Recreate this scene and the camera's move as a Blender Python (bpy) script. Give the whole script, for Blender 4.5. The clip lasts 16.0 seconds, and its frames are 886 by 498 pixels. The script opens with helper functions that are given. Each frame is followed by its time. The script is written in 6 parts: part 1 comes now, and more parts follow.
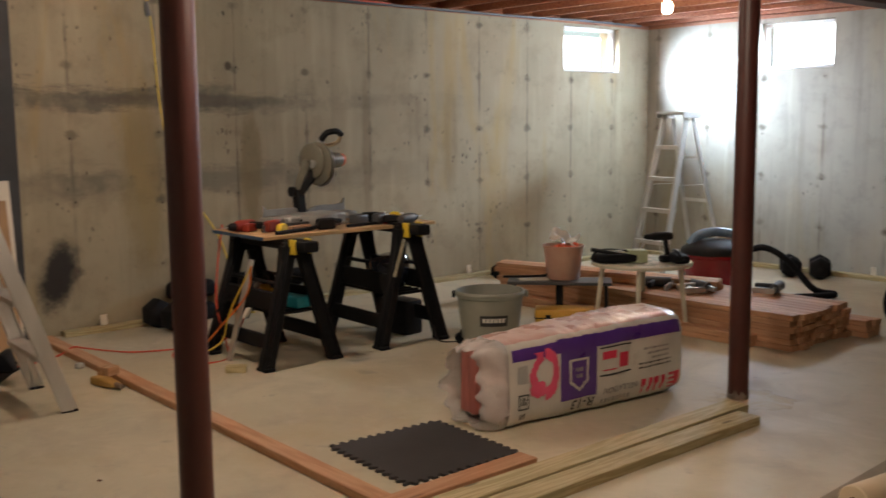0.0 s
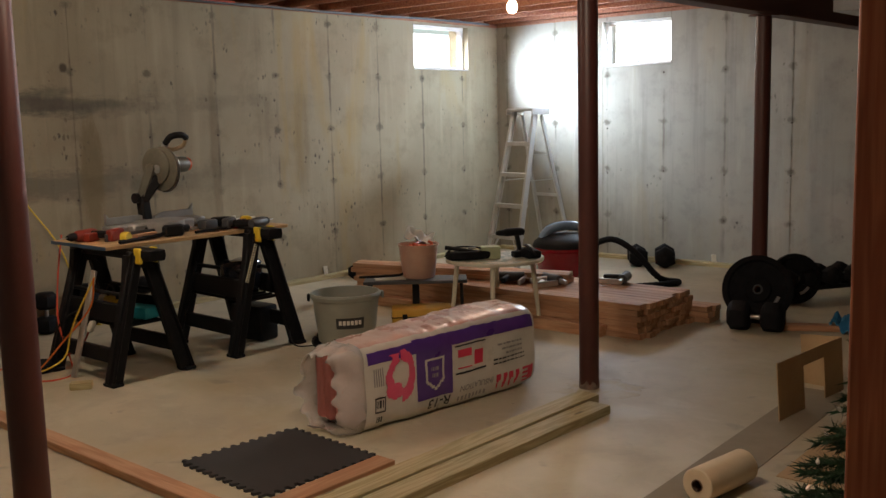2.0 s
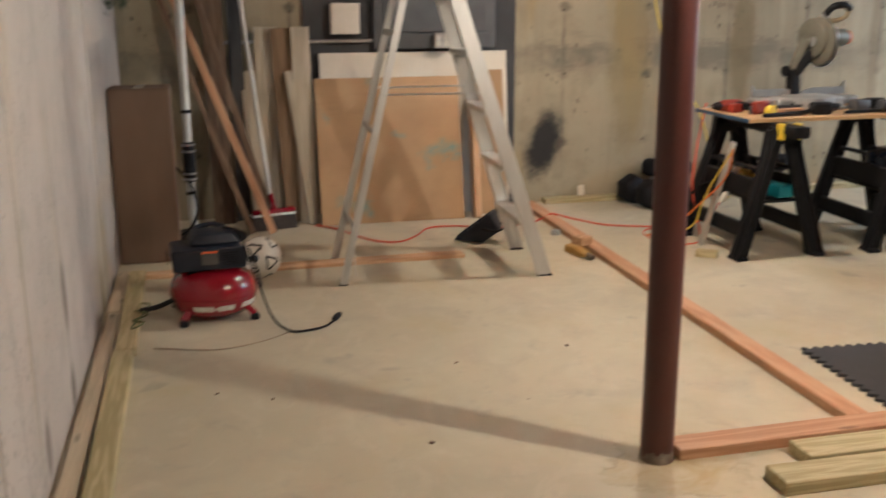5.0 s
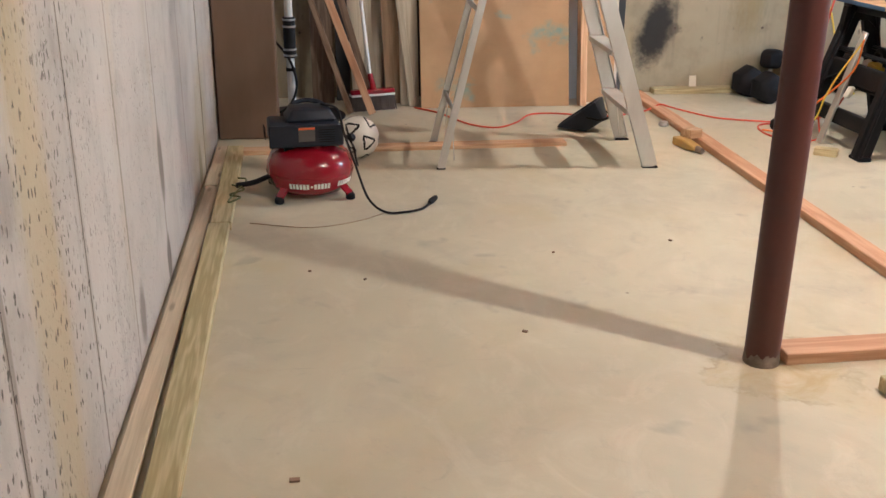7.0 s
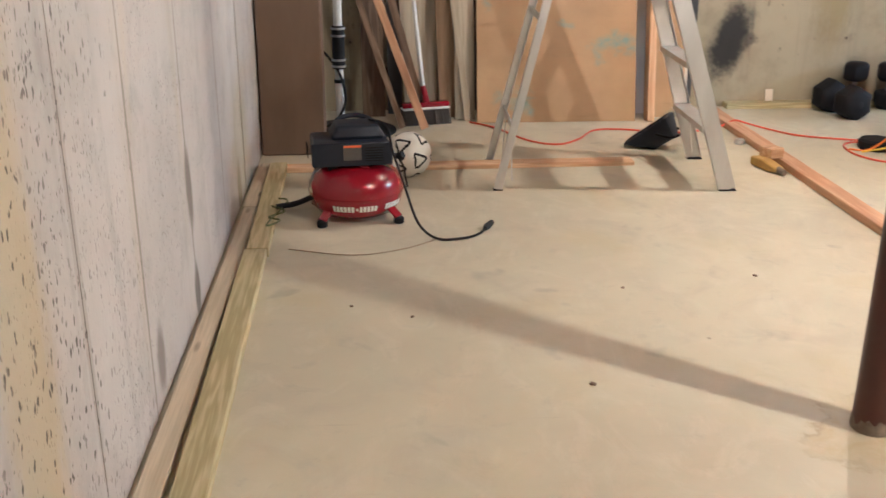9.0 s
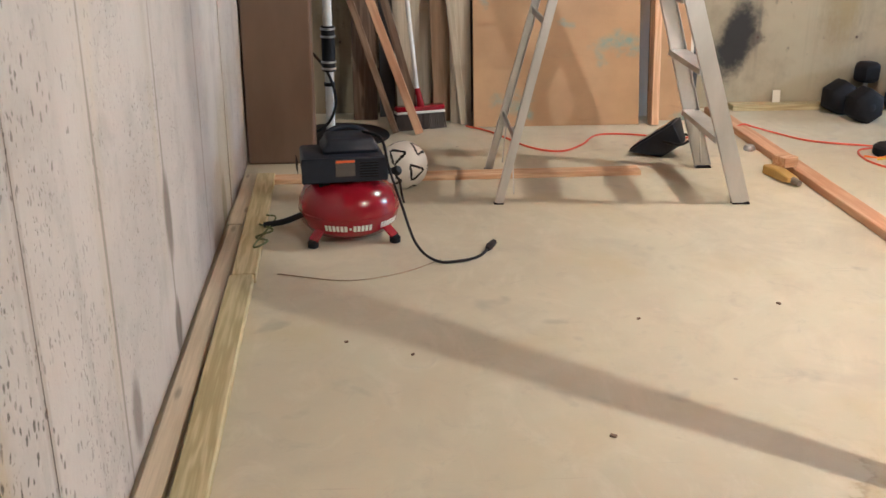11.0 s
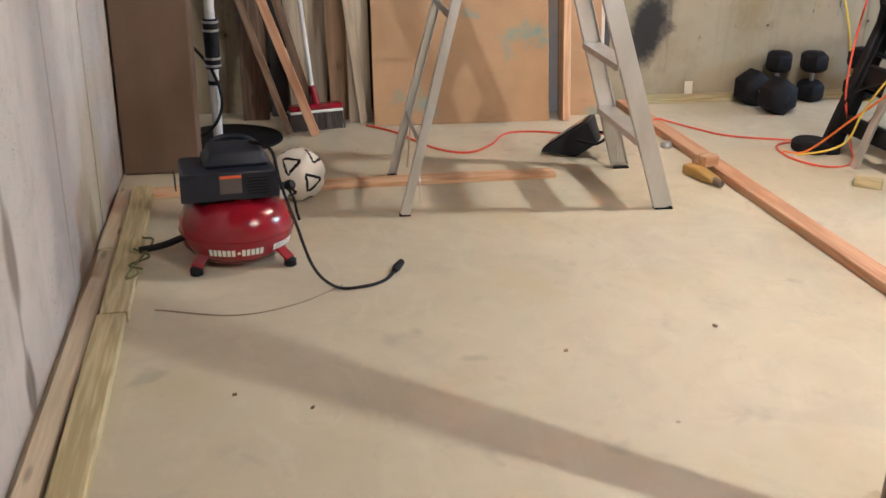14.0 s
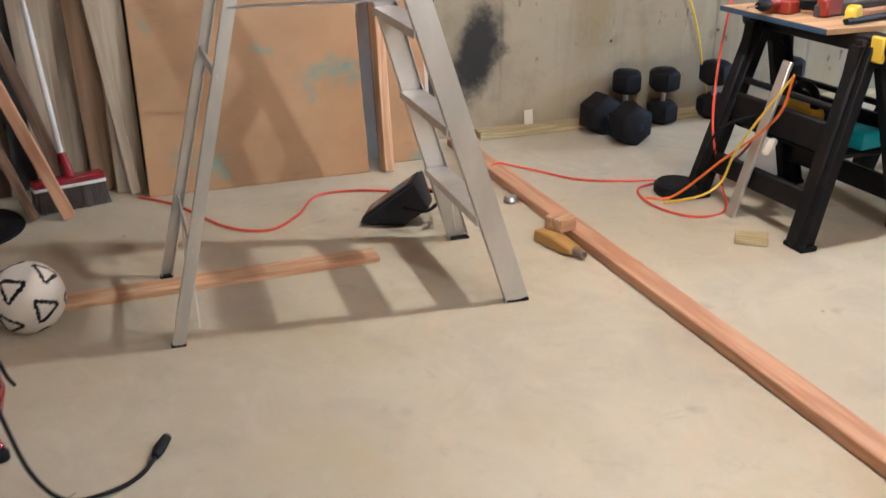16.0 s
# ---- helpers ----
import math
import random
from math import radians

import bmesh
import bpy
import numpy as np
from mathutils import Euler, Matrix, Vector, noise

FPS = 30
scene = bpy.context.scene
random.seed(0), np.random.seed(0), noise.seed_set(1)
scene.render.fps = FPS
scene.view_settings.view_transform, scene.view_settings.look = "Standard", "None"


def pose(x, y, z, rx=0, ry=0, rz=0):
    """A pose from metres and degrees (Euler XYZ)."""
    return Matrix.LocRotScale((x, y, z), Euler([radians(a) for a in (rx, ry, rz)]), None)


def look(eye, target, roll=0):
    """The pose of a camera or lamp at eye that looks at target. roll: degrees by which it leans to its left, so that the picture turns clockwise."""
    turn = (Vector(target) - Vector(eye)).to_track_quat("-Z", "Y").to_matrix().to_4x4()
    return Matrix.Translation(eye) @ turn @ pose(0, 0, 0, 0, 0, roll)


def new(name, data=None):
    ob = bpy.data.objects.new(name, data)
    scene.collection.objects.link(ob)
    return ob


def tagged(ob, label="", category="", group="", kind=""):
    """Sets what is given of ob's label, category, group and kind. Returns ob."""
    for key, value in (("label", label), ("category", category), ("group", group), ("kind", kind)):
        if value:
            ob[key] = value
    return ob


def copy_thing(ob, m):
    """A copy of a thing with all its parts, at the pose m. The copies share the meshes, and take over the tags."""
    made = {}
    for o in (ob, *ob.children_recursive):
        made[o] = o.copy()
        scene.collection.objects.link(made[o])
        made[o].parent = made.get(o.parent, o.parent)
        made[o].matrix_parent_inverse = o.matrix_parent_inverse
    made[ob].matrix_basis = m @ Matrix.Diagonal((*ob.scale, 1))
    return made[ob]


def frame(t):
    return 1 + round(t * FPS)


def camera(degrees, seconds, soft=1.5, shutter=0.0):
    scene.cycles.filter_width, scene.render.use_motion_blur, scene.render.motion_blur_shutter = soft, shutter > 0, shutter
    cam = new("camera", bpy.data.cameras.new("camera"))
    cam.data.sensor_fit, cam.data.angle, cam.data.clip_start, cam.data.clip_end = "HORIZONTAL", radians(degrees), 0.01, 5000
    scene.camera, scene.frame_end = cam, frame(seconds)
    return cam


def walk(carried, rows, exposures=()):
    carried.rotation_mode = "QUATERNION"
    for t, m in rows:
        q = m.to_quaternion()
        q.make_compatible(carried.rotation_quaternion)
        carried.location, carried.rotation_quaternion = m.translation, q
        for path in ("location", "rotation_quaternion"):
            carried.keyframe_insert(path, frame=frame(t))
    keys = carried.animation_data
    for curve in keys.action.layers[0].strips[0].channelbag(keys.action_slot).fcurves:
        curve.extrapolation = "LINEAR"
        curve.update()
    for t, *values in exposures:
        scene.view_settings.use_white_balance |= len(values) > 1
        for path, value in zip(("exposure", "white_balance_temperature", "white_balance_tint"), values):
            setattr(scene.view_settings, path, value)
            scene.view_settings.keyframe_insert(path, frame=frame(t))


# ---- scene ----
cam = camera(48.6, 16.0, shutter=0.5)
PATH = [
    (0, (0.957, 0.387, 1.443), (2.252, 1.889, 1.187), -0.5),
    (0.5, (0.987, 0.396, 1.432), (2.386, 1.804, 1.186), -0.7),
    (1, (1.002, 0.386, 1.44), (2.466, 1.726, 1.188), -1.1),
    (1.5, (0.999, 0.364, 1.46), (2.492, 1.668, 1.197), -1.3),
    (2, (1.01, 0.373, 1.464), (2.504, 1.676, 1.197), -1.4),
    (2.5, (1.049, 0.425, 1.444), (2.513, 1.76, 1.172), -1.6),
    (3, (1.051, 0.454, 1.439), (2.427, 1.876, 1.149), -1.7),
    (3.5, (1.023, 0.458, 1.453), (2.229, 2.021, 1.134), -1.7),
    (4, (1.022, 0.474, 1.472), (1.975, 2.194, 1.109), -1.4),
    (4.5, (1.0, 0.501, 1.47), (1.678, 2.335, 1.047), -0.7),
    (5, (0.979, 0.516, 1.437), (1.429, 2.4, 0.942), -0.2),
    (5.2, (0.983, 0.503, 1.419), (1.361, 2.396, 0.895), -0.2),
    (7.3, (0.993, 0.651, 1.369), (1.24, 2.504, 0.658), 0.6),
    (7.5, (0.98, 0.665, 1.366), (1.228, 2.519, 0.658), 0.6),
    (8, (0.973, 0.766, 1.356), (1.208, 2.621, 0.647), 0.8),
    (8.5, (1.0, 0.882, 1.34), (1.195, 2.745, 0.64), 0.4),
    (9, (1.03, 1.012, 1.316), (1.17, 2.884, 0.628), 0.2),
    (9.2, (1.044, 1.051, 1.337), (1.153, 2.922, 0.64), 0.4),
    (11.3, (0.986, 1.329, 1.358), (1.185, 3.185, 0.64), 0.3),
    (11.5, (0.977, 1.34, 1.359), (1.217, 3.191, 0.638), 0.5),
    (12, (0.984, 1.344, 1.366), (1.316, 3.176, 0.637), 0.7),
    (12.5, (0.979, 1.324, 1.382), (1.376, 3.139, 0.642), 1.2),
    (13, (0.973, 1.359, 1.374), (1.38, 3.171, 0.632), 1.4),
    (13.5, (1.0, 1.502, 1.341), (1.369, 3.325, 0.607), 1.1),
    (14, (1.049, 1.71, 1.342), (1.407, 3.531, 0.598), 0.9),
    (14.5, (1.119, 1.945, 1.332), (1.552, 3.748, 0.582), 0.4),
    (15, (1.148, 2.233, 1.338), (1.706, 3.995, 0.575), 0.4),
    (15.5, (1.279, 2.463, 1.355), (1.919, 4.194, 0.585), 0.2),
    (16, (1.42, 2.68, 1.374), (2.081, 4.408, 0.612), 0.0),
]
EXPOSURES = [(0.0, 0.54, 6500, 12), (1.0, 0.40, 6600, 12), (2.0, 0.19, 6700, 12), (3.0, 0.26, 6800, 11), (3.6, 0.68, 6800, 9), (4.4, 1.28, 6350, 8), (5.0, 1.6, 5850, 8), (7.5, 2.12, 5400, 8), (9.0, 2.2, 5450, 8), (11.5, 2.12, 5400, 7), (12.5, 2.04, 5350, 7), (13.3, 2.1, 5350, 7), (14.0, 2.12, 5350, 7), (14.5, 2.04, 5300, 7), (16.0, 1.99, 5150, 8)]
walk(cam, [(t, look(eye, target, roll)) for t, eye, target, roll in PATH], EXPOSURES)

# ---- world and lights ----
world = bpy.data.worlds.new("world")
scene.world = world
world.use_nodes = True
wn = world.node_tree
sky = wn.nodes.new("ShaderNodeTexSky")
sky.sky_type = "NISHITA"
sky.sun_disc = False
sky.sun_elevation = radians(22)
sky.sun_rotation = radians(-47)
wn.links.new(sky.outputs[0], wn.nodes["Background"].inputs[0])
wn.nodes["Background"].inputs[1].default_value = 0.15

sun = new("sun", bpy.data.lights.new("sun", "SUN"))
sun.data.energy = 5.0
sun.data.angle = radians(7)
sun.data.color = (1.0, 0.96, 0.9)
sun.matrix_basis = look((0, 0, 0), (0.88, -0.81, -0.47))


def bulb_light(x, y, z, watts, colour, radius=0.035):
    ob = new("bulb_light", bpy.data.lights.new("bulb_light", "POINT"))
    ob.data.energy = watts
    ob.data.color = colour
    ob.data.shadow_soft_size = radius
    ob.matrix_basis = pose(x, y, z)
    return ob


WARM = (1.0, 0.85, 0.66)
# the last one is an unseen weak fill, added behind the camera
BULBS = [(3.25, 2.39, 2.28, 52), (3.35, 5.33, 2.30, 32), (7.47, 5.21, 2.33, 27), (1.6, -1.2, 2.30, 3.5)]
for bx, by, bz, watts in BULBS:
    bulb_light(bx, by, bz, watts, WARM)
COOL = (0.66, 0.82, 1.0)


def window_light(m, w, h, watts):
    ob = new("window_light", bpy.data.lights.new("window_light", "AREA"))
    ob.data.shape, ob.data.size, ob.data.size_y = "RECTANGLE", w, h
    ob.data.energy, ob.data.color = watts, COOL
    ob.matrix_basis = m
    return ob


# daylight in the two window openings
window_light(look((8.85, 7.22, 2.17), (9.78, 6.10, 1.70)), 0.36, 0.34, 30).data.spread = radians(72)
window_light(look((9.74, 5.415, 2.15), (8.70, 6.10, 1.80)), 0.50, 0.34, 38).data.spread = radians(145)


# ---- building helpers ----
def finish(bm, name, material, smooth=False):
    me = bpy.data.meshes.new(name)
    bmesh.ops.recalc_face_normals(bm, faces=bm.faces)
    bm.to_mesh(me)
    bm.free()
    for m in material if isinstance(material, (list, tuple)) else [material]:
        me.materials.append(m)
    if smooth:
        me.polygons.foreach_set("use_smooth", [True] * len(me.polygons))
        me.set_sharp_from_angle(angle=radians(38))
    return me


def part(name, bm, material, parent, label="", at=None, smooth=True):
    """One mesh object under a thing or a part."""
    ob = new(name, finish(bm, name, material, smooth))
    ob.parent = parent
    if at is not None:
        ob.matrix_basis = at
    if label:
        ob["label"] = label
    return ob


def thing(name, m, label, category, group="", kind=""):
    ob = new(name)
    ob.empty_display_size = 0.1
    ob.matrix_basis = m
    return tagged(ob, label, category, group, kind)


def solid(name, bm, material, m, label, category, group="", kind="", smooth=True):
    """A thing that is one mesh."""
    ob = new(name, finish(bm, name, material, smooth))
    ob.matrix_basis = m
    return tagged(ob, label, category, group, kind)


def box(sx, sy, sz, c=(0, 0, 0), bevel=0.0, seg=1, m=None, bm=None):
    """A box of that size about c; joined to bm if given."""
    b = bmesh.new()
    bmesh.ops.create_cube(b, size=1)
    bmesh.ops.scale(b, vec=(sx, sy, sz), verts=b.verts)
    if bevel:
        bmesh.ops.bevel(b, geom=b.edges[:], offset=bevel, segments=seg, profile=0.5, affect="EDGES")
    bmesh.ops.translate(b, vec=c, verts=b.verts)
    if m is not None:
        bmesh.ops.transform(b, matrix=m, verts=b.verts)
    return join(bm, b) if bm is not None else b


def join(a, b):
    """Adds the faces of b to a, and frees b."""
    made = [a.verts.new(v.co) for v in b.verts]
    b.verts.index_update()
    for f in b.faces:
        try:
            nf = a.faces.new([made[v.index] for v in f.verts])
            nf.material_index = f.material_index
        except ValueError:
            pass
    b.free()
    return a


def lathe(profile, seg=32, m=None, bm=None, cap=True):
    """Turns (radius, z) pairs round z."""
    b = bmesh.new()
    rings = []
    for r, z in profile:
        rings.append([b.verts.new((r * math.cos(2 * math.pi * i / seg), r * math.sin(2 * math.pi * i / seg), z)) for i in range(seg)])
    for r0, r1 in zip(rings, rings[1:]):
        for i in range(seg):
            b.faces.new((r0[i], r0[(i + 1) % seg], r1[(i + 1) % seg], r1[i]))
    if cap:
        if profile[0][0] > 1e-4:
            b.faces.new(rings[0][::-1])
        if profile[-1][0] > 1e-4:
            b.faces.new(rings[-1])
    bmesh.ops.remove_doubles(b, verts=b.verts, dist=1e-5)
    if m is not None:
        bmesh.ops.transform(b, matrix=m, verts=b.verts)
    return join(bm, b) if bm is not None else b


def spline(points, n=8):
    """A smooth line through the points (Catmull-Rom)."""
    p = [Vector(q) for q in points]
    p = [p[0] * 2 - p[1]] + p + [p[-1] * 2 - p[-2]]
    out = []
    for i in range(1, len(p) - 2):
        a, b, c, d = p[i - 1:i + 3]
        for k in range(n):
            t = k / n
            out.append(0.5 * (2 * b + (c - a) * t + (2 * a - 5 * b + 4 * c - d) * t * t + (3 * b - a - 3 * c + d) * t ** 3))
    return out + [p[-2]]


def tube(points, r, seg=8, bm=None, flat=1.0):
    """A round tube along the points; r is one radius or one for each point."""
    b = bmesh.new()
    pts = [Vector(q) for q in points]
    up = Vector((0.13, 0.21, 0.97)).normalized()
    rings = []
    for i, p in enumerate(pts):
        d = (pts[min(i + 1, len(pts) - 1)] - pts[max(i - 1, 0)]).normalized()
        side = d.cross(up)
        if side.length < 0.05:
            side = d.cross(Vector((1, 0, 0)))
        side.normalize()
        over = side.cross(d)
        rr = r[i] if isinstance(r, (list, tuple)) else r
        rings.append([b.verts.new(p + rr * (math.cos(2 * math.pi * k / seg) * side + flat * math.sin(2 * math.pi * k / seg) * over)) for k in range(seg)])
    for r0, r1 in zip(rings, rings[1:]):
        for k in range(seg):
            b.faces.new((r0[k], r0[(k + 1) % seg], r1[(k + 1) % seg], r1[k]))
    b.faces.new(rings[0][::-1])
    b.faces.new(rings[-1])
    return join(bm, b) if bm is not None else b


def bar(p, q, w, d, bevel=0.0, bm=None, hint=(0, 0, 1)):
    """A straight bar from p to q: w across (level with hint's side), d deep."""
    p, q = Vector(p), Vector(q)
    x = (q - p)
    length = x.length
    x.normalize()
    h = Vector(hint)
    if abs(x.dot(h)) > 0.98:
        h = Vector((0, 1, 0))
    y = h.cross(x).normalized()
    z = x.cross(y)
    m = Matrix((x, y, z)).transposed().to_4x4()
    m.translation = (p + q) / 2
    return box(length, w, d, bevel=bevel, m=m, bm=bm)


def prism(outline, depth, bm=None, m=None, bevel=0.0):
    """Pushes a flat outline (x, z) through depth along y, centred."""
    b = bmesh.new()
    vs = [b.verts.new((x, -depth / 2, z)) for x, z in outline]
    f = b.faces.new(vs)
    ext = bmesh.ops.extrude_face_region(b, geom=[f])
    bmesh.ops.translate(b, vec=(0, depth, 0), verts=[v for v in ext["geom"] if isinstance(v, bmesh.types.BMVert)])
    bmesh.ops.recalc_face_normals(b, faces=b.faces)
    if bevel:
        bmesh.ops.bevel(b, geom=b.edges[:], offset=bevel, segments=1, profile=0.5, affect="EDGES")
    if m is not None:
        bmesh.ops.transform(b, matrix=m, verts=b.verts)
    return join(bm, b) if bm is not None else b


# ---- materials ----
class Nodes:
    """Short hand for a material's node tree."""

    def __init__(self, name):
        self.mat = bpy.data.materials.new(name)
        self.mat.use_nodes = True
        self.t = self.mat.node_tree
        self.bsdf = self.t.nodes["Principled BSDF"]

    def put(self, socket, value):
        if hasattr(value, "is_output"):
            self.t.links.new(value, socket)
        elif isinstance(value, (tuple, list)) and len(value) == 3 and socket.type == "RGBA":
            socket.default_value = (*value, 1)
        else:
            socket.default_value = value

    def coords(self, scale=(1, 1, 1), world_space=False, jitter=False):
        if world_space:
            out = self.t.nodes.new("ShaderNodeNewGeometry").outputs["Position"]
        else:
            out = self.t.nodes.new("ShaderNodeTexCoord").outputs["Object"]
        if jitter:
            info = self.t.nodes.new("ShaderNodeObjectInfo")
            add = self.t.nodes.new("ShaderNodeVectorMath")
            add.operation = "MULTIPLY_ADD"
            self.put(add.inputs[0], info.outputs["Random"])
            add.inputs[1].default_value = (37, 11, 23)
            self.put(add.inputs[2], out)
            out = add.outputs[0]
        mp = self.t.nodes.new("ShaderNodeMapping")
        mp.inputs["Scale"].default_value = scale
        self.put(mp.inputs["Vector"], out)
        return mp.outputs[0]

    def noise(self, vec, scale, detail=5, rough=0.6, distort=0.0):
        n = self.t.nodes.new("ShaderNodeTexNoise")
        self.put(n.inputs["Vector"], vec)
        n.inputs["Scale"].default_value = scale
        n.inputs["Detail"].default_value = detail
        n.inputs["Roughness"].default_value = rough
        n.inputs["Distortion"].default_value = distort
        return n.outputs["Fac"]

    def ramp(self, fac, a, b, smooth=False):
        """fac mapped so that a gives 0 and b gives 1."""
        n = self.t.nodes.new("ShaderNodeMapRange")
        n.interpolation_type = "SMOOTHSTEP" if smooth else "LINEAR"
        self.put(n.inputs["Value"], fac)
        n.inputs["From Min"].default_value, n.inputs["From Max"].default_value = a, b
        return n.outputs["Result"]

    def mix(self, fac, a, b, mode="MIX"):
        n = self.t.nodes.new("ShaderNodeMix")
        n.data_type = "RGBA"
        n.blend_type = mode
        self.put(n.inputs["Factor"], fac)
        self.put(n.inputs[6], a)
        self.put(n.inputs[7], b)
        return n.outputs[2]

    def math(self, op, a, b=0.0, c=0.0):
        n = self.t.nodes.new("ShaderNodeMath")
        n.operation = op
        for s, v in zip(n.inputs, (a, b, c)):
            self.put(s, v)
        return n.outputs[0]

    def axes(self, vec):
        n = self.t.nodes.new("ShaderNodeSeparateXYZ")
        self.put(n.inputs[0], vec)
        return n.outputs

    def bump(self, height, strength=0.2, distance=0.01):
        n = self.t.nodes.new("ShaderNodeBump")
        n.inputs["Strength"].default_value = strength
        n.inputs["Distance"].default_value = distance
        self.put(n.inputs["Height"], height)
        self.put(self.bsdf.inputs["Normal"], n.outputs[0])

    def done(self, colour, rough=0.6, metal=0.0, **more):
        self.put(self.bsdf.inputs["Base Color"], colour)
        self.put(self.bsdf.inputs["Roughness"], rough)
        self.put(self.bsdf.inputs["Metallic"], metal)
        for k, v in more.items():
            self.put(self.bsdf.inputs[k.replace("_", " ")], v)
        return self.mat


def surface(name, c1, c2, rough=0.5, metal=0.0, scale=12, grime=0.25, bump=0.08, fine=90, stretch=(1, 1, 1), spread=0.0, **more):
    """A general surface: two colours in broad patches, fine grain, grime, relief and worn gloss."""
    n = Nodes(name)
    v = n.coords(stretch, jitter=True)
    broad, grain = n.noise(v, scale, 4), n.noise(v, fine, 3)
    col = n.mix(n.ramp(broad, 0.3, 0.7), c1, c2)
    col = n.mix(n.math("MULTIPLY", n.ramp(n.noise(v, scale * 0.35, 6, 0.7), 0.45, 0.75), grime), col, tuple(x * 0.45 for x in c1))
    if spread:
        info = n.t.nodes.new("ShaderNodeObjectInfo")
        col = n.mix(1.0, col, n.mix(info.outputs["Random"], (1 - spread,) * 3, (1 + spread * 0.6,) * 3), "MULTIPLY")
    n.bump(n.math("ADD", grain, n.math("MULTIPLY", broad, 0.6)), bump, 0.004)
    r = n.math("ADD", rough - 0.08, n.math("MULTIPLY", broad, 0.16))
    return n.done(col, r, metal, **more)


def wood(name, c1, c2, rough=0.65, knots=0.6, ring=9.0, spread=0.15, bump=0.12, damp=None):
    """Sawn timber whose grain runs along the local x axis."""
    n = Nodes(name)
    v = n.coords((0.55, 7, 7), jitter=True)
    wob = n.noise(v, 1.3, 4, 0.55)
    wav = n.math("SINE", n.math("MULTIPLY", wob, ring * 6.3))
    col = n.mix(n.ramp(wav, -0.9, 1.0), c1, c2)
    fine = n.noise(n.coords((3, 120, 120), jitter=True), 1.5, 3)
    col = n.mix(n.math("MULTIPLY", n.ramp(fine, 0.4, 0.75), 0.35), col, tuple(x * 0.55 for x in c1))
    kv = n.coords((1.0, 4.0, 4.0), jitter=True)
    vor = n.t.nodes.new("ShaderNodeTexVoronoi")
    n.put(vor.inputs["Vector"], kv)
    vor.inputs["Scale"].default_value = 2.3
    col = n.mix(n.math("MULTIPLY", n.ramp(vor.outputs["Distance"], 0.13, 0.05, True), knots), col, tuple(x * 0.3 for x in c1))
    if damp:
        col = n.mix(n.ramp(n.noise(n.coords(jitter=True), 2.2, 5, 0.7), 0.42, 0.68), col, damp)
    info = n.t.nodes.new("ShaderNodeObjectInfo")
    col = n.mix(1.0, col, n.mix(info.outputs["Random"], (1 - spread,) * 3, (1 + spread * 0.6,) * 3), "MULTIPLY")
    n.bump(n.math("ADD", fine, n.math("MULTIPLY", wav, 0.25)), bump, 0.003)
    return n.done(col, rough)


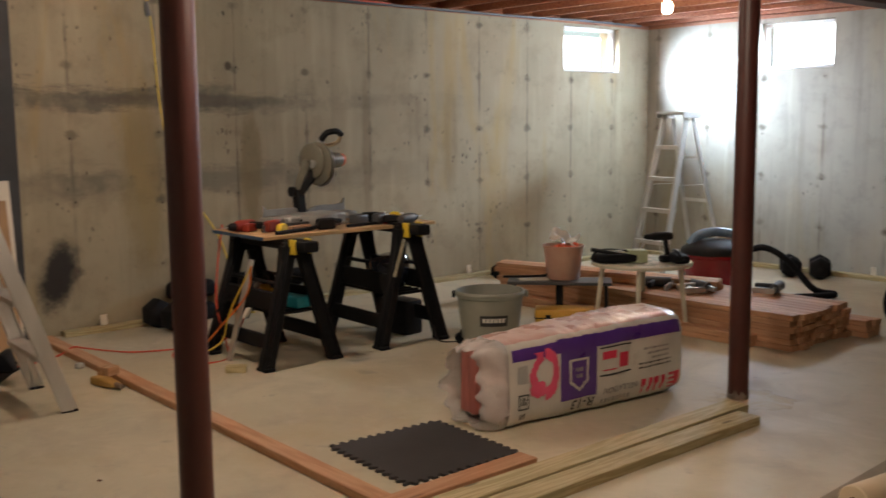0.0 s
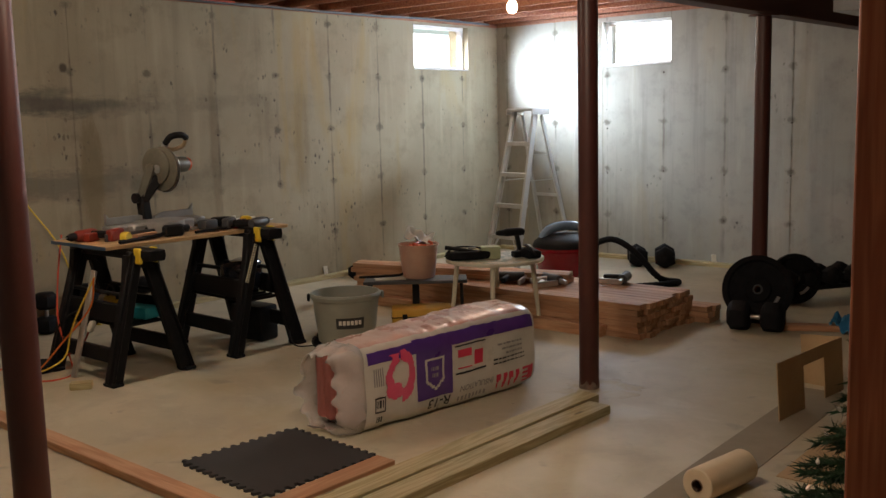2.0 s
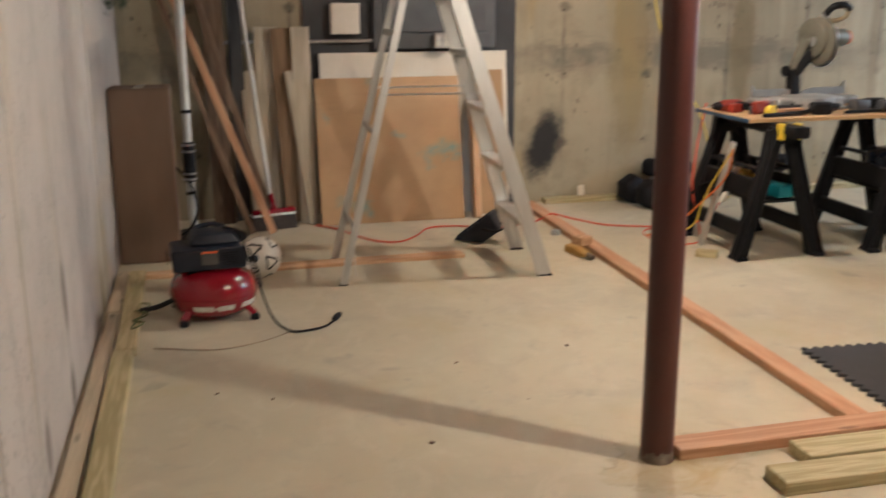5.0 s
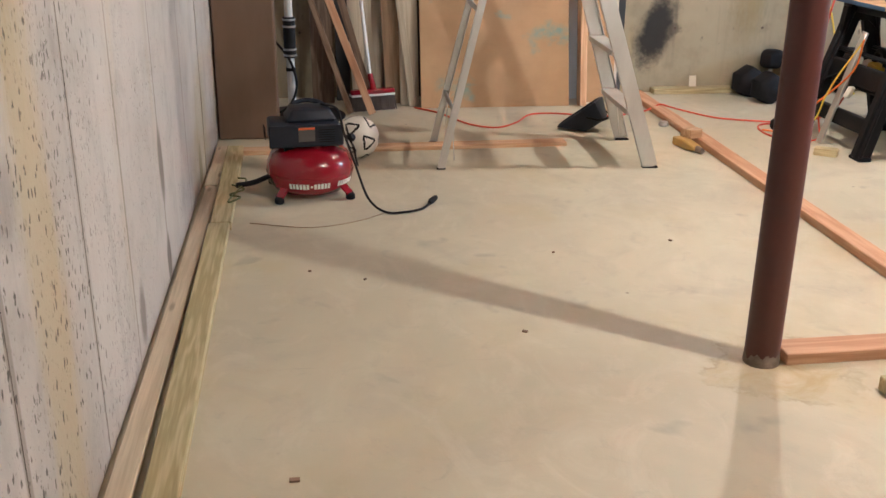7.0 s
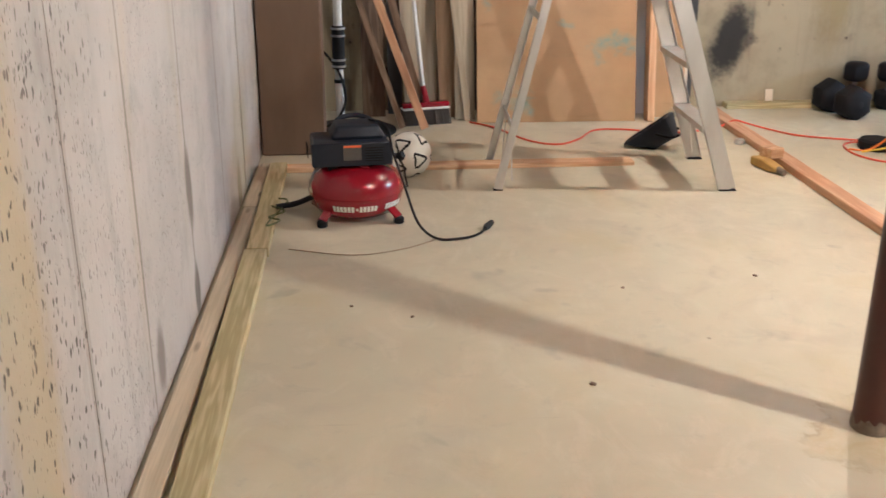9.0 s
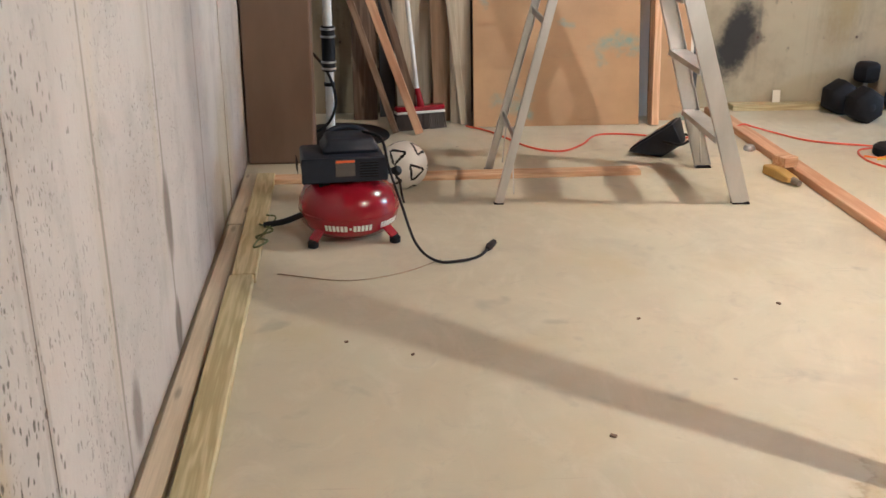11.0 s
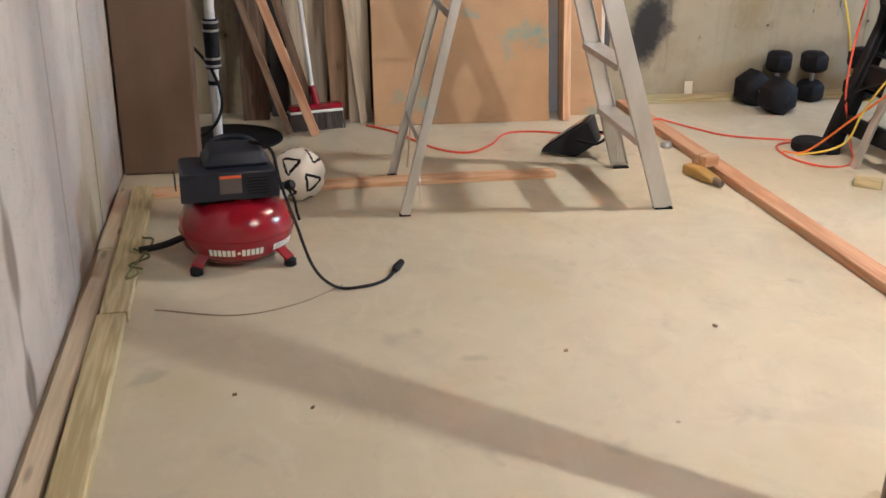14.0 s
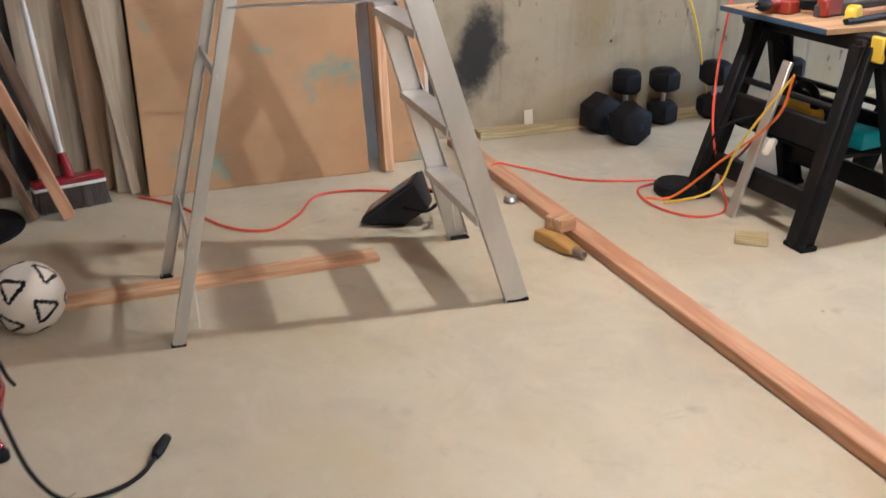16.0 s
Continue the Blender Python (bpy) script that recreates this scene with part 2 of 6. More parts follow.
def concrete_wall(name, c1, c2, pits=0.5, bands=0.0, streak=0.5, mould=None, yellow=0.5, pit_scale=26, ties=None, stains=()):
    """Formed concrete: blotches, vertical runs, air holes, dark pour bands and rust."""
    n = Nodes(name)
    v = n.coords(world_space=True)
    x, y, z = n.axes(v)
    big, mid, fine = n.noise(v, 0.9, 5, 0.6), n.noise(v, 4.5, 6, 0.65), n.noise(v, 55, 4)
    col = n.mix(n.ramp(big, 0.34, 0.66), c1, c2)
    col = n.mix(n.math("MULTIPLY", n.ramp(mid, 0.5, 0.78), 0.55), col, tuple(k * 0.62 for k in c1))
    run = n.noise(n.coords((5, 5, 0.22), world_space=True), 1.6, 5, 0.6)
    col = n.mix(n.math("MULTIPLY", n.ramp(run, 0.56, 0.72), streak), col, tuple(k * 0.42 for k in c1))
    pale = n.noise(n.coords((3, 3, 0.35), world_space=True), 2.1, 4)
    col = n.mix(n.math("MULTIPLY", n.ramp(pale, 0.55, 0.72), 0.12 if name.startswith("west") else 0.4), col, tuple(min(1, k * 1.3) for k in c2))
    rust = n.noise(n.coords((1.5, 1.5, 0.3), world_space=True), 1.4, 5, 0.6, 0.6)
    col = n.mix(n.math("MULTIPLY", n.ramp(rust, 0.55, 0.72), yellow), col, (c2[0] * 0.98, c2[1] * 0.80, c2[2] * 0.42))
    if bands:
        edge = n.math("ADD", z, n.math("MULTIPLY", n.math("SUBTRACT", n.noise(n.coords((0.8, 0.8, 3), world_space=True), 1.5, 6, 0.75), 0.5), 0.42))
        west = n.ramp(x, 7.6, 4.2, True)
        for height, thick, weight in ((1.62, 0.10, 0.8), (1.02, 0.15, 0.6)):
            near = n.ramp(n.math("ABSOLUTE", n.math("SUBTRACT", edge, height)), thick, thick * 0.25, True)
            patch = n.ramp(n.noise(n.coords((0.9, 0.9, 0.9), world_space=True), 1.7 + height, 4), 0.36, 0.56)
            col = n.mix(n.math("MULTIPLY", n.math("MULTIPLY", near, patch), n.math("MULTIPLY", west, bands * weight)), col, (0.07, 0.066, 0.06))
    if stains:
        wide = n.math("MULTIPLY", n.math("SUBTRACT", n.noise(n.coords((9, 9, 2.2), world_space=True), 1.8, 6, 0.72), 0.5), 1.1)
        along = y if name.startswith("west") else x
        for u, low, ru, rz, weight, tone in stains:
            du = n.math("POWER", n.math("DIVIDE", n.math("SUBTRACT", along, u), ru), 2.0)
            dz = n.math("POWER", n.math("DIVIDE", n.math("SUBTRACT", z, low), rz), 2.0)
            d = n.math("ADD", n.math("SQRT", n.math("ADD", du, dz)), wide)
            col = n.mix(n.math("MULTIPLY", n.ramp(d, 1.3, 0.6, True), weight), col, tone)
    if mould:
        mx, mz, rx, rz = mould
        wob = n.math("MULTIPLY", n.math("SUBTRACT", n.noise(v, 9, 5, 0.7), 0.5), 1.1)
        ex = n.math("POWER", n.math("DIVIDE", n.math("SUBTRACT", n.math("SUBTRACT", x, mx), n.math("MULTIPLY", n.math("SUBTRACT", z, mz), 0.25)), rx), 2.0)
        ez = n.math("POWER", n.math("DIVIDE", n.math("SUBTRACT", z, mz), rz), 2.0)
        d = n.math("ADD", n.math("SQRT", n.math("ADD", ex, ez)), wob)
        col = n.mix(n.math("MULTIPLY", n.ramp(d, 1.15, 0.45, True), 0.96), col, (0.012, 0.012, 0.014))
    if ties:
        axis, first, step, low, rise = ties
        du = n.math("ABSOLUTE", n.math("SUBTRACT", n.math("FRACT", n.math("ADD", n.math("DIVIDE", n.math("SUBTRACT", (x, y)[axis], first), step), 0.5)), 0.5))
        dz = n.math("ABSOLUTE", n.math("SUBTRACT", n.math("FRACT", n.math("ADD", n.math("DIVIDE", n.math("SUBTRACT", z, low), rise), 0.5)), 0.5))
        fuzz = n.math("MULTIPLY", n.math("SUBTRACT", n.noise(v, 14, 5, 0.75), 0.5), 0.11)
        dd = n.math("ADD", n.math("SQRT", n.math("ADD", n.math("POWER", n.math("MULTIPLY", du, step * 0.8), 2.0), n.math("POWER", n.math("MULTIPLY", dz, rise), 2.0))), fuzz)
        some = n.ramp(n.noise(v, 1.9, 2), 0.36, 0.6)
        col = n.mix(n.math("MULTIPLY", n.ramp(dd, 0.045, 0.008, True), n.math("ADD", 0.25, n.math("MULTIPLY", some, 0.55))), col, (0.10, 0.085, 0.065))
        line = n.math("ADD", n.math("MULTIPLY", du, step), n.math("MULTIPLY", n.math("SUBTRACT", n.noise(n.coords((6, 6, 2), world_space=True), 3, 5, 0.7), 0.5), 0.035))
        col = n.mix(n.math("MULTIPLY", n.ramp(line, 0.018, 0.004, True), n.math("MULTIPLY", n.ramp(n.noise(v, 2.7, 3), 0.42, 0.62), 0.6)), col, (0.12, 0.105, 0.085))
    vor = n.t.nodes.new("ShaderNodeTexVoronoi")
    warp = n.t.nodes.new("ShaderNodeVectorMath")
    warp.operation = "MULTIPLY_ADD"
    tn = n.t.nodes.new("ShaderNodeTexNoise")
    tn.inputs["Scale"].default_value = 38
    n.put(tn.inputs["Vector"], v)
    n.put(warp.inputs[0], tn.outputs["Color"])
    warp.inputs[1].default_value = (0.022, 0.022, 0.022)
    n.put(warp.inputs[2], n.coords((1, 1, 0.55), world_space=True))
    n.put(vor.inputs["Vector"], warp.outputs[0])
    vor.inputs["Scale"].default_value = pit_scale
    hole = n.math("MULTIPLY", n.ramp(n.math("ADD", vor.outputs["Distance"], n.math("MULTIPLY", n.noise(v, 30, 2), 0.22)), 0.47, 0.28, True), n.ramp(n.noise(v, 3.1, 5, 0.7), 0.64 - 0.16 * pits, 0.72 - 0.12 * pits))
    hole = n.math("MULTIPLY", hole, n.ramp(vor.outputs["Color"], 0.40, 0.5))
    if name.startswith("west"):
        hole = n.math("MULTIPLY", hole, n.ramp(n.math("ADD", y, n.math("MULTIPLY", n.noise(v, 2.4, 3), 1.6)), 4.6, 3.2, True))
    if name.startswith("west"):
        fine_v = n.t.nodes.new("ShaderNodeTexVoronoi")
        n.put(fine_v.inputs["Vector"], warp.outputs[0])
        fine_v.inputs["Scale"].default_value = pit_scale * 2.1
        speck = n.math("MULTIPLY", n.ramp(fine_v.outputs["Distance"], 0.34, 0.16, True), n.ramp(fine_v.outputs["Color"], 0.52, 0.6))
        speck = n.math("MULTIPLY", speck, n.ramp(n.noise(v, 2.3, 5, 0.7), 0.44, 0.6))
        hole = n.math("MAXIMUM", hole, n.math("MULTIPLY", speck, 0.75))
    col = n.mix(n.math("MULTIPLY", hole, 0.92), col, (0.07, 0.06, 0.05))
    n.bump(n.math("SUBTRACT", n.math("ADD", n.math("MULTIPLY", fine, 0.35), mid), n.math("MULTIPLY", hole, 1.6)), 0.4, 0.006)
    return n.done(col, n.math("ADD", 0.72, n.math("MULTIPLY", mid, 0.2)))


def concrete_floor(name):
    n = Nodes(name)
    v = n.coords(world_space=True)
    big, mid, fine = n.noise(v, 0.55, 5, 0.6, 0.4), n.noise(v, 2.6, 6, 0.62, 0.8), n.noise(v, 70, 3)
    col = n.mix(n.ramp(big, 0.33, 0.66), (0.44, 0.397, 0.292), (0.59, 0.545, 0.408))
    col = n.mix(n.math("MULTIPLY", n.ramp(mid, 0.50, 0.72), 0.45), col, (0.38, 0.345, 0.28))
    swirl = n.noise(n.coords((1, 0.6, 1), world_space=True), 4.2, 6, 0.68, 1.8)
    col = n.mix(n.math("MULTIPLY", n.ramp(swirl, 0.50, 0.74), 0.28), col, (0.70, 0.65, 0.54))
    col = n.mix(n.math("MULTIPLY", n.ramp(n.noise(v, 9.0, 5, 0.7, 0.8), 0.58, 0.72), 0.35), col, (0.34, 0.32, 0.26))
    col = n.mix(n.math("MULTIPLY", n.ramp(n.noise(v, 1.35, 4), 0.54, 0.68), 0.45), col, (0.46, 0.39, 0.22))
    col = n.mix(n.math("MULTIPLY", n.ramp(n.noise(v, 3.4, 3, 0.5, 0.3), 0.66, 0.72), 0.4), col, (0.24, 0.23, 0.20))
    scratch = n.noise(n.coords((1.2, 26, 1), world_space=True), 2.0, 4, 0.6, 0.5)
    col = n.mix(n.math("MULTIPLY", n.ramp(scratch, 0.66, 0.74), 0.22), col, (0.25, 0.23, 0.19))
    spot = n.t.nodes.new("ShaderNodeTexVoronoi")
    n.put(spot.inputs["Vector"], v)
    spot.inputs["Scale"].default_value = 5.0
    tiny = n.math("MULTIPLY", n.ramp(spot.outputs["Distance"], 0.055, 0.02, True), n.ramp(n.noise(v, 2.0, 2), 0.5, 0.6))
    col = n.mix(n.math("MULTIPLY", tiny, 0.7), col, (0.12, 0.10, 0.08))
    x, y, z = n.axes(v)
    for px, py, r in ((2.36, 3.12, 0.27), (5.42, 3.12, 0.24)):
        d = n.math("SQRT", n.math("ADD", n.math("POWER", n.math("SUBTRACT", x, px), 2.0), n.math("POWER", n.math("SUBTRACT", y, py), 2.0)))
        d = n.math("ADD", d, n.math("MULTIPLY", n.math("SUBTRACT", n.noise(v, 7, 4), 0.5), 0.34))
        blot = n.ramp(n.noise(v, 6.0, 5, 0.65, 0.6), 0.42, 0.62)
        col = n.mix(n.math("MULTIPLY", n.math("MULTIPLY", n.ramp(d, r, r * 0.55, True), n.math("ADD", 0.35, blot)), 0.5), col, (0.36, 0.26, 0.10))
        col = n.mix(n.math("MULTIPLY", n.math("MULTIPLY", n.ramp(n.math("ABSOLUTE", n.math("SUBTRACT", d, r * 0.8)), 0.025, 0.0, True), blot), 0.4), col, (0.2, 0.15, 0.09))
    n.bump(n.math("ADD", n.math("MULTIPLY", fine, 0.3), mid), 0.16, 0.006)
    return n.done(col, n.math("ADD", 0.36, n.math("MULTIPLY", mid, 0.4)))


M_FLOOR = concrete_floor("floor_concrete")
M_WALL_N = concrete_wall("north_concrete", (0.30, 0.255, 0.175), (0.385, 0.335, 0.235), 0.65, 0.9, 0.28, (3.31, 0.42, 0.155, 0.26), 0.75, 26, (0, 0.9, 0.636, 0.43, 0.475), [(4.83, 1.06, 0.10, 0.46, 0.7, (0.17, 0.125, 0.06)), (4.66, 1.88, 0.03, 0.035, 0.9, (0.06, 0.045, 0.03)), (3.95, 1.05, 0.16, 0.7, 0.55, (0.22, 0.165, 0.07)), (5.95, 1.25, 0.05, 0.6, 0.45, (0.16, 0.12, 0.07)), (6.9, 1.3, 0.09, 0.5, 0.4, (0.2, 0.15, 0.08)), (4.35, 1.62, 0.8, 0.05, 0.6, (0.08, 0.07, 0.055))])
M_WALL_E = concrete_wall("east_concrete", (0.31, 0.295, 0.25), (0.39, 0.37, 0.32), 0.3, 0.0, 0.3, None, 0.3, 26, (1, -2.57, 0.6395, 0.42, 0.473))
M_WALL_W = concrete_wall("west_concrete", (0.40, 0.365, 0.33), (0.51, 0.475, 0.44), 1.7, 0.0, 0.22, None, 0.38, 50, None, [
    (4.045, 0.43, 0.05, 0.13, 0.8, (0.13, 0.11, 0.085)), (4.04, 0.08, 0.045, 0.09, 0.9, (0.11, 0.09, 0.07)), (4.035, 0.40, 0.014, 0.70, 0.7, (0.20, 0.17, 0.14)),
    (3.345, 0.60, 0.012, 0.75, 0.7, (0.20, 0.17, 0.14)), (3.45, 0.12, 0.05, 0.10, 0.7, (0.14, 0.11, 0.09)), (2.52, 0.55, 0.12, 0.75, 0.6, (0.43, 0.35, 0.20)), (2.42, 1.35, 0.16, 0.35, 0.5, (0.36, 0.28, 0.16)),
    (2.85, 0.62, 0.018, 0.55, 0.5, (0.28, 0.24, 0.20)), (2.24, 0.55, 0.016, 0.7, 0.7, (0.20, 0.17, 0.14)), (4.75, 0.5, 0.016, 0.6, 0.6, (0.22, 0.19, 0.15)), (5.20, 0.08, 0.06, 0.12, 0.8, (0.13, 0.11, 0.08)), (5.3, 0.25, 0.25, 0.3, 0.45, (0.34, 0.28, 0.15)), (2.3, 0.85, 0.09, 0.09, 0.5, (0.2, 0.17, 0.15))])
M_PINE = wood("pine", (0.50, 0.265, 0.145), (0.62, 0.37, 0.22), ring=6)
M_PINE_PALE = wood("pale_pine", (0.56, 0.33, 0.18), (0.70, 0.47, 0.29))
M_TREATED = wood("treated_pine", (0.42, 0.355, 0.185), (0.57, 0.49, 0.285), ring=10, knots=0.9)
M_OLDWOOD = wood("old_wood", (0.16, 0.10, 0.066), (0.25, 0.17, 0.115), 0.75, spread=0.25)
M_GREYWOOD = wood("weathered_wood", (0.43, 0.37, 0.28), (0.53, 0.47, 0.37), 0.75, ring=5)
M_FURRING = wood("pale_furring", (0.56, 0.48, 0.35), (0.66, 0.57, 0.43), 0.75, ring=5)
M_BROWNBOARD = wood("brown_board", (0.20, 0.125, 0.07), (0.27, 0.175, 0.105), 0.7, ring=5)
M_JOIST = wood("joist_wood", (0.34, 0.13, 0.075), (0.46, 0.21, 0.12), 0.7, spread=0.1)
M_BEAM = surface("beam_steel", (0.085, 0.028, 0.02), (0.12, 0.045, 0.03), 0.55, 0, 6, 0.4)
M_STUD = wood("stained_stud", (0.30, 0.09, 0.045), (0.40, 0.14, 0.07), 0.55, 0.35)
def hardboard():
    n = Nodes("hardboard")
    v = n.coords(jitter=True)
    col = n.mix(n.ramp(n.noise(v, 2.2, 5), 0.35, 0.65), (0.36, 0.215, 0.105), (0.45, 0.285, 0.145))
    col = n.mix(n.math("MULTIPLY", n.ramp(n.noise(n.coords((6, 1, 1), jitter=True), 3.5, 5, 0.7), 0.58, 0.75), 0.35), col, (0.22, 0.12, 0.065))
    paint = n.noise(n.coords((1.3, 1, 1), jitter=True), 3.2, 5, 0.6, 0.3)
    col = n.mix(n.math("MULTIPLY", n.ramp(paint, 0.575, 0.70), 0.75), col, (0.11, 0.29, 0.28))
    n.bump(n.noise(v, 120, 3), 0.05, 0.003)
    return n.done(col, 0.55)


M_HARDBOARD = hardboard()
M_CARD = surface("cardboard", (0.145, 0.092, 0.062), (0.19, 0.122, 0.083), 0.8, 0, 5, 0.25, 0.05, stretch=(1, 1, 0.3))
M_CARD_PALE = surface("pale_cardboard", (0.46, 0.32, 0.18), (0.52, 0.38, 0.22), 0.8, 0, 5, 0.2, 0.05)
M_PAPER = surface("white_paper", (0.66, 0.60, 0.50), (0.76, 0.71, 0.62), 0.75, 0, 4, 0.15, 0.05)
M_BLACK = surface("black_plastic", (0.006, 0.006, 0.007), (0.012, 0.012, 0.014), 0.55, 0, 20, 0.1, 0.15, 160, Specular_IOR_Level=0.2)
M_RUBBER = surface("black_rubber", (0.007, 0.007, 0.009), (0.014, 0.014, 0.017), 0.7, 0, 14, 0.1, 0.2, 140, Specular_IOR_Level=0.15)
M_MAT = surface("foam_mat", (0.030, 0.030, 0.034), (0.045, 0.045, 0.050), 0.7, 0, 8, 0.1, 0.35, 220)
M_YELLOW = surface("yellow_plastic", (0.72, 0.50, 0.03), (0.80, 0.58, 0.05), 0.45)
M_ALU = surface("aluminium", (0.56, 0.55, 0.53), (0.68, 0.67, 0.65), 0.42, 0.75, 9, 0.25, 0.06, 120, (1, 1, 0.25))
M_POST = surface("red_oxide_paint", (0.060, 0.017, 0.014), (0.092, 0.027, 0.022), 0.42, 0.0, 5, 0.35, 0.12, 70, (1, 1, 0.4))
M_GREYPAINT = surface("grey_panel_paint", (0.085, 0.09, 0.10), (0.12, 0.125, 0.135), 0.5, 0, 4, 0.3)
M_DARKBOARD = surface("dark_board", (0.035, 0.036, 0.04), (0.06, 0.06, 0.065), 0.7, 0, 4, 0.3)
M_WHITE = surface("white_plastic", (0.70, 0.68, 0.62), (0.80, 0.78, 0.73), 0.4, 0, 6, 0.15)
M_RED = surface("red_enamel", (0.21, 0.004, 0.013), (0.27, 0.006, 0.017), 0.22, 0, 4, 0.08, 0.02, Coat_Weight=0.4)
M_GREYDRUM = surface("grey_drum", (0.27, 0.275, 0.23), (0.33, 0.335, 0.285), 0.5, 0, 5, 0.2)
M_STEEL = surface("steel", (0.50, 0.50, 0.50), (0.62, 0.62, 0.62), 0.3, 0.9, 14, 0.2)
M_FRAME = surface("window_vinyl", (0.72, 0.72, 0.72), (0.80, 0.80, 0.80), 0.4, 0, 8, 0.1)
M_ORANGE = surface("orange_cable", (0.75, 0.16, 0.02), (0.82, 0.22, 0.03), 0.45)
M_REDCORD = surface("red_cable", (0.62, 0.07, 0.035), (0.70, 0.10, 0.05), 0.45)
M_YELLOWCORD = surface("yellow_cable", (0.75, 0.52, 0.05), (0.80, 0.60, 0.08), 0.45)
M_OSB = surface("subfloor", (0.40, 0.25, 0.13), (0.52, 0.34, 0.19), 0.8, 0, 25, 0.3)

# ---- the setting ----
X0, X1, Y0, Y1, TOP = 0.45, 9.78, -3.0, 7.16, 2.42


def plain(name, bm, material, label, category):
    return solid(name, bm, material, Matrix(), label, category, kind="structure", smooth=False)


plain("floor", box(X1 - X0 + 0.6, Y1 - Y0 + 0.6, 0.15, ((X0 + X1) / 2, (Y0 + Y1) / 2, -0.075)), M_FLOOR, "bare troweled concrete slab with stains and marks", "floor")


def wall(name, along, fixed, lo, hi, out, holes, material, label, seams):
    """A concrete wall with openings, cast in panels; along is its level axis, out its outward sign."""
    base = thing(name, Matrix(), label, "wall", kind="structure")
    thick = 0.25

    def block(a, b, z0, z1, depth, t, bev=0.0):
        mid = fixed + out * (depth + t / 2)
        size, c = ((b - a, t, z1 - z0), ((a + b) / 2, mid, (z0 + z1) / 2)) if along == "x" else ((t, b - a, z1 - z0), (mid, (a + b) / 2, (z0 + z1) / 2))
        return box(*size, c, bev)

    core = bmesh.new()
    cuts = sorted({lo, hi, *(v for h in holes for v in h[:2])})
    for a, b in zip(cuts, cuts[1:]):
        hole = next((h for h in holes if h[0] <= (a + b) / 2 <= h[1]), None)
        for z0, z1 in ((0, hole[2]), (hole[3], TOP)) if hole else ((0, TOP),):
            if z1 - z0 > 0.005:
                join(core, block(a, b, z0, z1, 0.02, thick))
    part("core", core, material, base, smooth=False)
    edges = [lo, *[s for s in seams if lo + 0.1 < s < hi - 0.1], hi]
    for a, b in zip(edges, edges[1:]):
        bm = bmesh.new()
        inner = sorted({a + 0.0004, b - 0.0004, *(v for h in holes for v in h[:2] if a < v < b)})
        for p, q in zip(inner, inner[1:]):
            hole = next((h for h in holes if h[0] <= (p + q) / 2 <= h[1]), None)
            for z0, z1 in ((0, hole[2]), (hole[3], TOP)) if hole else ((0, TOP),):
                if z1 - z0 > 0.005:
                    join(bm, block(p, q, z0, z1, random.uniform(-0.002, 0.002), 0.022))
        part("panel", bm, material, base, smooth=False)
    return base


WIN_N = (8.42, 9.28, 1.945, 2.40)
WIN_E = (5.03, 5.80, 1.925, 2.375)
seams_n = [0.9 + 0.636 * i for i in range(16)]
seams_e = [-2.6 + 0.6395 * i + 0.03 for i in range(16)]
seams_w = [-2.05, -1.44, -0.83, -0.22, 0.40, 1.01, 1.62, 2.235, 2.85, 3.345, 4.04, 4.745, 5.40, 6.05, 6.65]
wall_north = wall("wall_north", "x", Y1, X0 - 0.25, X1 + 0.25, 1, [WIN_N], M_WALL_N, "stained formed concrete basement wall with dark pour bands", seams_n)
wall_east = wall("wall_east", "y", X1, Y0, Y1 - 0.002, 1, [WIN_E], M_WALL_E, "grey formed concrete basement wall with rust marks", seams_e)
wall_west = wall("wall_west", "y", X0, Y0, Y1 - 0.002, -1, [], M_WALL_W, "pale pitted concrete basement wall with vertical form lines", seams_w)
# unseen wall, added behind the camera to close the room against outside light
closing_wall_south = wall("closing_wall_south", "x", Y0, X0 - 0.25, X1 + 0.25, -1, [], M_WALL_E, "plain grey concrete wall added to close the unseen end", [])


def window(name, along, fixed, hole):
    a, b, z0, z1 = hole
    base = thing(name, pose((a + b) / 2, fixed + 0.1, z0) if along == "x" else pose(fixed + 0.1, (a + b) / 2, z0, 0, 0, -90), "small white vinyl basement window, bright with daylight", "window", kind="structure")
    w, h = b - a, z1 - z0
    fr = bmesh.new()
    for sx in (-1, 1):
        box(0.035, 0.07, h, (sx * (w / 2 - 0.0175), 0, h / 2), 0.004, bm=fr)
    for z in (0.0175, h - 0.0175):
        box(w - 0.07, 0.07, 0.035, (0, 0, z), 0.004, bm=fr)
    part("window_frame", fr, M_FRAME, base)
    part("window_sill", box(w - 0.004, 0.12, 0.012, (0, -0.04, 0.008), 0.003), M_FRAME, base)
    part("latch", box(0.05, 0.02, 0.018, (0, -0.045, 0.043), 0.004), M_STEEL, base)
    glass = part("pane", box(w - 0.07, 0.006, h - 0.07, (0, 0.01, h / 2)), M_GLASS, base)
    glass.visible_shadow = False
    return base


g = Nodes("window_glass")
M_GLASS = g.done((0.95, 0.97, 0.98), 0.02, 0.0, Transmission_Weight=1.0, IOR=1.45)
window("window_1", "x", Y1, WIN_N)
window("window_2", "y", X1, WIN_E)

